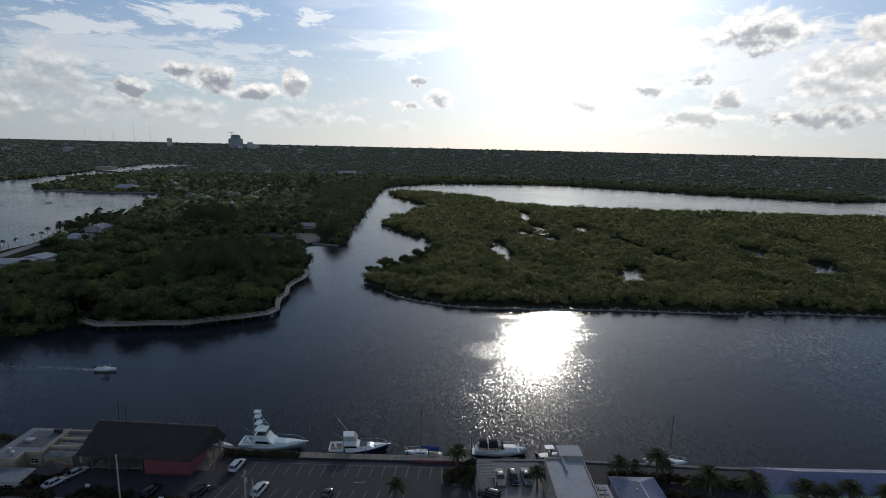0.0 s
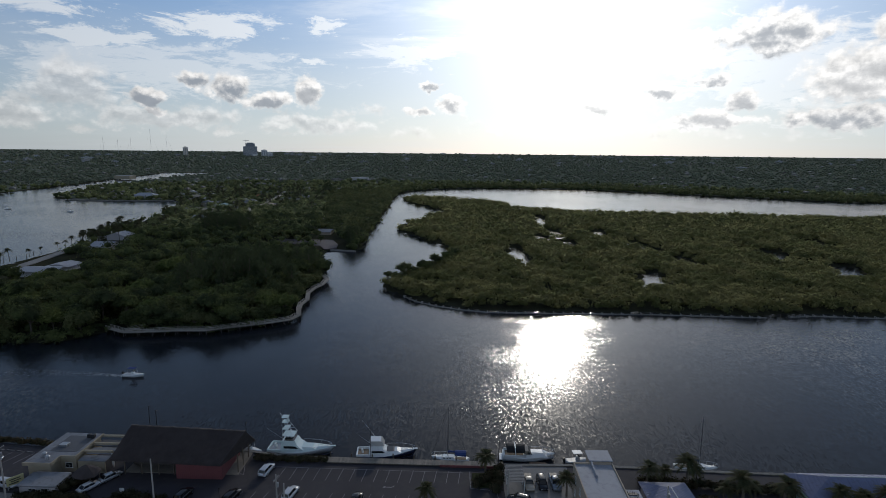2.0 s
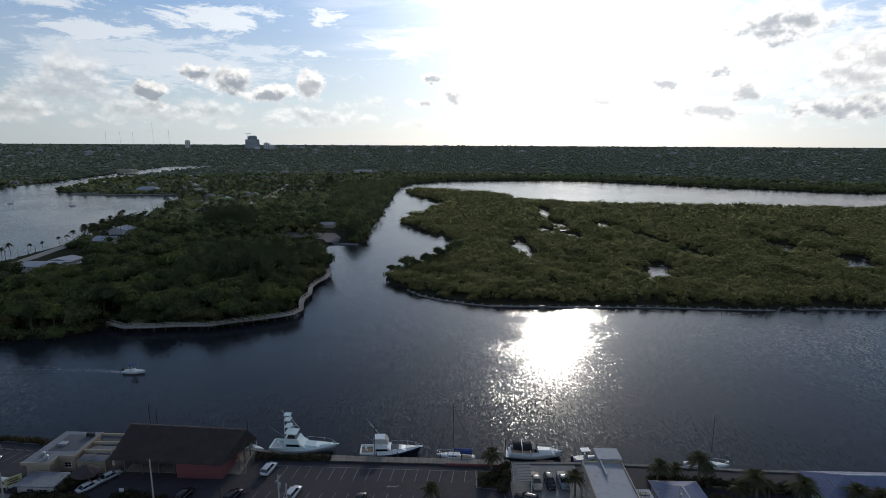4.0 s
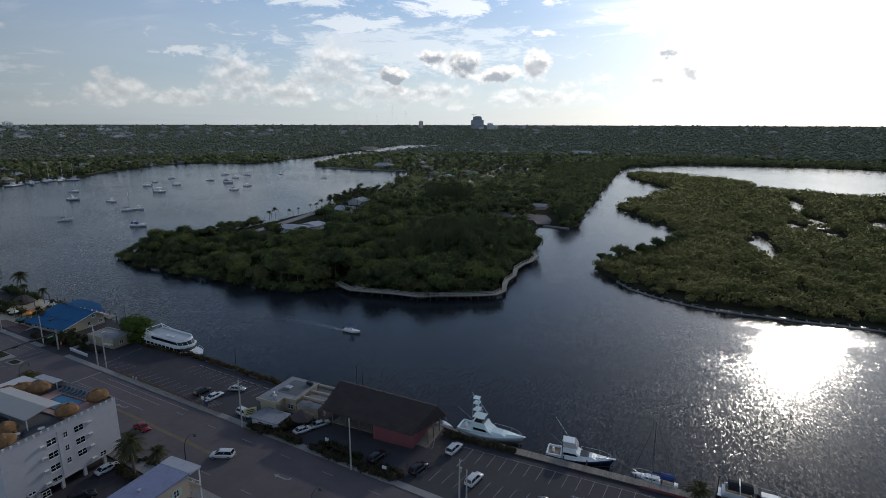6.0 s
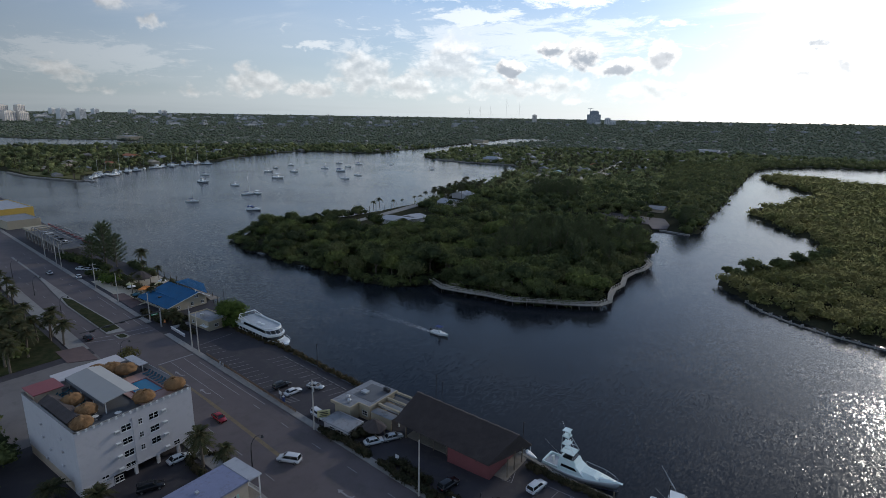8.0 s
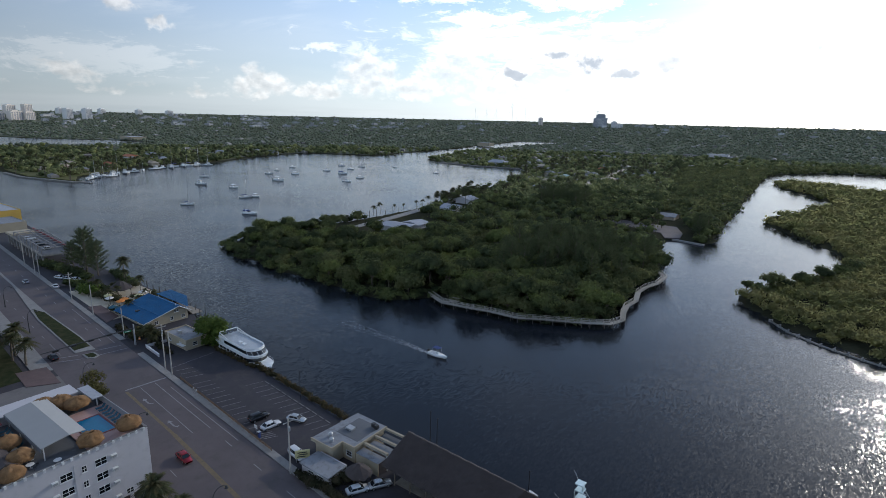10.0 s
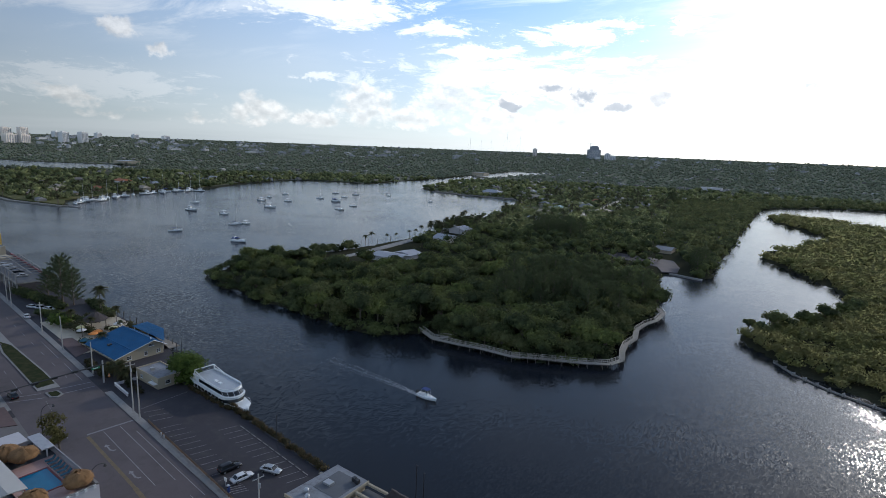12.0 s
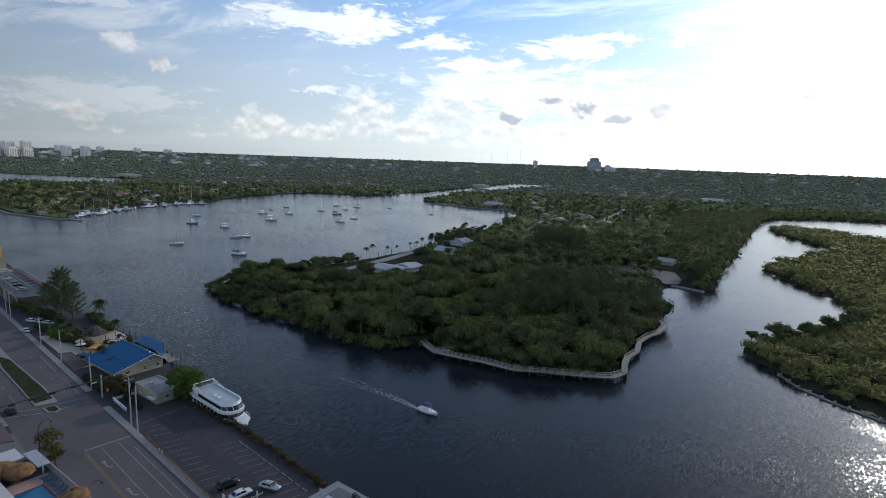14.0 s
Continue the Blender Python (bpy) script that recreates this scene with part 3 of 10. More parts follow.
def pond_by(px, py):
    best = np.full(px.shape, -1e9)
    for cx, cy, a, b, turn in PONDS:
        c, s = math.cos(radians(turn)), math.sin(radians(turn))
        u, v = (px - cx) * c + (py - cy) * s, -(px - cx) * s + (py - cy) * c
        v = v + 0.35 * b * np.sin(u / a * 5.0 + cx)
        best = np.maximum(best, (1 - np.sqrt((u / a) ** 2 + (v / b) ** 2)) * b)
    return best


def shore_by(px, py):
    """Metres inland (plus) or off the shore (minus); and which mangrove share."""
    rough = 1.6 * wobble(px, py, 26.0) + 0.8 * wobble(px, py, 9.0, 2.0)
    main = inside_by(px, py, MAINLAND)
    main = np.minimum(main, -inside_by(px, py, FAR_LAKE))
    wild = np.minimum(inside_by(px, py, MANGROVE), -pond_by(px, py))
    return main + rough, wild + rough


def rise(px, py):
    """The rise of the far land, shaped to fit the camera's horizon."""
    far = np.hypot(px, py)
    return 44.0 * np.clip((far - 1300) / 3700, 0, 1) ** 2.2


def spaced(marks):
    """Places along an axis from (from, to, step) stretches."""
    out = []
    for a, b, step in marks:
        out += list(np.linspace(a, b, max(1, int(abs(b - a) / step)), endpoint=False))
    return np.array(out + [marks[-1][1]])


def build_ground():
    xs = spaced([(-5100, -1850, 90), (-1850, -700, 20), (-700, -320, 7), (-320, -60, 3.4), (-60, 330, 3.4), (330, 760, 9), (760, 1600, 40), (1600, 5100, 120)])
    ys = spaced([(-500, 150, 65), (150, 440, 3.4), (440, 720, 6), (720, 1200, 10), (1200, 1700, 25), (1700, 5000, 110)])
    gx, gy = np.meshgrid(xs, ys)
    main, wild = shore_by(gx, gy)
    land = np.maximum(main, wild)
    z = np.where(land > 0, 0.25 + 0.9 * np.clip(main / 14, 0, 1) + 0.2 * np.clip(wild / 10, 0, 1), -2.2) + 0.15 * wobble(gx, gy, 18.0, 4.0)
    z = np.where(land > 0, np.maximum(z, 0.12), np.clip(land * 0.45, -2.2, -0.12)) + rise(gx, gy) * ((gy > 150) & (land > 0))
    nx, ny = len(xs), len(ys)
    i = (np.arange(ny - 1)[:, None] * nx + np.arange(nx - 1)[None, :]).ravel()
    ob = array_mesh("ground", np.stack([gx.ravel(), gy.ravel(), z.ravel()], 1), np.stack([i, i + 1, i + nx + 1, i + nx], 1), SOIL, True)
    return tagged(ob, "dark wooded low ground with muddy shores", "ground", kind="structure")


build_ground()
water = mesh_object("water", [(-5100, -500, 0), (5100, -500, 0), (5100, 1750, 0), (-5100, 1750, 0)], [(0, 1, 2, 3)], WATER)
tagged(water, "dark blue rippled water of a wide inland waterway", "water", kind="structure")

QUAY_EDGE = [(-700, 190), (-420, 150), (-300, 136), (-235, 134), (-212, 133), (-190, 129), (-166, 120.5), (-130, 116.5), (-98, 113), (-50, 113.5), (-40, 111.5), (12, 110), (30, 110.5), (60, 109), (140, 107), (900, 100)]
QUAY_Z = 1.35
quay = part("quay", prism(bmesh.new(), QUAY_EDGE + [(900, -480), (-700, -480)], -2.5, QUAY_Z), LOT)
tagged(quay, "built-up waterside ground paved with dark asphalt", "ground", kind="structure")


# ---- vegetation ----
ICO = None


def ico_core():
    global ICO
    if ICO is None:
        bm = bmesh.new()
        bmesh.ops.create_icosphere(bm, subdivisions=1, radius=1.0)
        bm.verts.ensure_lookup_table()
        ICO = (np.array([v.co[:] for v in bm.verts]), np.array([[v.index for v in f.verts] for f in bm.faces]))
        bm.free()
    return ICO


def leaf_quads(rng, centres, normals, size):
    """One bent spray of leaves for each centre: four corners, turned at random about its normal."""
    n = len(centres)
    nrm = normals + rng.normal(0, 0.55, (n, 3))
    nrm /= np.linalg.norm(nrm, axis=1, keepdims=True)
    ref = rng.normal(0, 1, (n, 3))
    u = np.cross(nrm, ref)
    u /= np.linalg.norm(u, axis=1, keepdims=True) + 1e-9
    v = np.cross(nrm, u)
    s = (size * rng.uniform(0.6, 1.35, n))[:, None]
    w = s * rng.uniform(0.5, 0.9, (n, 1))
    corners = np.stack([centres - u * s - v * w * 0.3, centres + v * w - nrm * s * 0.25, centres + u * s + v * w * 0.2, centres - v * w - nrm * s * 0.25], 1)
    return corners.reshape(-1, 3), np.arange(n * 4).reshape(-1, 4)


def crowns_mesh(name, rng, at, radius, height, leaves, size, material, core=0.82, squat=0.75):
    """Many crowns joined: a lumpy core each, and sprays of leaves that stand off it. at: the crowns' middles (n, 3)."""
    cv, cf = ico_core()
    n = len(at)
    verts = at[:, None, :] + cv[None] * (radius * core)[:, None, None] * np.array([1, 1, squat]) * rng.uniform(0.75, 1.15, (n, len(cv), 1))
    faces = (np.arange(n) * len(cv))[:, None, None] + cf[None]
    tri_v, tri_f = verts.reshape(-1, 3), faces.reshape(-1, 3)
    who = np.repeat(np.arange(n), leaves)
    d = rng.normal(0, 1, (len(who), 3))
    d[:, 2] = np.abs(d[:, 2]) * 1.1 - 0.35
    d /= np.linalg.norm(d, axis=1, keepdims=True)
    lump = 1 + 0.22 * np.sin(d[:, 0] * 5 + who) * np.sin(d[:, 1] * 6 + who * 1.7) + rng.normal(0, 0.07, len(who))
    c = at[who] + d * (radius[who] * lump)[:, None] * np.array([1, 1, squat])
    qv, qf = leaf_quads(rng, c, d + np.array([0, 0, 0.35]), size[who])
    quads = np.concatenate([qf[:, [0, 1, 2]], qf[:, [0, 2, 3]]])
    return array_mesh(name, np.concatenate([tri_v, qv]), np.concatenate([tri_f, quads + len(tri_v)]), material)


def scatter(rng, x0, x1, y0, y1, step):
    """Jittered places over a field."""
    gx, gy = np.meshgrid(np.arange(x0, x1, step), np.arange(y0, y1, step))
    return gx.ravel() + rng.uniform(-0.55, 0.55, gx.size) * step, gy.ravel() + rng.uniform(-0.55, 0.55, gx.size) * step


STREETS = [(-240, 610, -250, 712, 7.0), (-250, 712, -274, 850, 6.0), (-238, 640, -300, 652, 4.0), (-246, 760, -330, 776, 4.0), (-250, 812, -215, 806, 5.0), (-252, 700, -226, 690, 7.0)]
CLEAR = [(-140, 400, -112, 392, 7.0), (-258, 268, -268, 320, 11.0), (-268, 320, -281, 376, 11.0), (-232, 294, -232, 300, 18.0), (-246, 272, -252, 330, 12.0), (-140, 418, -104, 408, 8.0), (-104, 408, -88, 384, 10.0), (-112, 457, -104, 420, 12.0), (-98, 372, -86, 376, 10.0), (-249, 371, -265, 414, 11.0), (-259, 270, -262, 262, 6.0)]


def cleared(px, py):
    out = np.zeros(px.shape, bool)
    for ax, ay, bx, by, r in CLEAR + STREETS:
        dx, dy = bx - ax, by - ay
        t = np.clip(((px - ax) * dx + (py - ay) * dy) / (dx * dx + dy * dy + 1e-9), 0, 1)
        out |= (px - ax - t * dx) ** 2 + (py - ay - t * dy) ** 2 < r * r
    return out


def marsh(px, py):
    """Where the mainland by the channel and the lake is mangrove, too."""
    near_lake = inside_by(px, py, LAKE_SHORE + CHANNEL_WEST + [(5200, 224)])
    return ((py > 440) & (px > -122 - (py - 470) * 0.21) & (py < 960) & (px < 0)) | ((near_lake > -75) & (py > 800))


def build_mangroves():
    rng = np.random.default_rng(3)
    sets = []
    for x0, x1, y0, y1, step, r, n, s in ((-60, 330, 232, 330, 4.2, 3.0, 92, 0.38), (-90, 420, 330, 480, 5.2, 3.6, 52, 0.58), (-100, 620, 480, 860, 7.6, 5.0, 26, 0.95),
                                         (330, 620, 232, 330, 6.2, 4.2, 34, 0.85), (420, 620, 330, 480, 7.2, 4.7, 28, 1.0), (620, 1500, 232, 640, 15.0, 9.5, 16, 2.2)):
        x, y = scatter(rng, x0, x1, y0, y1, step)
        _, wild = shore_by(x, y)
        ok = wild > r * 0.25
        x, y, wild = x[ok], y[ok], wild[ok]
        rad = r * rng.uniform(0.6, 1.25, len(x)) * np.clip(0.6 + wild / 16, 0.6, 1)
        hump = 4.0 + 0.9 * wobble(x, y, 60.0, 1.0) + 0.8 * wobble(x, y, 19.0, 3.0) + rng.uniform(-0.6, 0.9, len(x))
        z = 0.4 + (hump - 0.35 * rad) * np.clip(0.42 + wild / 14, 0.42, 1)
        sets.append((np.stack([x, y, z], 1), rad, np.full(len(x), n), np.full(len(x), s)))
    at, rad, n, s = (np.concatenate(c) for c in zip(*sets))
    ob = crowns_mesh("mangrove_thicket", rng, at, rad, None, n, s, LEAF_MANGROVE, 0.66)
    tagged(ob, "dense olive-green mangrove thicket over tidal ground", "mangroves", kind="stuff")
    x, y = scatter(rng, -420, 700, 410, 1160, 9.0)
    main, _ = shore_by(x, y)
    ok = (main > 3.2) & marsh(x, y) & ~cleared(x, y)
    x, y, main = x[ok], y[ok], main[ok]
    rad = 5.6 * rng.uniform(0.65, 1.2, len(x))
    z = 0.6 + rise(x, y) + (4.2 + 1.2 * wobble(x, y, 50.0) + rng.uniform(-0.5, 0.9, len(x)) - 0.3 * rad) * np.clip(0.4 + main / 16, 0.4, 1)
    ob = crowns_mesh("lakeside_mangroves", rng, np.stack([x, y, z], 1), rad, None, np.full(len(x), 26), np.full(len(x), 1.2), LEAF_SWAMP, 0.68)
    tagged(ob, "olive-green mangroves along the lake and the channel", "mangroves", kind="stuff")


def clumps_mesh(name, rng, at, radius, squat, material):
    """Far crowns joined: a jagged eight-sided clump each."""
    ring = [(math.cos(a), math.sin(a), 0.0) for a in (0.0, 1.26, 2.51, 3.77, 5.03)]
    cv = np.array(ring + [(0.0, 0.0, 1.0), (0.0, 0.0, -0.6)])
    cf = np.array([f for i in range(5) for f in ((i, (i + 1) % 5, 5), ((i + 1) % 5, i, 6))])
    n = len(at)
    turn = rng.uniform(0, 6.28, n)
    c, q = np.cos(turn)[:, None], np.sin(turn)[:, None]
    v = np.stack([cv[:, 0] * c - cv[:, 1] * q, cv[:, 0] * q + cv[:, 1] * c, np.repeat(cv[None, :, 2] * squat, n, 0)], 2)
    v = at[:, None, :] + v * radius[:, None, None] * rng.uniform(0.6, 1.3, (n, len(cv), 1))
    f = (np.arange(n) * len(cv))[:, None, None] + cf[None]
    return array_mesh(name, v.reshape(-1, 3), f.reshape(-1, 3), material)


def build_far_woods():
    rng = np.random.default_rng(5)
    n = 70000
    az, far = rng.uniform(radians(-80), radians(46), n), np.exp(rng.uniform(math.log(400), math.log(4900), n))
    x, y = far * np.sin(az), far * np.cos(az)
    main, _ = shore_by(x, y)
    ok = (main > np.where((x < -600) & (y < 520), 13, 3)) & ~((x > -310) & (x < -60) & (y < 440)) & ~marsh(x, y) & ~cleared(x, y)
    gap = wobble(x, y, 240.0, 5.0) + 0.7 * wobble(x, y, 90.0, 8.0)          # streets and yards between the trees
    ok &= (gap > -0.8) | (rng.uniform(0, 1, n) < 0.3)
    x, y, far = x[ok], y[ok], far[ok]
    on_point = (x > -660) & (x < -340) & (y > 660) & (y < 1700)
    rad = np.where(far < 1250, 3.2 + far / 900, 2.1 + far / 950) * rng.uniform(0.5, 1.35, len(x)) * np.where(on_point, 0.92, 1.0)
    z = 0.8 + rise(x, y) + rad * 0.55 * rng.uniform(0.5, 1.5, len(x))
    size, at = 0.35 + rad * 0.15, np.stack([x, y, z], 1)
    z[far < 1250] += np.where(rng.uniform(0, 1, (far < 1250).sum()) < 0.25, 2.6, 0.0)
    near, mid = far < 760, (far >= 760) & (far < 1250)
    at[:, 2] = z
    ob = crowns_mesh("suburb_trees", rng, at[near], rad[near], None, np.full(near.sum(), 14), size[near], LEAF_SUBURB, 0.66)
    tagged(ob, "green garden trees between low houses", "trees", kind="stuff")
    ob = crowns_mesh("suburb_woods", rng, at[mid], rad[mid], None, np.full(mid.sum(), 5), size[mid], LEAF_SUBURB, 0.8)
    tagged(ob, "green tree cover between low houses", "trees", kind="stuff")
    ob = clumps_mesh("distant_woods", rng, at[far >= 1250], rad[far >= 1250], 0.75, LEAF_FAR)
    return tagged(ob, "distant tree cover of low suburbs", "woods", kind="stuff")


build_mangroves()
build_far_woods()

# ---- trees of the wooded point ----
def broadleaf(seed, h, r, material, label, leaves=115, size=0.4, blobs=8, core=0.78):
    """A tree: tapered trunk with limbs, and a crown of leaf clumps."""
    rng = np.random.default_rng(seed)
    t = thing("broadleaf_tree", label, "tree", pose(0, 0, -50), "trees of the wooded point")
    bm = bmesh.new()
    tube(bm, (0, 0, -0.4), (0.1, 0.05, h * 0.4), 0.3, 0.22, 7)
    centres = []
    for i in range(blobs):
        a = 2 * math.pi * i / blobs + rng.uniform(-0.4, 0.4)
        k = rng.uniform(0.35, 0.72) if i else 0.0
        centres.append((r * k * math.cos(a), r * k * math.sin(a), h * rng.uniform(0.55, 0.82) if i else h * 0.82))
        tube(bm, (0.1, 0.05, h * 0.36), tuple(0.8 * c for c in centres[-1][:2]) + (centres[-1][2] * 0.95,), 0.13, 0.05, 5)
    part("trunk", bm, BARK, t)
    c = np.array(centres)
    crown = crowns_mesh("crown", rng, c, r * rng.uniform(0.38, 0.58, blobs), None, np.full(blobs, leaves), np.full(blobs, size), material, core, 0.85)
    crown.parent = t
    return t


def pine_tree(seed, h, r, label):
    """A feathery tree with drooping wisps and an open outline."""
    rng = np.random.default_rng(seed)
    t = thing("casuarina_tree", label, "tree", pose(0, 0, -50), "feathery trees")
    bm = bmesh.new()
    tube(bm, (0, 0, -0.4), (0.2, 0, h * 0.95), 0.34, 0.06, 7)
    blades = bmesh.new()
    for i in range(54):
        u = 0.14 + 0.86 * i / 53
        a = i * 2.4
        k = r * (0.14 + 0.95 * math.sin(math.pi * (0.2 + 0.74 * u))) * rng.uniform(0.5, 1.1)
        b, p = Vector((0.2 * u, 0, h * u - 0.6)), Vector((k * math.cos(a), k * math.sin(a), h * u + 0.45 * k + 0.3))
        tube(bm, tuple(b), tuple(p), 0.07, 0.025, 4)
        for j in range(60):
            q = b.lerp(p, rng.uniform(0.25, 1.05)) + Vector(rng.normal(0, 0.16, 3))
            d = ((p - b).normalized() * 0.7 + Vector(rng.normal(0, 0.42, 3)) + Vector((0, 0, rng.uniform(-0.5, 0.7)))) * rng.uniform(0.6, 1.25)
            s = d.cross(Vector(rng.normal(0, 1, 3))).normalized() * rng.uniform(0.07, 0.13)
            blades.faces.new([blades.verts.new(v) for v in (q - s, q + s, q + d)])
    part("trunk", bm, BARK, t)
    part("crown", blades, CASUARINA, t)
    return t


def plant_point():
    rng = np.random.default_rng(14)
    kinds = [broadleaf(41, 8.5, 5.4, LEAF_DARK, "broad dark-green tree in dense woodland"), broadleaf(42, 7.2, 4.8, LEAF_SWAMP, "rounded dark-green tree in dense woodland"),
             broadleaf(43, 10.0, 6.0, LEAF_DARK, "tall dark-green tree in dense woodland"), broadleaf(44, 6.5, 4.6, LEAF_SWAMP, "low olive-green tree near the shore"),
             broadleaf(45, 8.0, 5.2, LEAF_GREEN, "spreading fresh-green tree in dense woodland")]
    x, y = scatter(rng, -300, -70, 180, 320, 9.2)
    main, _ = shore_by(x, y)
    ok = (main > 1.2) & ~cleared(x, y)
    spots = [(a, b, m) for a, b, m in zip(x[ok], y[ok], main[ok])][:240]
    edge = [(-77.5, 300), (-78.5, 292), (-78, 283), (-79, 274), (-80, 266), (-79.5, 256), (-77.8, 248), (-77, 240), (-77.6, 232), (-76, 225), (-78, 217.5), (-85, 212), (-92, 207.5), (-99, 204.5), (-106, 204), (-113, 204), (-120, 204), (-127, 204.5), (-134, 204.5)]
    spots = [(a, b, 4.0) for a, b in edge] + spots
    for i, (a, b, m) in enumerate(spots):
        kind = kinds[3] if m < 7 and i % 3 else kinds[i % 5]
        s = rng.uniform(0.78, 1.15) * (0.8 if m < 5 else 1.0) * (0.88 if a < -200 else 1.16)
        c = copy_thing(kind, pose(a, b, 0.6, 0, 0, rng.uniform(0, 360)))
        c.scale = (s, s, s * rng.uniform(0.85, 1.1))
    cx, cy = scatter(rng, -146, -80, 252, 322, 9.6)
    keep = (cx - 3 > -150 + (cy - 250) * 0.1) & ~cleared(cx, cy)
    casuarinas = [(a, b, 0.72 + 0.25 * rng.random()) for a, b in zip(cx[keep], cy[keep])][:52]
    pines = pine_tree(51, 17, 5.0, "feathery grey-green tree above the woodland")
    for a, b, s in ((-118, 262, 0.95), (-108, 270, 1.0), (-99, 256, 0.9), (-126, 276, 0.95), (-112, 250, 0.85), (-136, 258, 0.9), (-92, 268, 0.9), (-145, 284, 1.0), (-104, 284, 1.0), (-130, 242, 0.8), *casuarinas):
        c = copy_thing(pines, pose(a, b, 0.6, 0, 0, rng.uniform(0, 360)))
        c.scale = (s, s, s)
    for i in range(15):
        a, b = -199 + 21 * math.sin(i * 2.4) * math.sqrt(i / 14), 459 + 24 * math.cos(i * 2.4) * math.sqrt(i / 14)
        c = copy_thing(pines, pose(a, b, 0.8, 0, 0, 47 * i))
        c.scale = (1.15, 1.15, 0.8 + 0.07 * (i % 4))
    for a, b, s in ((-79, 396, 0.7), (-82, 404, 0.8), (-77, 408, 0.75), (-84, 412, 0.7), (-206, 874, 1.1), (-209, 868, 1.0)):
        c = copy_thing(pines, pose(a, b, 1.0, 0, 0, 31 * a))
        c.scale = (s * 1.2, s * 1.2, s)
    for a, b, s in ((-272, 127.5, 1.12), (-279, 130, 0.95), (-265, 129, 0.85), (-285, 127, 0.7)):
        c = copy_thing(pines, pose(a, b, QUAY_Z, 0, 0, rng.uniform(0, 360)))
        c.scale = (s * 1.1, s * 1.1, s)
        tagged(c, "tall feathery grey-green tree on the quay", group="feathery trees on the quay")
    for k in kinds + [pines]:
        for o in (*k.children, k):
            bpy.data.objects.remove(o)
    # the woodland behind, and undergrowth below the trees
    x, y = scatter(rng, -310, -60, 180, 560, 6.4)
    main, _ = shore_by(x, y)
    low = (y < 322)
    ok = (main > np.where(y < 330, -0.7, 0.8)) & ~cleared(x, y) & ~(marsh(x, y) & (y > 450)) & ((y < 445) | (x > -215 + (y - 445) * 0.2))
    x, y, low, main = x[ok], y[ok], low[ok], main[ok]
    rad = np.where(low, 2.9 * rng.uniform(0.7, 1.2, len(x)), 4.2 * rng.uniform(0.6, 1.45, len(x)))
    z = np.where(low, 2.3, np.where((y > 335) & (y < 402), 2.4, 4.6) + 1.2 * wobble(x, y, 40.0)) * np.clip(0.55 + main / 20, 0.55, 1) + rng.uniform(-0.4, 0.8, len(x)) + np.where(~low & (rng.uniform(0, 1, len(x)) < 0.35), 2.4, 0.0)
    ob = crowns_mesh("undergrowth", rng, np.stack([x, y, z], 1), rad, None, np.where(low, 34, 44), np.where(low, 0.42, 0.6), LEAF_DARK, 0.7)
    tagged(ob, "dense dark-green woodland and undergrowth on the point", "woodland", kind="stuff")
    x, y = scatter(rng, -310, -66, 178, 345, 2.3)
    main, _ = shore_by(x, y)
    ok = (main > -0.9) & (main < 2.6) & ~((x < -252) & (y > 262))
    x, y, main = x[ok], y[ok], main[ok]
    rad = rng.uniform(1.2, 2.5, len(x))
    z = 0.5 + np.clip(main + 1.2, 0, 3) * 0.75 + rng.uniform(-0.3, 0.9, len(x))
    ob = crowns_mesh("shore_thicket", rng, np.stack([x, y, z], 1), rad, None, np.full(len(x), 52), np.full(len(x), 0.36), LEAF_DARK, 0.6)
    tagged(ob, "dark green thicket hanging over the waterline", "thicket", kind="stuff")


plant_point()
for i, (x, y, h, r) in enumerate(((-30.2, 296.2, 10.4, 4.4), (-20.1, 314.6, 7.4, 3.8), (-13.0, 326.3, 9.6, 4.2), (-38.6, 292.6, 5.4, 2.2), (-33.8, 289.0, 6.0, 2.8), (-25.0, 301.0, 6.6, 3.0), (-16.5, 319.0, 6.4, 3.0), (-6.0, 342.0, 8.0, 4.0), (-1.5, 356.0, 7.6, 4.0))):
    tip = broadleaf(81 + i, h, r, LEAF_DARK if i % 3 else LEAF_SWAMP, "bushy open-crowned tree at the tip of the mangrove island", 80, 0.4, 9)
    tip.matrix_basis = pose(x, y, 0.2, 0, 0, 40 * i)
    tip["group"] = "trees at the island's tip"


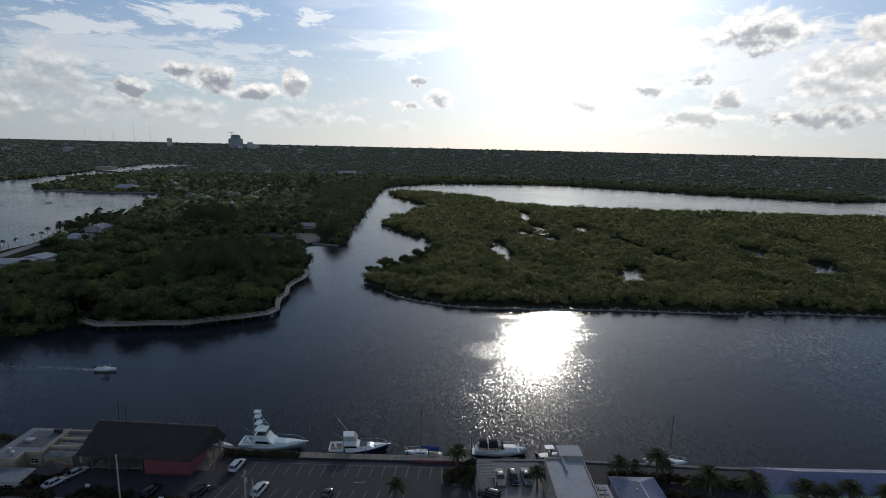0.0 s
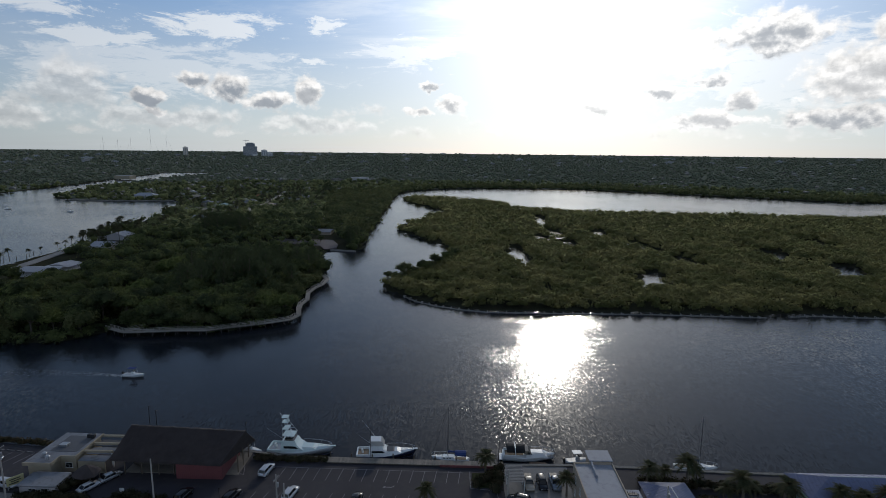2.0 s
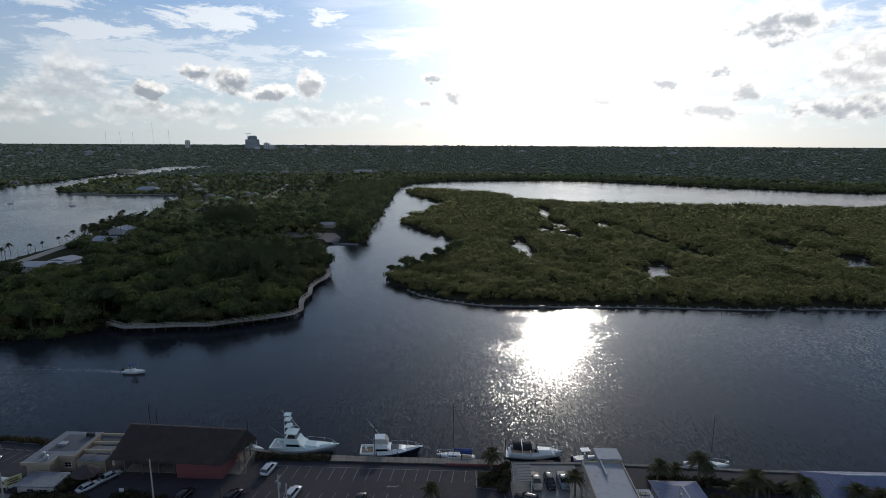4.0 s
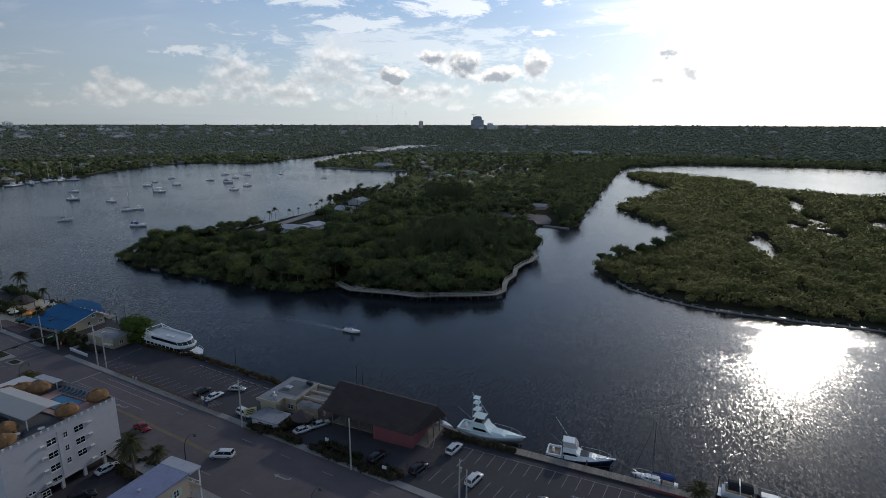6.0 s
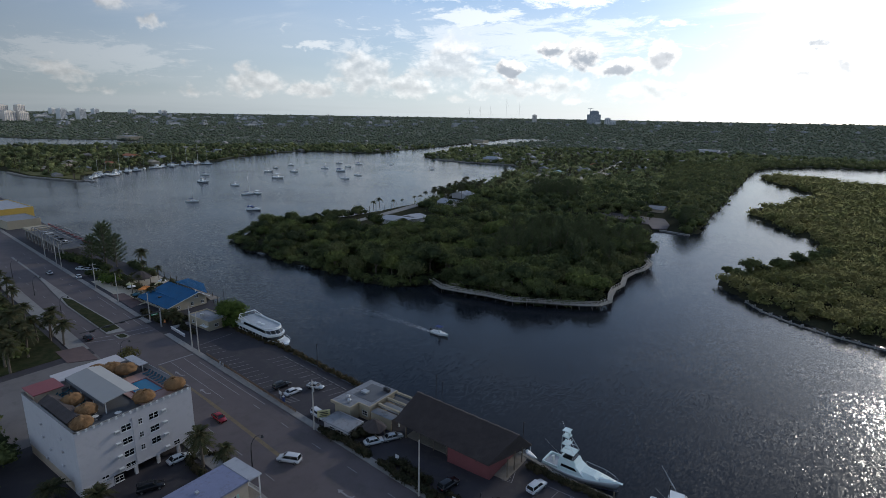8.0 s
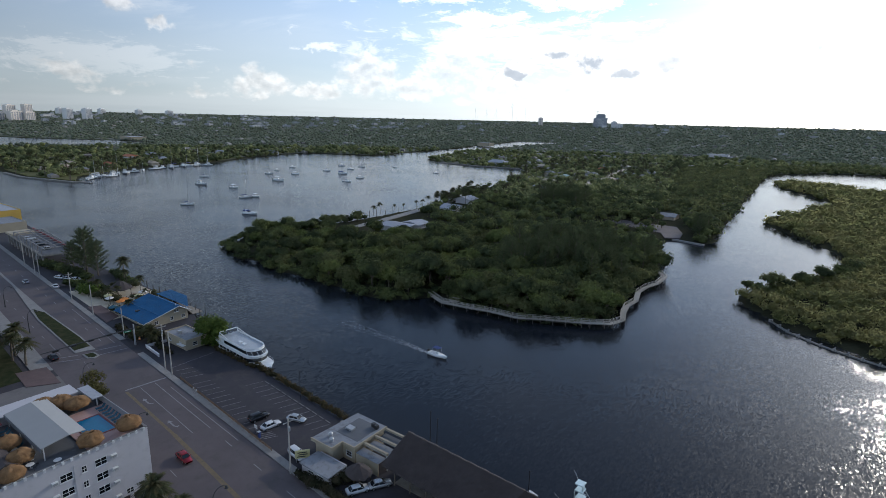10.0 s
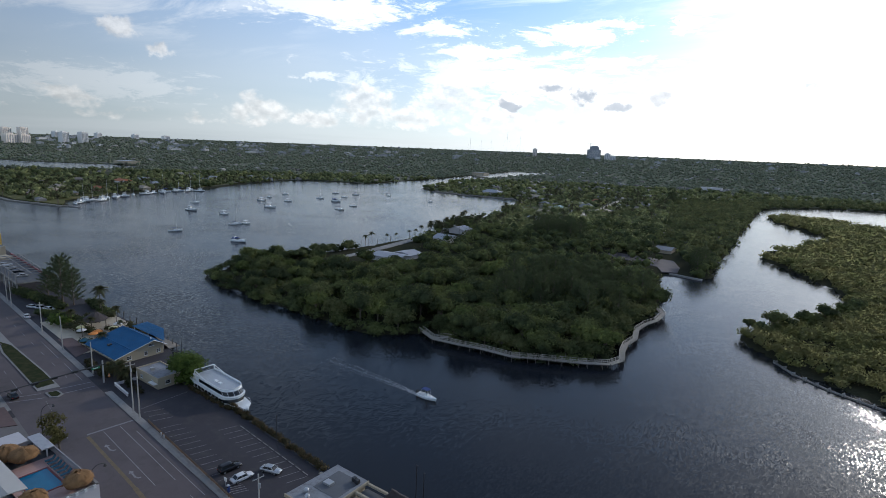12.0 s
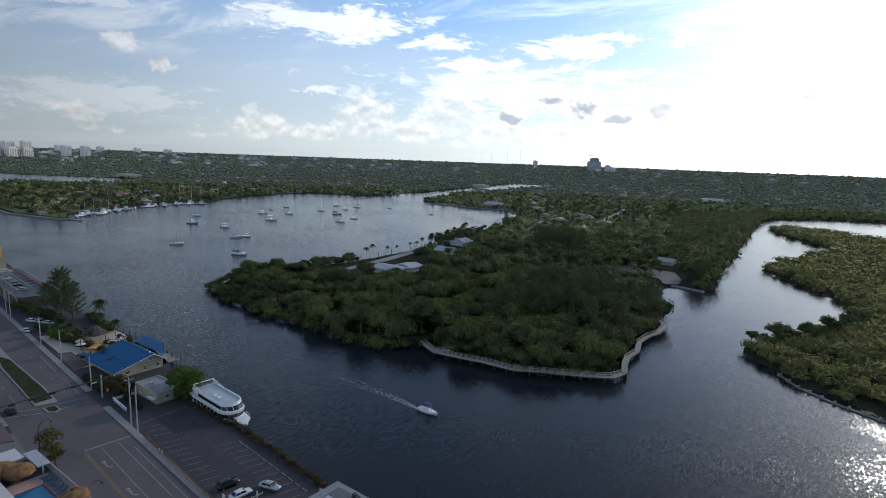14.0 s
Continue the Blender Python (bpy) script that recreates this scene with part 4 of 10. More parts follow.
# ---- palms ----
def palm(seed, h, r, fronds, label, thick=0.19, droop=1.0, group="palms"):
    rng = np.random.default_rng(seed)
    t = thing("palm_tree", label, "palm", pose(0, 0, -50), group)
    bm = bmesh.new()
    lean = rng.uniform(-0.5, 0.5, 2)
    pts = [(lean[0] * u * u, lean[1] * u * u, h * u - 0.3) for u in (0, 0.25, 0.5, 0.75, 1.0)]
    for i, (a, b) in enumerate(zip(pts, pts[1:])):
        tube(bm, a, b, thick * (1.25 - 0.1 * i), thick * (1.15 - 0.1 * i), 7)
    part("trunk", bm, BARK, t, "ringed grey palm trunk")
    top = Vector(pts[-1])
    bm = bmesh.new()
    for i in range(fronds):
        a = i * 2.399 + rng.uniform(-0.2, 0.2)
        lift = rng.uniform(-0.5, 1.35)
        out = Vector((math.cos(a), math.sin(a), 0))
        side = Vector((-math.sin(a), math.cos(a), 0))
        prev, length = top.copy(), r * rng.uniform(0.9, 1.15)
        n = 9
        for k in range(n):
            u = (k + 1) / n
            p = top + out * length * u * math.cos(lift) + Vector((0, 0, 1)) * length * (math.sin(lift) * u - droop * 0.55 * u * u)
            w = r * 0.2 * math.sin(math.pi * min(1, 0.16 + 0.84 * u)) + 0.04
            d = (p - prev)
            for s in (-1, 1):
                for m in (0.1, 0.6):
                    q = prev.lerp(p, m)
                    tip = q + side * s * w * 1.25 + d * 1.15 + Vector((0, 0, -0.45 * w))
                    bm.faces.new([bm.verts.new(v) for v in (q, q + d * 0.55, tip)])
            prev = p
    part("fronds", bm, PALM, t, "arching green fronds")
    return t


def plant_palms():
    rng = np.random.default_rng(61)
    tall, broad, coco = palm(1, 7.0, 2.7, 34, "tall palm with arching green fronds"), palm(2, 4.6, 3.3, 46, "stout date palm with a full crown", 0.3, 0.8), palm(3, 9.0, 3.3, 32, "slender coconut palm with drooping fronds", 0.15, 1.2)
    sets = [(tall, "palms along the eastern quay", QUAY_Z, [(22.9, 98.6, 0.68), (40.7, 102.3, 0.74), (45.2, 103.9, 0.52), (49.4, 102.3, 0.88), (58.2, 96.2, 0.95), (66.0, 95.8, 0.88), (54.6, 97.0, 0.6), (62.0, 98.5, 0.55), (76.3, 93.6, 0.8), (80.6, 93.4, 0.8), (84.8, 93.4, 0.8), (91.5, 92.6, 0.8), (-6.0, 92.2, 0.75), (6.2, 105.6, 0.75), (52.4, 104.6, 0.5), (71, 87, 0.9)]),
            (broad, "palms in front of the hotel", QUAY_Z, [(-103.4, 72.8, 0.75), (-103.4, 52.8, 0.8), (-112, 48.6, 0.8), (-182.5, 106.9, 0.7), (-179.4, 108.2, 0.8), (-176.2, 108.6, 0.7)]),
            (tall, "palms in front of the hotel", QUAY_Z, [(-99.9, 70.6, 1.1), (-94.6, 71.9, 0.8)]),
            (coco, "palms on the beach bar", QUAY_Z, [(-247.0, 131.6, 1.05), (-243.4, 131.0, 0.6), (-226, 120.2, 0.55), (-238, 118, 0.6), (-217, 126, 0.5), (-222.5, 115.5, 0.6), (-211, 121, 0.5), (-230, 130, 0.6), (-207.5, 116, 0.5)]),
            (tall, "palms on the lawn beside the avenue", QUAY_Z, [(-205.5, 68.9, 1.1), (-194, 69.5, 1.2), (-187.5, 78.6, 1.1), (-199.2, 81.0, 1.1), (-194, 77.4, 1.0), (-201, 69.6, 1.3), (-178.3, 62.3, 1.2), (-190.3, 64.8, 1.2), (-210, 74, 1.2), (-186, 68.9, 1.2), (-183.6, 62.7, 1.2), (-197, 75, 1.1), (-197.2, 79.0, 1.0), (-229, 76, 1.0), (-240, 82, 1.0), (-252, 84, 1.0), (-216, 78, 0.9), (-266, 86, 1.0), (-216, 66, 1.1), (-232, 64, 1.1)]),
            (coco, "palms along the bay shore", 1.0, [(-281, 318, 0.75), (-282, 326, 0.8), (-281, 341, 0.55), (-280, 350, 0.5), (-280, 366, 0.6), (-279, 372, 0.6), (-283, 384, 0.8), (-280, 392, 0.8), (-284, 398, 0.9), (-278, 405, 0.9), (-286, 412, 0.9), (-280, 420, 1.0), (-288, 426, 1.0), (-283, 436, 1.0), (-292, 444, 1.0), (-286, 452, 1.0), (-296, 462, 1.0), (-270, 398, 0.9), (-262, 408, 1.0), (-258, 426, 1.0), (-262, 388, 0.7), (-275, 286, 0.5), (-252, 440, 1.0), (-270, 446, 1.0), (-300, 470, 1.0), (-306, 484, 1.0)] + [(-276 - 0.32 * i + 7 * math.sin(i * 2.3), 390 + 3.4 * i, 0.85 + 0.2 * math.sin(i * 1.7)) for i in range(26)])]
    for kind, group, z, spots in sets:
        for x, y, s in spots:
            c = copy_thing(kind, pose(x, y, z, 0, 0, rng.uniform(0, 360)))
            wide = 1.45 if x > 0 else 1.2
            c.scale = (s * wide, s * wide, s * rng.uniform(0.92, 1.1))
            tagged(c, group=group)
    for k in (tall, broad, coco):
        for o in (*k.children, k):
            bpy.data.objects.remove(o)


plant_palms()


def plant_gardens():
    """Palms between the houses behind the wooded point."""
    rng = np.random.default_rng(67)
    kind = palm(7, 8.5, 3.6, 14, "tall palm among garden trees and houses", 0.22, 1.1)
    spots = []
    while len(spots) < 110:
        x, y = np.array([rng.uniform(-420, -170)]), np.array([rng.uniform(470, 950)])
        m, _ = shore_by(x, y)
        if m[0] > 3 and not marsh(x, y)[0] and not (x[0] > -235 and y[0] < 600):
            spots.append((x[0], y[0]))
    for x, y in spots:
        k = rng.uniform(0.8, 1.45)
        c = copy_thing(kind, pose(x, y, 0.9, 0, 0, rng.uniform(0, 360)))
        c.scale = (k * 1.15, k * 1.15, k * rng.uniform(0.8, 1.15))
        tagged(c, group="palms in the gardens")
    for o in (*kind.children, kind):
        bpy.data.objects.remove(o)


plant_gardens()


def plant_marina():
    """Palms and broad trees round the far marina."""
    rng = np.random.default_rng(63)
    kind = palm(5, 8.0, 3.4, 16, "tall palm among houses by the far marina", 0.22, 1.1)
    spots = []
    while len(spots) < 130:
        x, y = rng.uniform(-900, -620), rng.uniform(236, 640)
        m, _ = shore_by(np.array([x]), np.array([y]))
        if 3.0 < m[0] < 120:
            spots.append((x, y))
    for x, y in spots:
        k = rng.uniform(0.7, 1.35)
        c = copy_thing(kind, pose(x, y, 0.9, 0, 0, rng.uniform(0, 360)))
        c.scale = (k, k, k * rng.uniform(0.8, 1.2))
        tagged(c, group="palms round the far marina")
    for o in (*kind.children, kind):
        bpy.data.objects.remove(o)


plant_marina()


def bush_group(name, spots, material, label, size=0.28, leaves=60, category="bush", kind=""):
    """One planting joined of rounded clumps: x, y, z of the middle, radius."""
    rng = np.random.default_rng(len(spots) + int(abs(spots[0][0])))
    a = np.array(spots, float)
    ob = crowns_mesh(name, rng, a[:, :3], a[:, 3], None, np.full(len(a), leaves), np.full(len(a), size), material, 0.8, 0.85)
    return tagged(ob, label, category, kind=kind)


def hedge_line(x0, y0, x1, y1, n, r, z=QUAY_Z, seed=0):
    rng = np.random.default_rng(seed)
    return [(x0 + (x1 - x0) * i / (n - 1) + rng.normal(0, 0.25), y0 + (y1 - y0) * i / (n - 1) + rng.normal(0, 0.3), z + r * rng.uniform(0.4, 0.8), r * rng.uniform(0.75, 1.25)) for i in range(n)]


bush_group("hedge", hedge_line(-139, 118.2, -99, 114.0, 46, 0.85, 1.2, 1) + hedge_line(-158, 117.6, -138, 116.9, 22, 0.7, 1.2, 31), HEDGE, "straggling brown and green waterside hedge", 0.15, 110, kind="stuff")
bush_group("hedge", hedge_line(-90.5, 93.6, -76, 93.2, 22, 1.0, seed=2) + hedge_line(-83, 97, -80, 100, 8, 1.4, seed=3), SHRUB, "dark shrubs before the restaurant", 0.2, 90, kind="stuff")
bush_group("hedge", hedge_line(-71.5, 92.4, -50, 90.3, 30, 0.9, seed=4) + hedge_line(-70, 94.6, -60, 93.6, 12, 1.1, seed=5) + hedge_line(-55, 93, -49, 92, 7, 0.8, seed=12), SHRUB, "dark shrubs between car park and footway", 0.2, 90, kind="stuff")
bush_group("hedge", hedge_line(-47, 109.8, -31, 109.6, 22, 0.9, 1.2, 6), SHRUB, "dark bare brushwood along the seawall", 0.16, 120, kind="stuff")
bush_group("planting", hedge_line(4, 101.5, 8.4, 105.5, 14, 1.1, seed=7) + hedge_line(8.6, 100, 9.6, 108, 10, 1.2, seed=8), SHRUB, "dark shrubs in a kerbed bed", 0.2, 90, kind="stuff")
bush_group("planting", hedge_line(-178, 108, -164, 107.4, 14, 0.9, seed=9) + hedge_line(-196, 106.8, -183, 106.2, 16, 1.2, seed=10) + hedge_line(-186, 108.6, -178, 113, 9, 1.5, seed=11), SHRUB, "dark shrubs beside the bar", 0.2, 90, kind="stuff")
bush_group("planting", hedge_line(-260, 116, -238, 122, 18, 1.8, seed=13) + hedge_line(-298, 120, -262, 124, 26, 2.4, seed=14) + hedge_line(-262, 134, -240, 132, 14, 1.8, seed=15), LEAF_DARK, "dark trees and shrubs on the quay", 0.4, kind="stuff")
bush_group("planting", hedge_line(-214, 112.6, -204, 116, 8, 1.6, 1.6, 33) + hedge_line(-236, 116, -226, 119, 8, 1.5, 1.6, 34) + hedge_line(-222, 131, -206, 128.5, 10, 1.2, 1.4, 35) + hedge_line(-214, 118, -206, 124, 9, 1.3, 1.6, 36) + hedge_line(-228, 117, -220, 119.5, 8, 1.3, 1.7, 37) + hedge_line(-240, 124, -236, 131, 8, 1.7, 2.0, 38) + hedge_line(-224, 124, -216, 129, 7, 1.0, 1.6, 39), PALM, "yellow-green shrubs round the beach bar", 0.25, 90, kind="stuff")
bush_group("planting", hedge_line(-245, 114.5, -238, 117, 6, 2.2, 1.8, 16), GREEN_BRIGHT, "bright green shrubs on the quay", 0.4, kind="stuff")
bush_group("planting", hedge_line(-104.4, 73.2, -92, 75.4, 12, 0.6, seed=17) + hedge_line(-106, 70, -94, 68, 14, 0.8, seed=18), SHRUB, "low planting in the hotel forecourt", 0.18, 80, kind="stuff")
bush_group("planting", hedge_line(-150, 50, -134, 40, 18, 2.4, 2.4, 19) + hedge_line(-142, 47, -128, 46.5, 14, 2.3, 3.0, 41) + hedge_line(-150, 36, -118, 40, 18, 2.6, 2.2, 20), LEAF_DARK, "dark trees behind the hotel", 0.4, kind="stuff")
bush_group("planting", hedge_line(-270, 82, -186, 66, 40, 2.6, 2.8, 21) + hedge_line(-300, 78, -190, 56, 40, 3.2, 3.0, 22), LEAF_DARK, "dark trees on the lawns by the avenue", 0.5, kind="stuff")
bush_group("planting", hedge_line(40, 104, 72, 101, 34, 1.2, seed=23) + hedge_line(50, 96, 70, 90, 24, 1.7, seed=24) + hedge_line(72, 86, 126, 84.5, 40, 1.6, seed=25) + hedge_line(49, 92, 52, 84, 8, 1.4, seed=26), SHRUB, "dark shrubs among the eastern palms", 0.25, 90, kind="stuff")
bush_group("planting", hedge_line(34.6, 96, 37.6, 88, 9, 0.9, seed=27), LEAF_DARK, "shrubs beside the cottage", kind="stuff")
lot_tree = broadleaf(71, 8.4, 4.9, GREEN_BRIGHT, "round bright-green tree at the corner of the car park", 230, 0.28, 14)
lot_tree.matrix_basis = pose(-162.2, 119.2, QUAY_Z)
lot_tree["group"] = "single trees"
bush_group("planting", [(-163.6, 118.6, 3.4, 2.4), (-160.8, 119.0, 3.2, 2.3), (-162.4, 117.4, 2.6, 2.0), (-161.6, 120.6, 3.4, 2.2), (-159.4, 118.4, 2.4, 1.6)], GREEN_BRIGHT, "bright green shrubs below the car park tree", 0.26, 200, kind="stuff")
YELLOW_LEAF = surface("yellowing_foliage", (0.098, 0.092, 0.036), 0.85, vary=0.35, scale=0.5, fine=2.0, bump=0, per="island", tint=(0.125, 0.108, 0.045), translucent=0.4, spec=0.04)
for i, (x, y, h, r) in enumerate(((-157.4, 83.4, 5.6, 2.6), (-153.2, 82.6, 4.6, 2.0), (-149.6, 82.2, 4.0, 1.7))):
    street_tree = broadleaf(91 + i, h, r, YELLOW_LEAF, "thin yellow-green street tree beside the hotel", 90, 0.2, 9, 0.3)
    street_tree.matrix_basis = pose(x, y, QUAY_Z, 0, 0, 50 * i)
    street_tree["group"] = "street trees by the hotel"
# ---- streets, kerbs and car parks ----
ROAD_TURN = -5.7
ROAD = pose(-150, 98.9, 0, 0, 0, ROAD_TURN)       # x along the road, y towards the water, at the waterside kerb


def strip(name, pts, z, thick, material, label, category, kind="structure"):
    ob = part(name, prism(bmesh.new(), pts, z - thick, z), material)
    return tagged(ob, label, category, kind=kind)


def on_road(pts):
    return [tuple((ROAD @ Vector((x, y, 0)))[:2]) for x, y in pts]


road = strip("road", on_road([(-330, -19.6), (330, -19.6), (330, 0), (-330, 0)]), QUAY_Z + 0.012, 0.1, ASPHALT, "worn grey asphalt of a wide avenue", "road")
strip("road_side", [(-174, 85), (-174, -200), (-135.4, -200), (-135.4, 79)], QUAY_Z + 0.008, 0.1, PALE_ASPHALT, "worn pale asphalt of a side street", "road")
for name, pts, label in (("pavement_water", [(-330, 0), (-36, 0), (-36, 1.7), (-330, 1.7)], "pale concrete footway along the waterside kerb"),
                         ("pavement_water_east", [(-22, 0), (330, 0), (330, 1.7), (-22, 1.7)], "pale concrete footway along the waterside kerb"),
                         ("pavement_town", [(16, -22.6), (330, -22.6), (330, -19.6), (16, -19.6)], "pale concrete footway on the town side"),
                         ("pavement_town_west", [(-330, -24), (-27, -24), (-27, -19.6), (-330, -19.6)], "pale concrete footway beside lawns")):
    strip(name, on_road(pts), QUAY_Z + 0.15, 0.25, CONCRETE, label, "pavement")
strip("brick_corner", [(-184, 75), (-173, 74), (-169, 80.4), (-182, 81.6)], QUAY_Z + 0.158, 0.25, BRICKPAVE, "reddish brick paved street corner", "pavement")
strip("lawn_corner", [(-400, 60), (-178, 50), (-178, 76), (-400, 98)], QUAY_Z + 0.1, 0.2, GRASS, "tired mown lawn beside the avenue", "lawn")
strip("lawn_west", [(-420, -60), (-178, -60), (-178, 40), (-420, 50)], QUAY_Z + 0.1, 0.2, GRASS, "mown lawn with palms behind the avenue", "lawn")


def median():
    t = thing("median", "kerbed traffic island planted with worn grass", "traffic island", ROAD)
    main = [(-34, -7.3), (-35, -12.3), (-74, -12.9), (-128, -9.9), (-128, -9.3), (-84, -9.0), (-66, -8.2), (-48, -7.3)]
    part("kerb", prism(bmesh.new(), [(x, y) for x, y in main], QUAY_Z - 0.1, QUAY_Z + 0.16), CONCRETE, t)
    inner = [(-37.6, -7.7), (-37.0, -11.9), (-74, -12.4), (-86, -11.4), (-80, -9.4), (-66, -8.7), (-48, -7.8)]
    part("grass", prism(bmesh.new(), inner, QUAY_Z, QUAY_Z + 0.22), GRASS, t, "worn grass")
    nose = [(-28.5, -7.8), (-27.3, -9.4), (-28.5, -11), (-32.5, -11.2), (-32, -8.2)]
    part("kerb", prism(bmesh.new(), nose, QUAY_Z - 0.1, QUAY_Z + 0.16), CONCRETE, t)
    part("grass", prism(bmesh.new(), [(-28.9, -8.4), (-28.2, -9.4), (-29, -10.5), (-32, -10.7), (-31.7, -8.7)], QUAY_Z, QUAY_Z + 0.22), GRASS, t)


median()


def bars(name, specs, material, label, m=None, z=QUAY_Z + 0.018, category="road marking"):
    """Painted lines: (x0, y0, x1, y1, width), each a thin raised bar in one marking."""
    bm = bmesh.new()
    for x0, y0, x1, y1, w in specs:
        d = Vector((x1 - x0, y1 - y0, 0)).normalized()
        s = Vector((-d.y, d.x, 0)) * w / 2
        a, b = Vector((x0, y0, z)), Vector((x1, y1, z))
        lo = [bm.verts.new(p) for p in (a - s, b - s, b + s, a + s)]
        bm.faces.new(lo)
    ob = part(name, bm, material)
    if m is not None:
        ob.matrix_world = m
    return tagged(ob, label, category, kind="structure")


bars("marking_stop", [(-1, -10.3, -1, -0.2, 0.55)], PAINT_W, "white stop line painted on asphalt", ROAD)
bars("marking_lanes", [(0, -7.1, 30, -7.1, 0.16), (0, -3.5, 31, -3.5, 0.16), (5, -1.6, 40, -1.6, 0.16)], PAINT_W, "solid white lane lines", ROAD)
bars("marking_dashes", [(38 + 12 * i, -3.6, 41 + 12 * i, -3.6, 0.16) for i in range(12)] + [(40 + 12 * i, -16, 43 + 12 * i, -16, 0.16) for i in range(12)]
     + [(-40 - 12 * i, -4.1, -43 - 12 * i, -4.1, 0.16) for i in range(12)] + [(-36, -15.5, -48, -15.5, 0.16)] + [(-54 - 12 * i, -15.5, -57 - 12 * i, -15.5, 0.16) for i in range(10)]
     + [(-35, -1.7, -52, -1.7, 0.16), (-58, -1.7, -78, -1.7, 0.16)], PAINT_W, "broken white lane lines", ROAD)
bars("marking_centre", [(0, -10.4, 28, -10.2, 0.7), (28, -10.2, 62, -10.9, 0.9)], PAINT_Y, "faded yellow centre line", ROAD)
bars("marking_median", [(-128, -9.6, -170, -9.6, 0.9)], CONCRETE, "pale narrow concrete separator", ROAD)
bars("marking_crossing", [(-32.5, -19, -29.5, -12, 0.3), (-35.5, -19, -33, -12, 0.3), (-29, -7.6, -28.5, -0.4, 0.3), (-33, -7.6, -32, -0.4, 0.3)]
     + [(-27 + 1.6 * i, -12.2 - 0.1 * i, -26.3 + 1.6 * i, -12.3 - 0.1 * i, 0.12) for i in range(16)], PAINT_W, "white pedestrian crossing lines", ROAD)


def turn_arrow(at, size=1.0):
    """A painted arrow that bends to the left."""
    pts = [(0, -0.12), (1.7, -0.12), (2.4, 0.25), (2.4, 0.75), (2.1, 0.75), (2.1, 0.42), (1.6, 0.18), (0, 0.18)]
    bm = bmesh.new()
    bm.faces.new([bm.verts.new((x * size, y * size, 0)) for x, y in pts])
    bm.faces.new([bm.verts.new((x * size, y * size, 0)) for x, y in ((-0.9, 0.03), (0, -0.45), (0, 0.5))])
    bmesh.ops.recalc_face_normals(bm, faces=bm.faces[:])
    if bm.faces[0].normal.z < 0:
        bmesh.ops.reverse_faces(bm, faces=bm.faces[:])
    ob = part("marking_arrow", bm, PAINT_W)
    ob.matrix_world = at
    return tagged(ob, "white turn arrow painted on asphalt", "road marking", kind="structure")


for x, y in ((8.4, -8.8), (23, -8.8), (63.5, -9.2), (80, -9.3)):
    turn_arrow(ROAD @ pose(x - 0.8, y, QUAY_Z + 0.02), 1.25)

# the western car park: painted bays, kerb stops, low fence and hedge
LOT_WEST = pose(-156, 101.6, 0, 0, 0, -6.6)
strip("lot_west", [tuple((LOT_WEST @ Vector((x, y, 0)))[:2]) for x, y in ((-1, 0.2), (58, -0.2), (58, 15.6), (26, 16.6), (17, 18), (-1, 18))], QUAY_Z + 0.01, 0.1, LOT, "dark patched asphalt of a car park", "car park")
bars("marking_bays_west", [(14 + 2.7 * i, 1.0, 15 + 2.7 * i, 5.4, 0.11) for i in range(13)] + [(24.3 + 2.7 * i, 10.4, 25.3 + 2.7 * i, 14.8, 0.11) for i in range(12)]
     + [(0.5, 0.8, -1.5, 14, 0.14), (3, 1.2, 4.2, 5.4, 0.11), (6, 1.2, 7.2, 5.4, 0.11), (9, 1.2, 10.1, 5.4, 0.11)], PAINT_W, "worn white parking bay lines", LOT_WEST)
bars("marking_hatch_west", [(46.5 + 0.8 * i, 1.2, 47.6 + 0.8 * i, 4.0, 0.14) for i in range(5)], PAINT_W, "white hatched bay lines", LOT_WEST)


def wheel_stop(at):
    t = part("wheel_stop", boxes((-0.95, 0.95, -0.1, 0.1, 0, 0.13), bevel=0.03), CONCRETE)
    t.matrix_world = at
    return tagged(t, "pale concrete wheel stop at a parking bay", "wheel stop", "wheel stops in the car parks")


first_stop = wheel_stop(LOT_WEST @ pose(26.9, 15.2, QUAY_Z + 0.012))
for i in range(1, 11):
    copy_thing(first_stop, LOT_WEST @ pose(26.9 + 2.7 * i, 15.2, QUAY_Z + 0.012))


def rail_fence(name, length, at, posts, label, height=1.0, material=TIMBER, rails=(0.45, 0.9)):
    t = thing(name, label, "fence", at)
    first = None
    for i in range(posts):
        x = length * i / (posts - 1)
        if first is None:
            first = part("post", boxes((-0.06, 0.06, -0.06, 0.06, 0, height), bevel=0.015), material, t)
        else:
            p = new("post", first.data)
            p.parent, p.location = t, (x, 0, 0)
    for z in rails:
        part("rail", boxes((0, length, -0.03, 0.03, z - 0.07, z + 0.07)), material, t)
    return t


RUSTY = surface("rust_brown_fence_boards", (0.125, 0.078, 0.048), 0.9, vary=0.3, scale=0.8, fine=7.0)
rail_fence("fence", 46, LOT_WEST @ pose(9, 0.0, QUAY_Z), 20, "low rusty-brown rail fence between footway and car park", 0.9, RUSTY, (0.3, 0.55, 0.8))

# the eastern car park by the dock
strip("lot_east", [(-70, 91.6), (8, 84), (8, 99.6), (3, 99.8), (3, 106.4), (-27, 107.6), (-46, 108.2), (-70, 97)], QUAY_Z + 0.02, 0.1, LOT, "dark asphalt of a dockside car park", "car park")
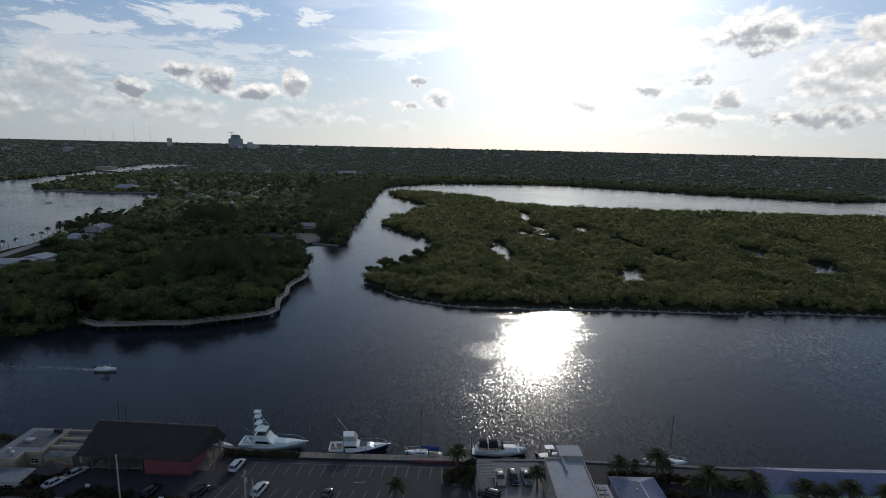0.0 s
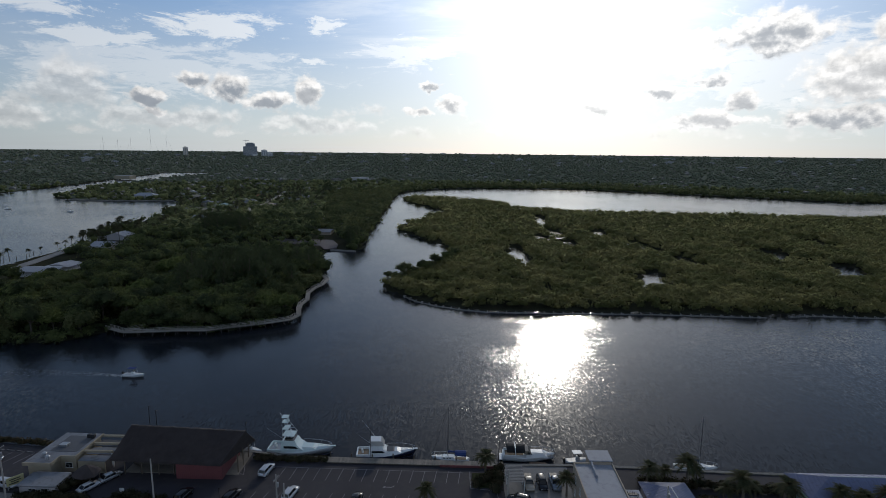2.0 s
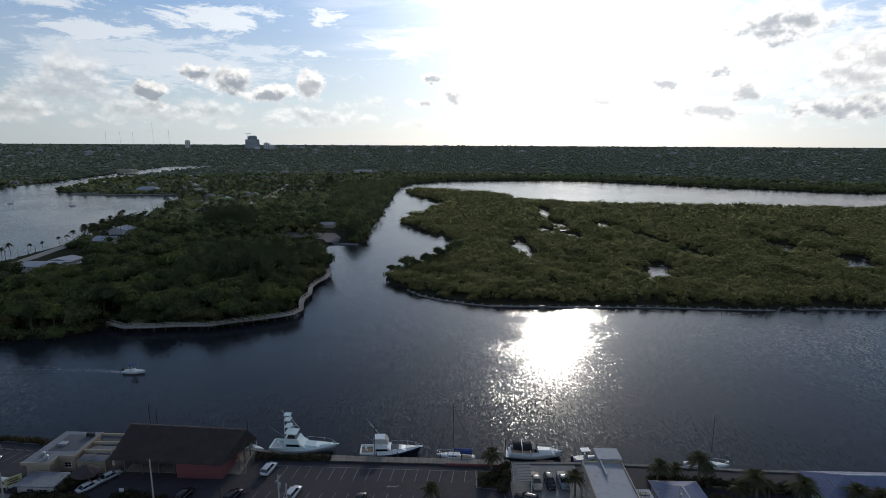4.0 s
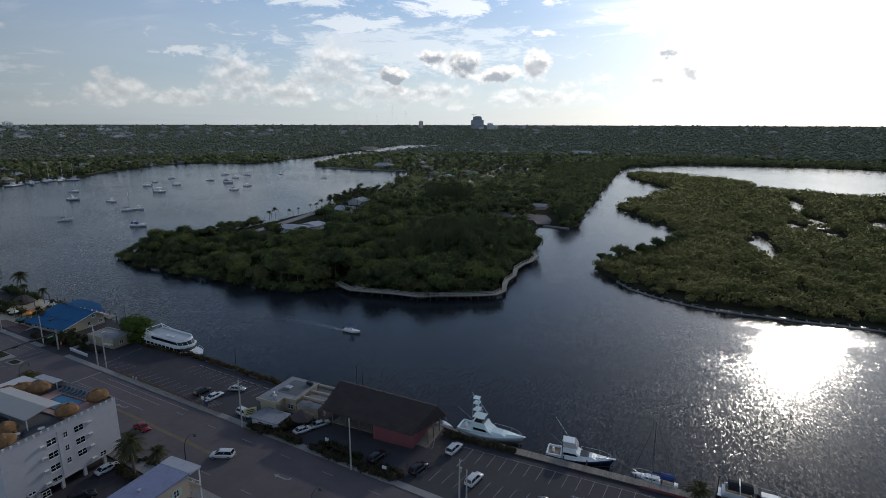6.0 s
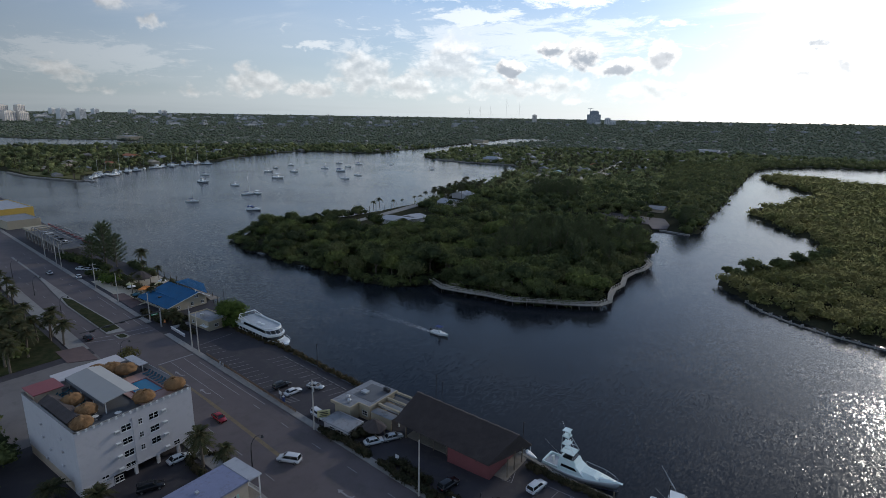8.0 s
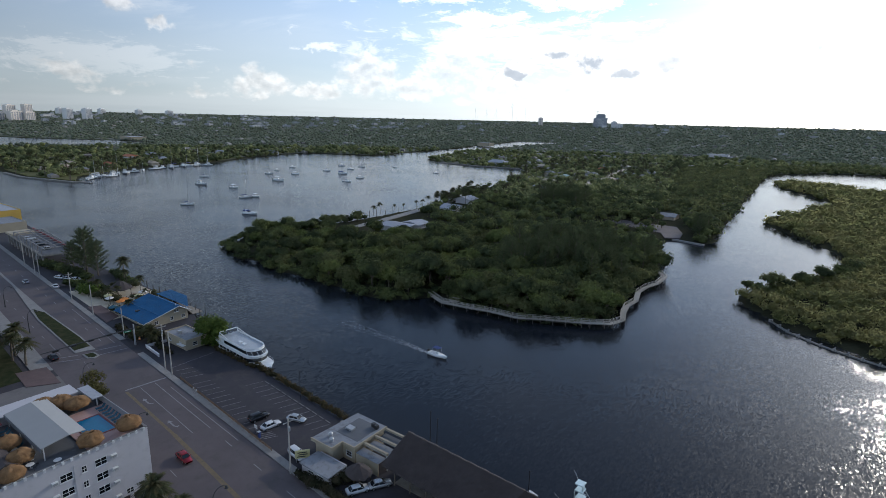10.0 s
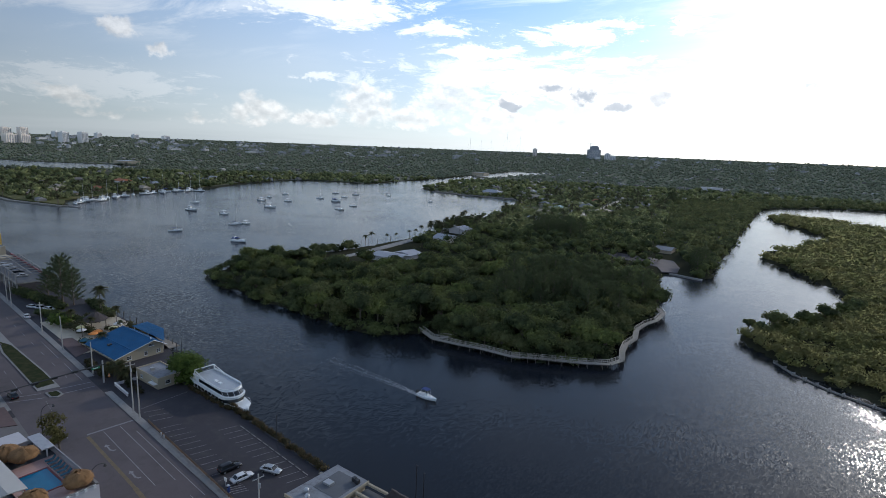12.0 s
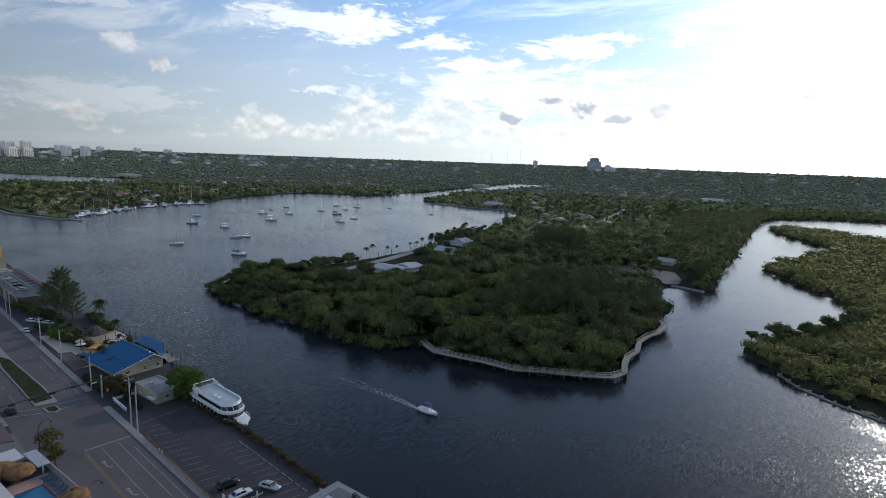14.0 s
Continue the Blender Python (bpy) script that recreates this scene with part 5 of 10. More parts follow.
bars("marking_bays_east", [(-41.6 + 2.64 * i - 0.5, 102.0, -41.6 + 2.64 * i, 106.7, 0.11) for i in range(17)] + [(-41.6, 106.9, 1.2, 106.2, 0.11)]
     + [(-46 + 2.7 * i, 93.2, -45.2 + 2.7 * i, 97.6, 0.11) for i in range(16)] + [(-50.4, 106.5, -49.2, 103.2, 0.1), (-49.2, 103.2, -47.4, 103.6, 0.1), (-47.4, 103.6, -48.4, 107, 0.1), (-48.4, 107, -50.4, 106.5, 0.1),
        (-49.9, 105.2, -48.2, 104.8, 0.1), (-49.6, 104.2, -47.9, 103.9, 0.1)], PAINT_W, "white parking bay lines on dark asphalt", z=QUAY_Z + 0.027)
straight = turn_arrow(pose(-15.5, 100.2, QUAY_Z + 0.028, 0, 0, 0), 0.8)
bars("marking_bed_kerb", [(2.8, 106.7, 2.8, 100.5, 0.16), (2.8, 100.5, 8.3, 99.8, 0.16), (8.3, 99.8, 8.7, 95.4, 0.16)], PAINT_W, "white kerb line round the planting bed", z=QUAY_Z + 0.03)
strip("planting_bed", [(3.3, 101), (8.9, 100.4), (8.9, 106), (3.3, 106)], QUAY_Z + 0.18, 0.3, GRASS, "kerbed planting bed at the end of the car park", "planting bed")
strip("lot_yard", [(10, 90), (25, 90), (25, 109.6), (10, 109.6)], QUAY_Z + 0.02, 0.1, CONCRETE, "worn concrete boatyard parking", "car park")
strip("seawall_cap", [(-98.4, 112.9), (-98.4, 112.2), (-50, 112.7), (-40, 110.7), (12, 109.2), (30, 109.7), (60, 108.2), (140, 106.2), (140, 107), (60, 109), (30, 110.5), (12, 110), (-40, 111.5), (-50, 113.5)], QUAY_Z + 0.22, 0.5, SEAWALL, "stained concrete cap of the seawall", "seawall")


def dock():
    """A timber dock along the seawall: deck boards, stringers and piles."""
    t = thing("dock", "weathered grey timber dock along the seawall", "dock", pose(-30, 108.9, 0, 0, 0, -0.6))
    first = part("board", boxes((0, 0.42, -0.2, 1.95, QUAY_Z + 0.3, QUAY_Z + 0.36)), TIMBER, t)
    for i in range(1, 88):
        p = new("board", first.data)
        p.parent, p.location = t, (i * 0.46, 0, 0.008 * ((i * 7) % 3))
    for y in (-0.05, 1.7):
        part("stringer", boxes((-0.1, 40.5, y, y + 0.15, QUAY_Z + 0.02, QUAY_Z + 0.3)), PILE, t)
    pile = None
    for i in range(9):
        bm = bmesh.new()
        tube(bm, (0, 0, -2.5), (0, 0, QUAY_Z + 1.5 - 0.2 * (i % 3)), 0.16, 0.15, 8)
        if pile is None:
            pile = part("pile", bm, PILE, t)
            pile.location = (0.3, 2.1, 0)
        else:
            bm.free()
            p = new("pile", pile.data)
            p.parent, p.location = t, (0.3 + i * 4.9, 2.1, -0.15 * (i % 3))
    part("kerb_beam", boxes((26, 39, -0.42, -0.24, QUAY_Z + 0.02, QUAY_Z + 0.55)), RED_WALL, t, "faded red timber beam")


dock()

# ---- vehicles ----
def loft(bm, rings, cap=True):
    """Skin over rings of equally many points."""
    vs = [[bm.verts.new(p) for p in r] for r in rings]
    n = len(vs[0])
    for a, b in zip(vs, vs[1:]):
        for i in range(n):
            j = (i + 1) % n
            bm.faces.new((a[i], a[j], b[j], b[i]))
    if cap:
        bm.faces.new(vs[0][::-1])
        bm.faces.new(vs[-1])
    bmesh.ops.recalc_face_normals(bm, faces=bm.faces[:])
    return bm


CAR_SHAPES = {  # length, width, height of the waist and of the roof; cabin: from, to at the waist, from, to at the roof (from the tail)
    "sedan": (4.75, 1.82, 0.92, 1.45, 0.55, 3.45, 1.15, 2.75), "suv": (4.8, 1.92, 1.08, 1.75, 0.08, 3.45, 0.35, 2.75),
    "minivan": (5.1, 1.98, 1.08, 1.78, 0.08, 4.0, 0.35, 3.05), "pickup": (5.7, 2.0, 1.08, 1.85, 2.05, 4.2, 2.3, 3.65)}
WHEEL = {}


def wheel_meshes():
    if not WHEEL:
        bm = bmesh.new()
        rings = []
        for y, r in ((-0.11, 0.27), (-0.1, 0.33), (0.1, 0.33), (0.11, 0.27)):
            rings.append([(r * math.cos(a), y, r * math.sin(a)) for a in (2 * math.pi * i / 14 for i in range(14))])
        loft(bm, rings)
        tyre = bpy.data.meshes.new("tyre")
        bm.to_mesh(tyre)
        bm.free()
        tyre.materials.append(RUBBER)
        bm = bmesh.new()
        tube(bm, (0, -0.118, 0), (0, 0.118, 0), 0.2, 0.2, 12)
        rim = bpy.data.meshes.new("rim")
        bm.to_mesh(rim)
        bm.free()
        rim.materials.append(ALUMINIUM)
        WHEEL["tyre"], WHEEL["rim"] = tyre, rim
    return WHEEL["tyre"], WHEEL["rim"]


def build_car(style, paint, at, label, sunroof=False):
    L, W, waist, roof, c0, c1, r0, r1 = CAR_SHAPES[style]
    t = thing(style if style != "suv" else "sport_utility_car", label, "car" if style != "pickup" else "pickup truck", at, "parked cars")
    coat, h = CAR_PAINTS[paint], W / 2
    bm = bmesh.new()
    nose = waist - (0.16 if style != "pickup" else 0.02)
    stations = [(0.0, 0.45, waist - 0.10, 0.86), (0.12, 0.3, waist - 0.02, 0.97), (0.9, 0.24, waist, 1.0), (L * 0.62, 0.24, waist, 1.0), (L * 0.86, 0.26, nose, 0.97), (L - 0.12, 0.32, nose - 0.12, 0.88), (L, 0.42, nose - 0.28, 0.76)]
    rings = []
    for x, lo, hi, k in stations:
        w = h * k
        rings.append([(x, -w * 0.9, lo), (x, -w, lo + 0.18), (x, -w, hi - 0.18), (x, -w * 0.88, hi), (x, w * 0.88, hi), (x, w, hi - 0.18), (x, w, lo + 0.18), (x, w * 0.9, lo)])
    part("body", loft(bm, rings), coat, t, smooth=True)
    if style == "pickup":
        bed = boxes((0.12, 1.95, -h * 0.8, h * 0.8, waist - 0.45, waist + 0.012))
        part("load_bed", bed, DARK_METAL, t, "dark open load bed")
    wb, wr = h * 0.87, h * 0.70
    def ring(x0, x1, w, z, r):
        return [(x0 + r, -w, z), (x1 - r, -w, z), (x1, -w + r, z), (x1, w - r, z), (x1 - r, w, z), (x0 + r, w, z), (x0, w - r, z), (x0, -w + r, z)]
    part("cabin_glass", loft(bmesh.new(), [ring(c0, c1, wb, waist - 0.03, 0.12), ring(c0 + (r0 - c0) * 0.6, c1 + (r1 - c1) * 0.55, wb + (wr - wb) * 0.45, waist + (roof - waist) * 0.55, 0.12), ring(r0, r1, wr, roof - 0.05, 0.12)]), GLASS, t, "dark car glass")
    bm = loft(bmesh.new(), [ring(r0 - 0.05, r1 + 0.08, wr + 0.03, roof - 0.08, 0.14), ring(r0, r1, wr - 0.02, roof - 0.02, 0.16), ring(r0 + 0.25, r1 - 0.3, wr - 0.2, roof + 0.02, 0.2)])
    top = part("roof", bm, coat, t, smooth=True)
    for x0, x1 in ((c1, r1), (c0, r0)) + (((c0 + c1) / 2, (r0 + r1) / 2),):
        bm = bmesh.new()
        for s in (-1, 1):
            tube(bm, (x0, s * wb * 1.005, waist - 0.03), (x1, s * wr * 1.02, roof - 0.06), 0.045, 0.045, 5)
        part("pillar", bm, coat, t)
    if sunroof:
        part("sunroof", boxes((r0 + 0.35, r0 + 1.2, -0.42, 0.42, roof, roof + 0.012)), GLASS, t, "dark glass sunroof")
    tyre, rim = wheel_meshes()
    for x in (0.85, L - 0.95):
        for y in (-h + 0.08, h - 0.08):
            w = new("wheel", tyre)
            w.parent, w.location = t, (x, y, 0.33)
            r = new("rim", rim)
            r.parent = w
    for y in (-h * 0.62, h * 0.62):
        part("headlight", boxes((L - 0.16, L - 0.02, y - 0.18, y + 0.18, nose - 0.34, nose - 0.2), bevel=0.02), LAMP_GLASS, t, "clear headlight")
        part("tail_light", boxes((-0.012, 0.08, y - 0.14, y + 0.14, waist - 0.28, waist - 0.12), bevel=0.02), TAIL_RED, t, "red tail light")
    for s in (-1, 1):
        part("mirror", boxes((c1 - 0.35, c1 - 0.18, s * (h + 0.08) - 0.09, s * (h + 0.08) + 0.09, waist, waist + 0.15), bevel=0.02), coat, t)
    return t


def parked(style, paint, x, y, turn, label, sunroof=False, z=QUAY_Z + 0.02):
    """A car whose middle stands at x, y, nose towards turn degrees."""
    L = CAR_SHAPES[style][0]
    return build_car(style, paint, pose(x, y, z, 0, 0, turn) @ pose(-L / 2, 0, 0), label, sunroof)


parked("minivan", "white", -87.5, 82.1, 203, "white minivan standing on the avenue")
parked("suv", "dark", -114.2, 101.4, 84, "black estate car parked in a bay by the fence")
parked("sedan", "white", -109.2, 101.0, 84, "white saloon parked in a bay by the fence")
parked("sedan", "silver", -106.8, 106.4, 18, "silver saloon standing across the car park")
parked("suv", "white", -95.6, 97.4, -8, "white car parked beside a utility pole")
parked("sedan", "white", -77.8, 97.3, 62, "white saloon with a dark sunroof beside the hedge", True)
parked("sedan", "silver", -75.6, 101.0, 60, "silver car parked in front of the restaurant")
parked("suv", "dark", -56.6, 95.2, 80, "black car parked in the dockside car park")
parked("suv", "dark", -46.6, 95.2, 76, "black sport utility car in the dockside car park")
parked("suv", "white", -42.6, 104.8, 80, "pale sport utility car with an open dark sunroof", True)
parked("suv", "white", -34.8, 96.6, 78, "white sport utility car in the dockside car park")
parked("pickup", "dark", -20.8, 94.4, 82, "black pickup truck in the dockside car park")
parked("pickup", "beige", 15.4, 102.2, -88, "beige pickup truck in the boatyard")
parked("suv", "dark", 18.3, 102.0, -86, "dark car in the boatyard")
parked("pickup", "grey", 21.2, 102.6, -88, "grey pickup truck in the boatyard")
parked("suv", "dark", 12.6, 96.2, 160, "dark car beside a white canopy")
parked("sedan", "dark", -186.8, 84.9, 176, "dark car waiting at the crossing")
parked("sedan", "white", -259.5, 111.0, 172, "white car parked beside the footway", z=QUAY_Z + 0.15)
parked("sedan", "silver", -275.5, 106.0, 174, "pale car on the avenue by the casuarinas")
parked("sedan", "red", -113.0, 82.6, -6, "red car driving along the avenue beside the hotel")
parked("suv", "dark", -101.4, 60.8, 66, "dark blue car in the hotel forecourt")
parked("sedan", "white", -105.6, 68.8, 84, "white car half under the hotel")
for x, y, a, c in ((-272, 117, 20, "white"), (-268, 118.5, 20, "silver"), (-264, 120, 24, "white"), (-256, 117, 10, "grey"), (-249, 116, 5, "dark")):
    parked("sedan", c, x, y, a, "car parked under the waterside trees")


# ---- boats ----
def hull_mesh(L, B, free, draft=0.5, flare=0.12, fine=0.5, sheer=0.45, transom=0.85):
    """A boat's hull, bow towards +x, waterline at z = 0, with its deck."""
    rings = []
    n = 13
    for i in range(n):
        u = i / (n - 1)
        b = B / 2 * ((transom + (1 - transom) * min(1, u / 0.35)) if u < 0.35 else max(0.02, 1 - max(0, (u - fine) / (1 - fine)) ** 2.0))
        z = free * (1 + sheer * max(0, (u - 0.3) / 0.7) ** 1.6)
        wl = b * (1 - flare - 0.45 * max(0, (u - 0.6) / 0.4))
        k = -draft * (1 - max(0, (u - 0.55) / 0.45) ** 2)
        x = L * (u - 0.5) + 0.06 * L * max(0, (u - 0.8) / 0.2) * 0.4
        x_low = x - 0.06 * L * max(0, (u - 0.6) / 0.4)
        rings.append([(x, -b, z), (x, -b * 1.01, z * 0.8), (x_low, -max(wl, 0.015), 0.02), (x_low, 0, k), (x_low, max(wl, 0.015), 0.02), (x, b * 1.01, z * 0.8), (x, b, z)])
    return loft(bmesh.new(), rings)


def block(x0, x1, w0, X0, X1, w1, z0, z1):
    """A tapered deckhouse: plan at the bottom and at the top."""
    return loft(bmesh.new(), [[(a, -w, z), (b, -w, z), (b, w, z), (a, w, z)] for a, b, w, z in ((x0, x1, w0, z0), (X0, X1, w1, z1))])


def rail_line(pts, r=0.035):
    bm = bmesh.new()
    for a, b in zip(pts, pts[1:]):
        tube(bm, a, b, r, r, 5)
    return bm


def bow_rail(t, L, B, z, back=0.1):
    pts = [(L * back, B * 0.46, z), (L * 0.3, B * 0.38, z + 0.15), (L * 0.44, B * 0.16, z + 0.3), (L * 0.5, 0, z + 0.35)]
    pts = pts + [(x, -y, h) for x, y, h in pts[-2::-1]]
    bm = rail_line([(x, y, h + 0.75) for x, y, h in pts])
    for x, y, h in pts:
        tube(bm, (x, y, h), (x, y, h + 0.75), 0.03, 0.03, 5)
    part("bow_rail", bm, ALUMINIUM, t, "thin metal bow rail")


def sportfisher(at, L, tower, coat, label):
    B, f = L * 0.31, L * 0.085
    t = thing("sport_fishing_boat", label, "motor boat", at)
    part("hull", hull_mesh(L, B, f, 0.8, 0.16, 0.42, 0.75), coat, t, smooth=True)
    part("boot_stripe", hull_mesh(L * 0.992, B * 0.9, 0.2, 0.85, 0.03, 0.42, 0.2), HULL_NAVY, t, "dark waterline stripe", True)
    part("rub_rail", hull_mesh(L * 1.004, B * 1.02, f * 0.93, -f * 0.86, 0.0, 0.42, 0.75), HULL_NAVY if not tower else GELCOAT_GREY, t, "dark rubbing strake", True)
    part("cockpit_sole", boxes((-L * 0.485, -L * 0.28, -B * 0.36, B * 0.36, f * 0.5, f + 0.025)), GELCOAT_GREY if tower else TEAK, t, "grey cockpit floor")
    for s in (-1, 1):
        part("coaming", boxes((-L * 0.495, -L * 0.26, s * B * 0.42 - 0.16, s * B * 0.42 + 0.16, f - 0.1, f + 0.45), bevel=0.06), coat, t)
    part("transom_door", boxes((-L * 0.5, -L * 0.475, -B * 0.40, B * 0.40, f - 0.2, f + 0.45), bevel=0.05), coat, t)
    part("fighting_chair", block(-L * 0.41, -L * 0.375, 0.3, -L * 0.415, -L * 0.39, 0.35, f, f + 0.95), GELCOAT, t)
    z = f + 0.1
    part("saloon", block(-L * 0.28, L * 0.10, B * 0.40, -L * 0.275, -L * 0.05, B * 0.33, z, z + L * 0.11), coat, t)
    for s in (-1, 1):
        part("saloon_window", block(-L * 0.235, -L * 0.0, 0.02, -L * 0.23, -L * 0.05, 0.02, z + L * 0.04, z + L * 0.078), GLASS, t, "dark saloon glass").location = (0, s * B * 0.374, 0)
    part("foredeck_trunk", block(L * 0.02, L * 0.30, B * 0.31, L * 0.0, L * 0.2, B * 0.22, f + 0.3, f + 0.85), coat, t)
    if not tower:
        part("forward_window", block(L * 0.0, L * 0.155, B * 0.29, -L * 0.01, L * 0.13, B * 0.27, f + 0.86, f + 0.9), GLASS, t, "dark foredeck hatch glass")
    z2 = z + L * 0.11
    part("flybridge", block(-L * 0.27, -L * 0.03, B * 0.33, -L * 0.265, -L * 0.06, B * 0.30, z2, z2 + 0.7), coat, t)
    if tower:
        part("windscreen", block(-L * 0.235, -L * 0.07, B * 0.28, -L * 0.225, -L * 0.1, B * 0.26, z2 + 0.65, z2 + 1.0), GLASS, t, "low flybridge windscreen")
        for x in (-L * 0.2, -L * 0.15):
            part("helm_seat", block(x, x + 0.5, 0.3, x, x + 0.2, 0.3, z2 + 0.6, z2 + 1.3), GELCOAT, t)
    else:
        part("windscreen", block(-L * 0.265, -L * 0.015, B * 0.31, -L * 0.255, -L * 0.055, B * 0.28, z2 + 0.65, z2 + 1.75), AWNING, t, "white canvas flybridge enclosure")
        for s in (-1, 1):
            part("clear_panel", block(-L * 0.225, -L * 0.1, 0.015, -L * 0.22, -L * 0.115, 0.015, z2 + 0.95, z2 + 1.5), GELCOAT_GREY, t, "clear vinyl panel").location = (0, s * B * 0.285, 0)
    part("hardtop", boxes((-L * 0.265, -L * 0.075, -B * 0.29, B * 0.29, z2 + 1.8, z2 + 1.92), bevel=0.05), coat, t)
    bm = bmesh.new()
    for x in (-L * 0.255, -L * 0.09):
        for y in (-B * 0.27, B * 0.27):
            tube(bm, (x, y, z2 + 0.6), (x, y * 0.95, z2 + 1.85), 0.04, 0.04, 5)
    part("hardtop_frame", bm, ALUMINIUM, t)
    if tower:
        bm = bmesh.new()
        top = z2 + 4.9
        for x, X in ((-L * 0.255, -L * 0.27), (-L * 0.07, -L * 0.19)):
            for s in (-1, 1):
                tube(bm, (x, s * B * 0.28, z2 + 1.9), (X, s * B * 0.13, top), 0.06, 0.05, 5)
        for k in (0.3, 0.62):
            zz = z2 + 1.9 + (top - z2 - 1.9) * k
            w = B * (0.28 - 0.15 * k)
            for s in (-1, 1):
                tube(bm, (-L * 0.255 - L * 0.015 * k, s * w, zz), (-L * 0.07 - L * 0.12 * k, s * w, zz), 0.04, 0.04, 5)
        part("tower_frame", bm, ALUMINIUM, t, "bare metal tower frame")
        for zz, k, dx in ((z2 + 3.3, 0.95, 0.0), (top, 0.8, -0.02), (top + 1.25, 0.75, -0.03)):
            part("tower_platform", boxes((-L * (0.265 - dx * 0.3), -L * (0.165 - dx * 0.3), -B * 0.22 * k, B * 0.22 * k, zz, zz + 0.18), bevel=0.05), coat, t)
        part("tower_console", block(-L * 0.2, -L * 0.175, 0.4, -L * 0.195, -L * 0.18, 0.35, top, top + 0.9), coat, t)
        bm = bmesh.new()
        for s in (-1, 1):
            for x in (0.265, 0.185):
                tube(bm, (-L * x, s * 0.4, top), (-L * x, s * 0.4, top + 1.25), 0.03, 0.03, 5)
        part("tower_legs", bm, ALUMINIUM, t)
    for s in (-1, 1):
        bm = bmesh.new()
        tube(bm, (-L * 0.1, s * B * 0.36, z2), (-L * 0.42, s * B * 0.85, z2 + L * 0.34), 0.045, 0.02, 5)
        part("outrigger", bm, ALUMINIUM, t, "long thin outrigger pole")
    bow_rail(t, L, B, f + 0.45, 0.02)
    part("pulpit", boxes((L * 0.47, L * 0.56, -0.3, 0.3, f * 1.68, f * 1.68 + 0.12), bevel=0.04), coat, t)
    return t


def express_cruiser(at, L, label, canvas, coat=None):
    coat = coat or GELCOAT
    B, f = L * 0.31, L * 0.095
    t = thing("express_cruiser", label, "motor boat", at)
    part("hull", hull_mesh(L, B, f, 0.6, 0.14, 0.42, 0.5), coat, t, smooth=True)
    part("hull_stripe", hull_mesh(L * 0.995, B * 0.97, f * 0.4, 0.62, 0.1, 0.42, 0.3), GELCOAT_GREY, t, "grey hull stripe", True)
    part("cabin_trunk", block(-L * 0.05, L * 0.38, B * 0.4, 0.02 * L, L * 0.28, B * 0.2, f + 0.15, f + 0.95), coat, t)
    part("windscreen", block(-L * 0.08, L * 0.07, B * 0.4, -L * 0.06, L * 0.0, B * 0.34, f + 0.75, f + 1.5), GLASS, t, "raked dark windscreen")
    part("cockpit", boxes((-L * 0.45, -L * 0.08, -B * 0.36, B * 0.36, f - 0.1, f + 0.03)), TEAK, t)
    for s in (-1, 1):
        part("coaming", boxes((-L * 0.47, -L * 0.05, s * B * 0.43 - 0.16, s * B * 0.43 + 0.16, f - 0.1, f + 0.5), bevel=0.06), coat, t)
    for x0, x1 in ((-L * 0.42, -L * 0.26), (-L * 0.24, -L * 0.07)):
        bm = bmesh.new()
        n = 7
        loft(bm, [[(x, B * 0.42 * math.cos(math.pi * i / n), f + 1.1 + 1.1 * math.sin(math.pi * i / n) * k) for i in range(n + 1)] for x, k in ((x0, 0.8), (x0 + 0.1, 1.0), (x1 - 0.1, 1.0), (x1, 0.85))])
        part("canopy", bm, canvas, t, "dark stretched canopy")
    part("radar_arch", block(-L * 0.25, -L * 0.235, B * 0.43, -L * 0.27, -L * 0.25, B * 0.36, f + 0.4, f + 2.3), coat, t)
    bow_rail(t, L, B, f + 0.3, 0.04)
    part("swim_platform", boxes((-L * 0.56, -L * 0.49, -B * 0.38, B * 0.38, 0.2, 0.36), bevel=0.05), coat, t)
    return t


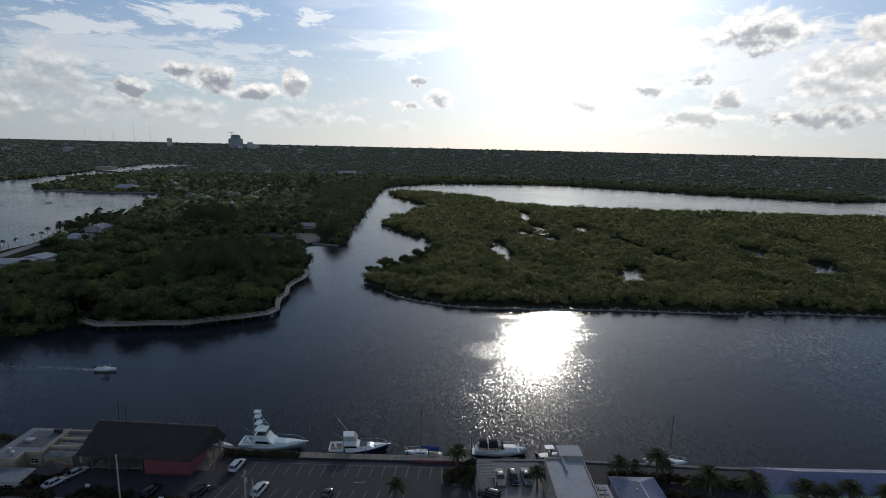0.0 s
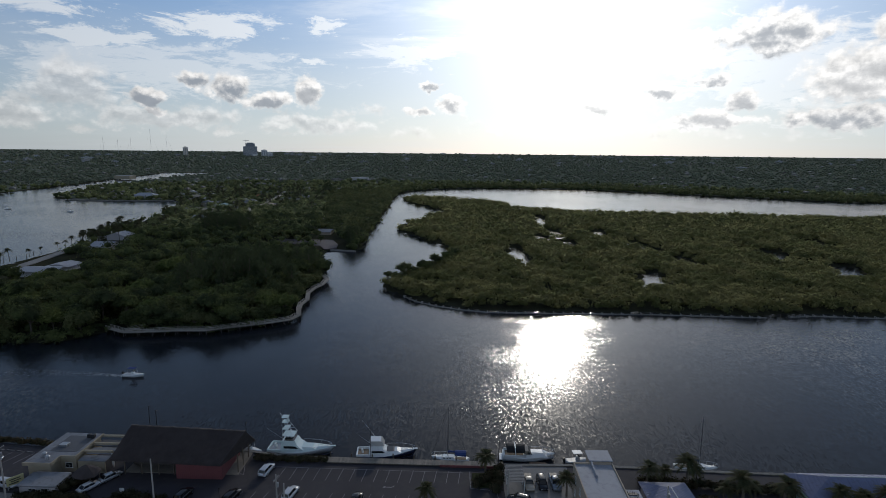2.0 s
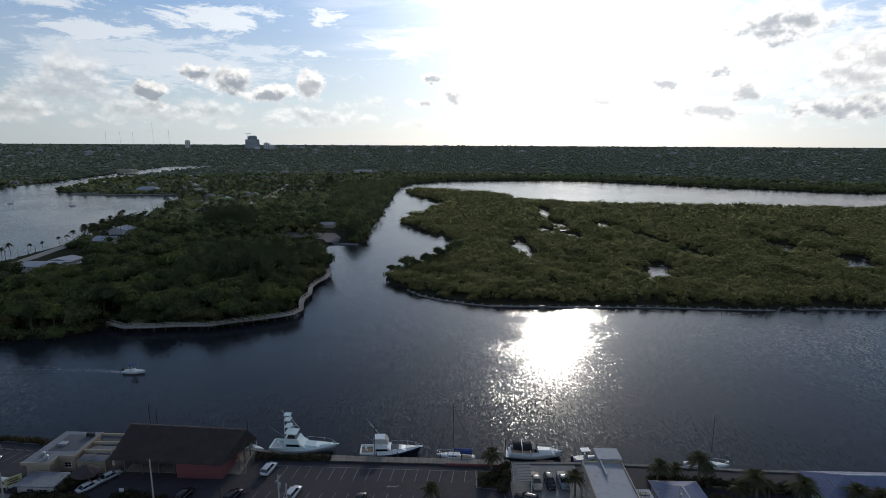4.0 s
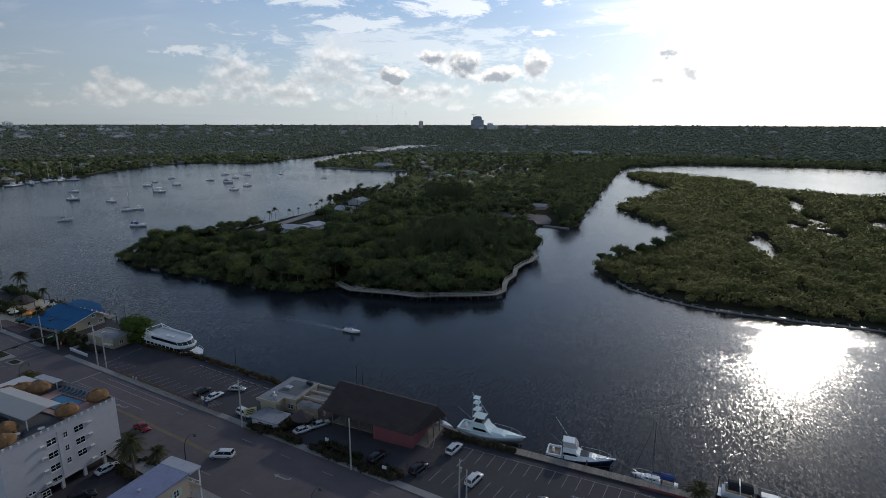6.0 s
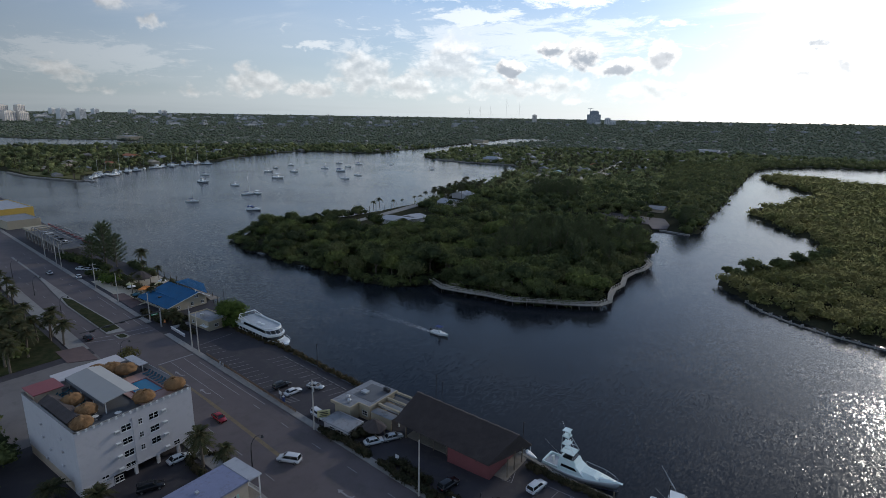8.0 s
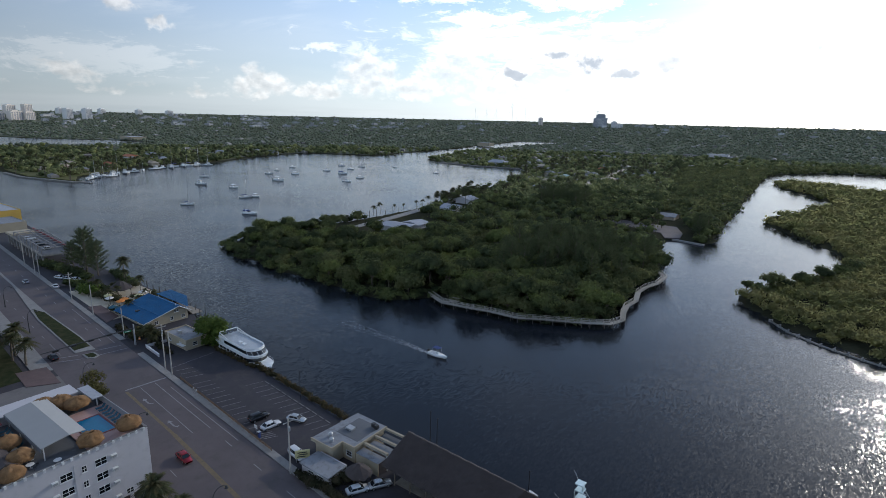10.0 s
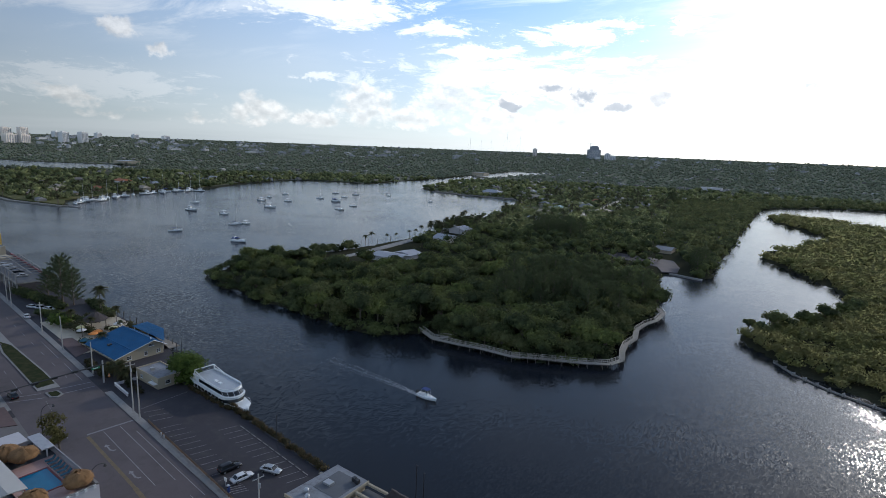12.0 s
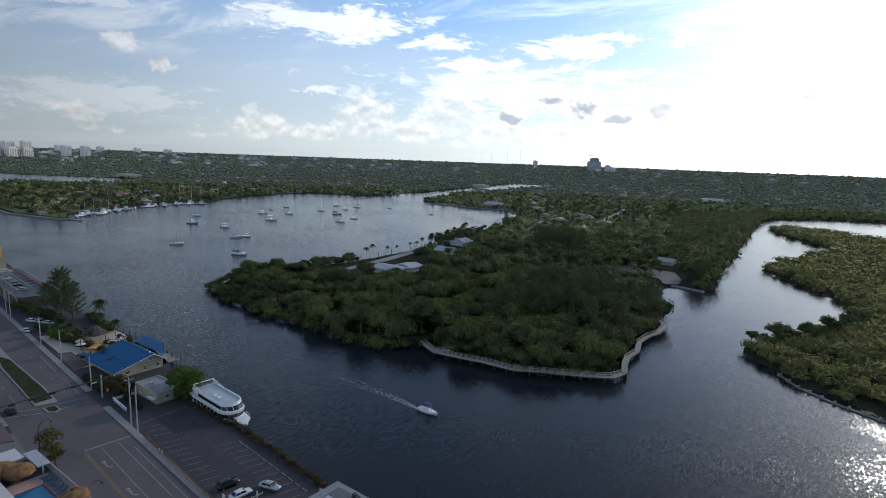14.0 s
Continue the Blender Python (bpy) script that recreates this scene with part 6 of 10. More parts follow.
def sailboat(at, L, label, canvas=None, mast=1.25, coat=None, group=""):
    coat = coat or GELCOAT
    B, f = L * 0.3, L * 0.1
    t = thing("sailboat", label, "sailing boat", at, group)
    part("hull", hull_mesh(L, B, f, 0.7, 0.12, 0.5, 0.3, 0.6), coat, t, smooth=True)
    part("cabin_trunk", block(-L * 0.1, L * 0.26, B * 0.3, -L * 0.09, L * 0.2, B * 0.24, f * 1.02, f + 0.55), coat, t)
    for s in (-1, 1):
        for x in (-0.02, 0.06, 0.14):
            part("porthole", boxes((L * x, L * x + 0.45, s * B * 0.285 - 0.03, s * B * 0.285 + 0.03, f + 0.18, f + 0.38)), GLASS, t, "dark cabin porthole")
    part("cockpit", boxes((-L * 0.42, -L * 0.12, -B * 0.2, B * 0.2, f - 0.2, f + 0.04)), TEAK, t)
    bm = bmesh.new()
    tube(bm, (L * 0.08, 0, f), (L * 0.08, 0, f + L * mast), 0.09, 0.06, 6)
    part("mast", bm, ALUMINIUM, t, "bare metal mast")
    bm = bmesh.new()
    tube(bm, (L * 0.08, 0, f + 1.5), (-L * 0.34, 0, f + 1.4), 0.06, 0.06, 6)
    part("boom", bm, ALUMINIUM, t)
    part("sail_cover", loft(bmesh.new(), [[(x, 0.17 * math.cos(a) * k, f + 1.62 + 0.2 * math.sin(a) * k) for a in (2 * math.pi * i / 6 for i in range(6))] for x, k in ((-L * 0.33, 0.4), (-L * 0.2, 0.8), (L * 0.06, 1.3))]), canvas or CANVAS_BLUE, t, "furled sail under a blue cover")
    bm = bmesh.new()
    for a in ((L * 0.5, 0, f * 1.3), (-L * 0.49, 0, f), (L * 0.05, B * 0.47, f), (L * 0.05, -B * 0.47, f)):
        tube(bm, a, (L * 0.08, 0, f + L * mast * 0.98), 0.02, 0.02, 4)
    part("rigging", bm, DARK_METAL, t, "thin wire rigging")
    if canvas:
        bm = bmesh.new()
        loft(bm, [[(x, B * 0.42 * math.cos(math.pi * i / 6), f + 1.15 + 0.75 * math.sin(math.pi * i / 6)) for i in range(7)] for x in (-L * 0.42, -L * 0.12)])
        part("bimini", bm, canvas, t, "blue canvas bimini")
    bow_rail(t, L, B, f * 1.05, 0.1)
    return t


def small_boat(at, L, label, group="", canopy=None, coat=None):
    B, f = L * 0.34, L * 0.11
    coat = coat or GELCOAT
    t = thing("small_motor_boat", label, "motor boat", at, group)
    part("hull", hull_mesh(L, B, f, 0.4, 0.14, 0.42, 0.35), coat, t, smooth=True)
    part("cockpit", boxes((-L * 0.4, L * 0.22, -B * 0.36, B * 0.36, f - 0.1, f + 0.03)), GELCOAT_GREY, t, "grey cockpit floor")
    part("console", block(-L * 0.08, L * 0.06, 0.45, -L * 0.06, L * 0.02, 0.4, f, f + 1.0), coat, t)
    part("windscreen", block(L * 0.0, L * 0.05, 0.44, -L * 0.02, L * 0.02, 0.4, f + 0.9, f + 1.4), GLASS, t)
    part("outboard", block(-L * 0.56, -L * 0.5, 0.3, -L * 0.57, -L * 0.5, 0.25, f * 0.4, f + 0.75), DARK_METAL, t, "black outboard engine")
    if canopy:
        bm = boxes((-L * 0.22, L * 0.12, -B * 0.38, B * 0.38, f + 2.0, f + 2.1), bevel=0.04)
        part("canopy", bm, canopy, t)
        bm = bmesh.new()
        for x in (-L * 0.2, L * 0.1):
            for s in (-1, 1):
                tube(bm, (x, s * B * 0.36, f), (x, s * B * 0.35, f + 2.02), 0.03, 0.03, 5)
        part("canopy_frame", bm, ALUMINIUM, t)
    return t


def cruise_yacht(at, L=29.0):
    """A long white excursion yacht with three decks and a rounded front."""
    B, f = 7.2, 2.0
    t = thing("excursion_yacht", "long white excursion yacht with dark window bands", "yacht", at)

    def rounded(x0, x1, w, z, cut):
        pts = [(x0, -w), (x0, w)]
        n = 8
        for i in range(n + 1):
            a = math.pi / 2 - math.pi * i / n
            pts.append((x1 - cut + cut * math.cos(a), w * math.sin(a)))
        return [(x, y, z) for x, y in pts]

    def wrapped(x0, x1, w, z, cut, inset=0.0):
        """A band round the house, open at the stern, as a ring."""
        return [(x0, -w - inset, z)] + rounded(x0, x1 + inset, w + inset, z, cut)[2:][::-1] + [(x0, w + inset, z)]

    part("hull", hull_mesh(L, B, f, 1.0, 0.06, 0.74, 0.12, 0.96), GELCOAT, t, smooth=True)
    part("boot_stripe", hull_mesh(L * 0.995, B * 0.98, 0.35, 1.0, 0.03, 0.74, 0.1, 0.96), HULL_NAVY, t, "dark waterline stripe", True)
    part("foredeck", loft(bmesh.new(), [rounded(8.0, 14.0, 3.2, f + 0.02, 5.2), rounded(8.0, 14.2, 3.3, f + 0.24, 5.4)]), GELCOAT, t, "broad rounded foredeck")
    part("main_deckhouse", loft(bmesh.new(), [rounded(-13.6, 9.6, 3.35, f - 0.1, 3.0), rounded(-13.6, 9.0, 3.35, f + 2.3, 3.0)]), GELCOAT, t)
    for i in range(9):
        x = -12.6 + 2.15 * i
        for side in (-1, 1):
            part("main_window", boxes((x, x + 1.7, side * 3.36 - 0.03, side * 3.36 + 0.03, f + 0.7, f + 1.75), bevel=0.02), GLASS, t, "dark main deck window")
    part("front_window_band", loft(bmesh.new(), [rounded(6.9, 9.52, 3.38, f + 0.7, 3.0), rounded(6.9, 9.22, 3.38, f + 1.9, 3.0)]), GLASS, t, "dark wrap-round saloon windows")
    part("upper_deck", loft(bmesh.new(), [rounded(-14.0, 9.9, 3.5, f + 2.3, 3.4), rounded(-14.0, 10.2, 3.6, f + 3.3, 3.5)]), GELCOAT, t, "white deep upper deck bulwark")
    part("upper_house", loft(bmesh.new(), [rounded(-9.5, 9.6, 3.3, f + 3.3, 3.4), rounded(-9.5, 8.2, 3.2, f + 5.0, 3.3)]), GELCOAT, t)
    part("upper_window_band", loft(bmesh.new(), [rounded(-7.6, 9.55, 3.33, f + 3.5, 3.4), rounded(-7.6, 8.45, 3.24, f + 4.75, 3.3)]), GLASS, t, "dark raked wheelhouse windows")
    for i in range(6):
        a = math.pi / 2 - math.pi * (i + 0.5) / 6
        bm = bmesh.new()
        tube(bm, (6.15 + 3.44 * math.cos(a), 3.36 * math.sin(a), f + 3.45), (5.12 + 3.36 * math.cos(a), 3.27 * math.sin(a), f + 4.8), 0.07, 0.07, 4)
        part("window_post", bm, GELCOAT, t)
    part("top_deck", loft(bmesh.new(), [rounded(-11.0, 8.6, 3.45, f + 5.0, 3.5), rounded(-11.0, 8.4, 3.5, f + 5.25, 3.5)]), GELCOAT, t)
    rim_in, rim_out = wrapped(-10.8, 8.1, 3.3, 0, 3.3), wrapped(-10.8, 8.25, 3.45, 0, 3.4)
    bm = bmesh.new()
    lo, hi = f + 5.25, f + 5.95
    for a, b, c, d in zip(rim_in, rim_in[1:], rim_out[1:], rim_out):
        for p, q in ((a, b), (d, c)):
            bm.faces.new([bm.verts.new((*v[:2], z)) for v, z in ((p, lo), (q, lo), (q, hi), (p, hi))])
        bm.faces.new([bm.verts.new((*v[:2], hi)) for v in (a, b, c, d)])
    part("top_bulwark", bm, GELCOAT, t, "white bulwark round the sun deck")
    part("sun_deck", loft(bmesh.new(), [rounded(-10.6, 7.9, 3.25, f + 5.255, 3.2), rounded(-10.6, 7.9, 3.25, f + 5.29, 3.2)]), GELCOAT_GREY, t, "pale grey sun deck")
    bm = bmesh.new()
    for s in (-1, 1):
        tube(bm, (-10, s * 3.2, f + 5.3), (-10.6, s * 3.2, f + 7.3), 0.16, 0.14, 6)
    tube(bm, (-10.6, -3.2, f + 7.3), (-10.6, 3.2, f + 7.3), 0.18, 0.18, 6)
    for s in (-1, 1):
        tube(bm, (-10.6, s * 3.2, f + 7.3), (-4.5, s * 3.36, f + 6.0), 0.16, 0.1, 6)
    part("radar_arch", bm, GELCOAT, t)
    pts = [(-14, -3.4, 0), (-14, 3.4, 0), (-7.6, 3.4, 0)]
    bm = bmesh.new()
    for z in (3.5, 4.0):
        for a, b in zip([(-7.6, -3.4), (-14, -3.4), (-14, 3.4)], [(-14, -3.4), (-14, 3.4), (-7.6, 3.4)]):
            tube(bm, (*a, f + z), (*b, f + z), 0.035, 0.035, 5)
    for x in (-14, -12.4, -10.8, -9.2, -7.6):
        for s in (-1, 1):
            tube(bm, (x, s * 3.4, f + 3.0), (x, s * 3.4, f + 4.0), 0.035, 0.035, 5)
    part("stern_rail", bm, ALUMINIUM, t)
    bm = bmesh.new()
    rim = rounded(8.6, 14.3, 3.3, f + 1.2, 5.4)[2:]
    for a, b in zip(rim, rim[1:]):
        tube(bm, a, b, 0.05, 0.05, 5)
    for a in rim[::2]:
        tube(bm, (a[0], a[1], f + 0.3), a, 0.04, 0.04, 5)
    part("bow_rail", bm, ALUMINIUM, t)
    for x in (-2.0, 0.5):
        part("deck_locker", boxes((x, x + 1.4, -1.4, -0.5, f + 5.3, f + 5.75), bevel=0.06), GELCOAT, t)
    return t


cruise_yacht(pose(-147.6, 120.9, 0, 0, 0, -4)).scale = (0.89, 0.9, 0.69)
sportfisher(pose(-37.9, 115.2, 0, 0, 0, -2), 15.4, True, GELCOAT_MINT, "pale mint sport fishing boat with a tall tuna tower")
sportfisher(pose(-17.2, 114.4, 0, 0, 0, 4), 13.8, False, GELCOAT, "white sport fishing boat with an enclosed flybridge")
sailboat(pose(-1.6, 113.0, 0, 0, 0, 176), 8.8, "small white sailboat with blue canvas at the dock", CANVAS_BLUE, 1.5)
express_cruiser(pose(16.9, 114.9, 0, 0, 0, -2), 12.2, "white express cruiser with a black canopy", CANVAS_BLACK)
small_boat(pose(28.6, 113.6, 0, 0, 0, 8), 6.4, "dark and white open boat moored by the seawall", "", GELCOAT, GELCOAT_GREY)
sailboat(pose(55.2, 111.4, 0, 0, 0, -4), 9.6, "white sailboat moored behind palms", None, 1.3)
dinghy = thing("covered_dinghy", "small dinghy under a rust-brown tarpaulin by the seawall", "dinghy", pose(19.2, 111.4, 0, 0, 0, -2))
part("hull", hull_mesh(5.2, 1.9, 0.6, 0.3, 0.12, 0.42, 0.3), HULL_NAVY, dinghy, smooth=True)
part("tarpaulin", block(-2.4, 1.9, 0.86, -2.0, 1.2, 0.35, 0.58, 1.05), RUSTY, dinghy, "rust-brown tarpaulin")
small_boat(pose(-50.2, 115.2, 0, 0, 0, -16), 6.2, "white open boat moored beside the thatched restaurant", "", TRIM)
small_boat(pose(-104.0, 157.8, 0, 0, 0, -2), 6.8, "white and blue motor boat under way with a thin wake", "", CANVAS_BLUE)
FOAM = surface("white_wake_foam", (0.34, 0.37, 0.40), 0.6, vary=0.5, scale=0.8, fine=2.5)


def wake(x, y, turn, length):
    """Foam flecks in a thin band that spreads and thins out behind a boat."""
    rng = np.random.default_rng(11)
    bm = bmesh.new()
    for i in range(620):
        u = rng.uniform(0.0, 1.0) ** 1.5
        side = rng.choice((-1, 0, 1), p=(0.22, 0.5, 0.28))
        px, py = -u * length - 0.3, side * (0.5 + u * length * 0.05) + 0.6 * math.sin(u * 4.0) + rng.normal(0, 0.12 + 0.4 * u)
        l, w = rng.uniform(0.15, 0.5), rng.uniform(0.03, 0.09) * (1.15 - 0.7 * u)
        tilt = rng.normal(0, 0.2) * l
        bm.faces.new([bm.verts.new(p) for p in ((px - l, py - tilt, 0.03), (px, py - w, 0.03), (px + l, py + tilt, 0.035), (px, py + w, 0.03))])
    bmesh.ops.recalc_face_normals(bm, faces=bm.faces[:])
    ob = part("wake_foam", bm, FOAM)
    ob.matrix_world = pose(x, y, 0, 0, 0, turn)
    return tagged(ob, "thin white wake of a small motor boat", "wake", kind="stuff")


wake(-107.2, 157.9, -2, 40)

# boats at anchor in the bay, and rafted at the far marina
ANCHORED = [(-421, 257, 10, "s", 60), (-352, 265, 12, "c", 20), (-423, 310, 11, "s", 70), (-420, 318, 8, "m", 10), (-484, 339, 10, "m", 15), (-528, 332, 13, "y", 15), (-587, 370, 11, "s", 25), (-505, 407, 14, "m", 15), (-566, 440, 11, "m", 200), (-543, 461, 10, "m", 20), (-595, 474, 7, "m", 15), (-613, 513, 8, "m", 60), (-549, 516, 11, "s", 20), (-589, 581, 10, "m", 70), (-510, 507, 13, "c", 10), (-543, 553, 9, "m", 15), (-448, 453, 11, "s", 15), (-461, 487, 9, "m", 25), (-559, 590, 11, "s", 15), (-524, 619, 6, "m", 200), (-437, 601, 6, "m", 20)]
makers = {"s": sailboat(pose(*ANCHORED[0][:2], 0, 0, 0, ANCHORED[0][4]), 10.0, "white sailboat with bare mast at anchor in the bay", None, 1.3, group="boats at anchor in the bay"),
          "m": small_boat(pose(*ANCHORED[3][:2], 0, 0, 0, 10), 9.0, "motor boat with canopy at anchor in the bay", "boats at anchor in the bay", GELCOAT),
          "c": express_cruiser(pose(*ANCHORED[1][:2], 0, 0, 0, 20), 11.5, "white cruiser with dark canvas at anchor in the bay", CANVAS_BLUE),
          "y": sportfisher(pose(*ANCHORED[5][:2], 0, 0, 0, 15), 13.0, False, GELCOAT, "white motor yacht at anchor in the bay")}
for i, (x, y, L, kind, turn) in enumerate(ANCHORED):
    if i not in (0, 1, 3, 5):
        k = L / {"s": 10.0, "m": 9.0, "c": 11.5, "y": 13.0}[kind]
        c = copy_thing(makers[kind], pose(x, y, 0, 0, 0, turn))
        c.scale = (k, k, k)
for o in makers["y"].children:
    if o.name.startswith(("rub_rail", "boot_stripe")):
        o.data.materials[0] = GELCOAT_GREY
MARINA = [(-643, 277, 20, "y", 25), (-655, 290, 18, "y", 30), (-649, 284, 16, "s", 28), (-660, 298, 16, "s", 28), (-652, 301, 21, "y", 20), (-664, 310, 19, "y", 25), (-672, 317, 17, "s", 20), (-674, 326, 20, "y", 22), (-684, 338, 21, "y", 15), (-680, 332, 14, "s", 20),
          (-695, 356, 15, "s", 20), (-700, 372, 20, "y", 15), (-706, 384, 18, "y", 18), (-702, 395, 22, "y", 15), (-716, 404, 16, "s", 20), (-712, 416, 19, "y", 15), (-716, 424, 17, "s", 20), (-710, 432, 22, "y", 14), (-718, 440, 18, "s", 20), (-706, 445, 21, "y", 12), (-722, 456, 16, "s", 20), (-668, 290, 12, "m", 30), (-636, 272, 11, "m", 20)]
for x, y, L, kind, turn in MARINA:
    k = L / {"s": 10.0, "m": 9.0, "y": 13.0}[kind]
    k *= 0.72 + 0.2 * math.sin(x * 1.7) ** 2
    c = copy_thing(makers[kind], pose(x, y, 0, 0, 0, turn - 75 + 45 * math.sin(x * 0.9 + y)))
    c.scale = (k, k, k * (1.15 if kind == "s" else 0.85))
    tagged(c, "white %s berthed at the far marina" % ("sailboat with bare mast" if kind == "s" else "motor yacht"), group="boats at the far marina")

# ---- buildings ----
def wall_window(t, at, w, h, panes=2, sill=True):
    """A window set into a wall, facing local -y: frame, dark panes, sill. at: its middle."""
    ring = lambda a, b, y: [(-a, y, -b), (a, y, -b), (a, y, b), (-a, y, b)]
    bm = bmesh.new()
    loops = [[bm.verts.new(p) for p in r] for r in (ring(w / 2, h / 2, -0.05), ring(w / 2 - 0.07, h / 2 - 0.07, -0.05), ring(w / 2 - 0.07, h / 2 - 0.07, 0.12), ring(w / 2, h / 2, 0.12))]
    for a, b in zip(loops, loops[1:] + loops[:1]):
        for i in range(4):
            bm.faces.new((a[i], a[(i + 1) % 4], b[(i + 1) % 4], b[i]))
    bmesh.ops.recalc_face_normals(bm, faces=bm.faces[:])
    frame_ob = part("window", bm, TRIM, t)
    part("mullion", boxes((-0.035, 0.035, -0.04, 0.1, -h / 2 + 0.07, h / 2 - 0.07)), TRIM, frame_ob)
    part("glazing_bar", boxes((-w / 2 + 0.07, w / 2 - 0.07, -0.045, 0.09, -0.03, 0.03)), TRIM, frame_ob)
    frame_ob.matrix_basis = at
    for i in range(panes):
        x0 = -w / 2 + 0.07 + i * (w - 0.14) / panes
        p = part("pane", boxes((x0 + 0.02, x0 + (w - 0.14) / panes - 0.02, -0.012, 0.02, -h / 2 + 0.08, h / 2 - 0.08)), GLASS, frame_ob, "dark window pane")
    if sill:
        part("sill", boxes((-w / 2 - 0.08, w / 2 + 0.08, -0.14, 0.02, -h / 2 - 0.1, -h / 2)), TRIM, frame_ob)
    return frame_ob


def parapet_walls(t, x0, x1, y0, y1, z0, z1, th, material, name="parapet"):
    for n, b in enumerate(((x0, x1, y0, y0 + th), (x0, x1, y1 - th, y1), (x0, x0 + th, y0 + th, y1 - th), (x1 - th, x1, y0 + th, y1 - th))):
        part(name, boxes((*b, z0, z1)), material, t)


def thatch_shape(rings, rng, ragged=0.25):
    """A thatched cap: rings from the eave up, roughened, with a ragged fringe."""
    out = []
    for k, ring in enumerate(rings):
        out.append([(x + rng.normal(0, ragged * 0.3), y + rng.normal(0, ragged * 0.3), z + (rng.normal(0, ragged * 0.45) if k < len(rings) - 1 else 0)) for x, y, z in ring])
    return loft(bmesh.new(), out)


def thatch_umbrella(at, r, h, label, posts=1, group="thatched shades on the hotel roof"):
    rng = np.random.default_rng(int(abs(at.translation.x * 13)))
    t = thing("thatched_umbrella", label, "umbrella", at, group)
    bm = bmesh.new()
    tube(bm, (0, 0, 0), (0, 0, h + 0.6), 0.08, 0.07, 6)
    part("pole", bm, BARK, t)
    n = 18
    rings = []
    for k, z in ((0.96, h - 0.45), (1.03, h - 0.05), (0.95, h + 0.4), (0.74, h + 0.85), (0.42, h + 1.16), (0.05, h + 1.3)):
        rings.append([(r * k * math.cos(a) * 1.0, r * k * math.sin(a), z) for a in (2 * math.pi * i / n for i in range(n))])
    part("thatch", thatch_shape(rings, rng, 0.28), THATCH_NEW, t, "shaggy straw-coloured thatch", True)
    bm = bmesh.new()
    for i in range(560):
        a, u = rng.uniform(0, 2 * math.pi), rng.uniform(0.1, 1.02)
        p = Vector((r * u * math.cos(a), r * u * math.sin(a), h + 1.32 * math.sqrt(max(0.0, 1 - (u * 0.97) ** 2)) - 0.12 + rng.uniform(-0.05, 0.1)))
        d = Vector((math.cos(a) + rng.normal(0, 0.35), math.sin(a) + rng.normal(0, 0.35), rng.uniform(-1.6, -0.2))) * rng.uniform(0.2, 0.5)
        s = Vector((-math.sin(a), math.cos(a), 0)) * 0.07
        bm.faces.new([bm.verts.new(q) for q in (p - s, p + s, p + d)])
    part("straw", bm, THATCH_NEW, t)
    return t


def lounge_chair(at, group="loungers by the roof pool"):
    t = thing("sun_lounger", "teal sun lounger beside the roof pool", "lounger", at, group)
    part("mattress", boxes((0, 1.3, -0.3, 0.3, 0.3, 0.4), bevel=0.04), TEAL, t)
    part("backrest", loft(bmesh.new(), [[(0, -0.3, 0.34), (0.06, -0.3, 0.4), (0.06, 0.3, 0.4), (0, 0.3, 0.34)], [(-0.45, -0.3, 0.85), (-0.4, -0.3, 0.92), (-0.4, 0.3, 0.92), (-0.45, 0.3, 0.85)]]), TEAL, t)
    for x in (0.1, 1.2):
        for y in (-0.26, 0.26):
            part("leg", boxes((x - 0.03, x + 0.03, y - 0.03, y + 0.03, 0, 0.3)), TRIM, t)
    return t


def round_table(at, group="tables on the hotel roof"):
    t = thing("round_table", "round white table on the roof terrace", "table", at, group)
    bm = bmesh.new()
    tube(bm, (0, 0, 0.7), (0, 0, 0.76), 0.6, 0.6, 16)
    part("tabletop", bm, TRIM, t)
    bm = bmesh.new()
    tube(bm, (0, 0, 0.0), (0, 0, 0.7), 0.05, 0.05, 6)
    part("pedestal", bm, GREY_METAL, t)
    bm = bmesh.new()
    tube(bm, (0, 0, 0.0), (0, 0, 0.04), 0.3, 0.25, 12)
    part("foot", bm, GREY_METAL, t)
    return t


def bar_stool(at, group="stools on the hotel roof"):
    t = thing("bar_stool", "dark stool beside a terrace table", "stool", at, group)
    bm = bmesh.new()
    tube(bm, (0, 0, 0.42), (0, 0, 0.5), 0.22, 0.22, 10)
    part("seat", bm, DARK_METAL, t)
    for a in (45, 135, 225, 315):
        bm = bmesh.new()
        x, y = 0.17 * math.cos(radians(a)), 0.17 * math.sin(radians(a))
        tube(bm, (x * 1.3, y * 1.3, 0), (x, y, 0.43), 0.02, 0.02, 4)
        part("leg", bm, DARK_METAL, t)
    return t


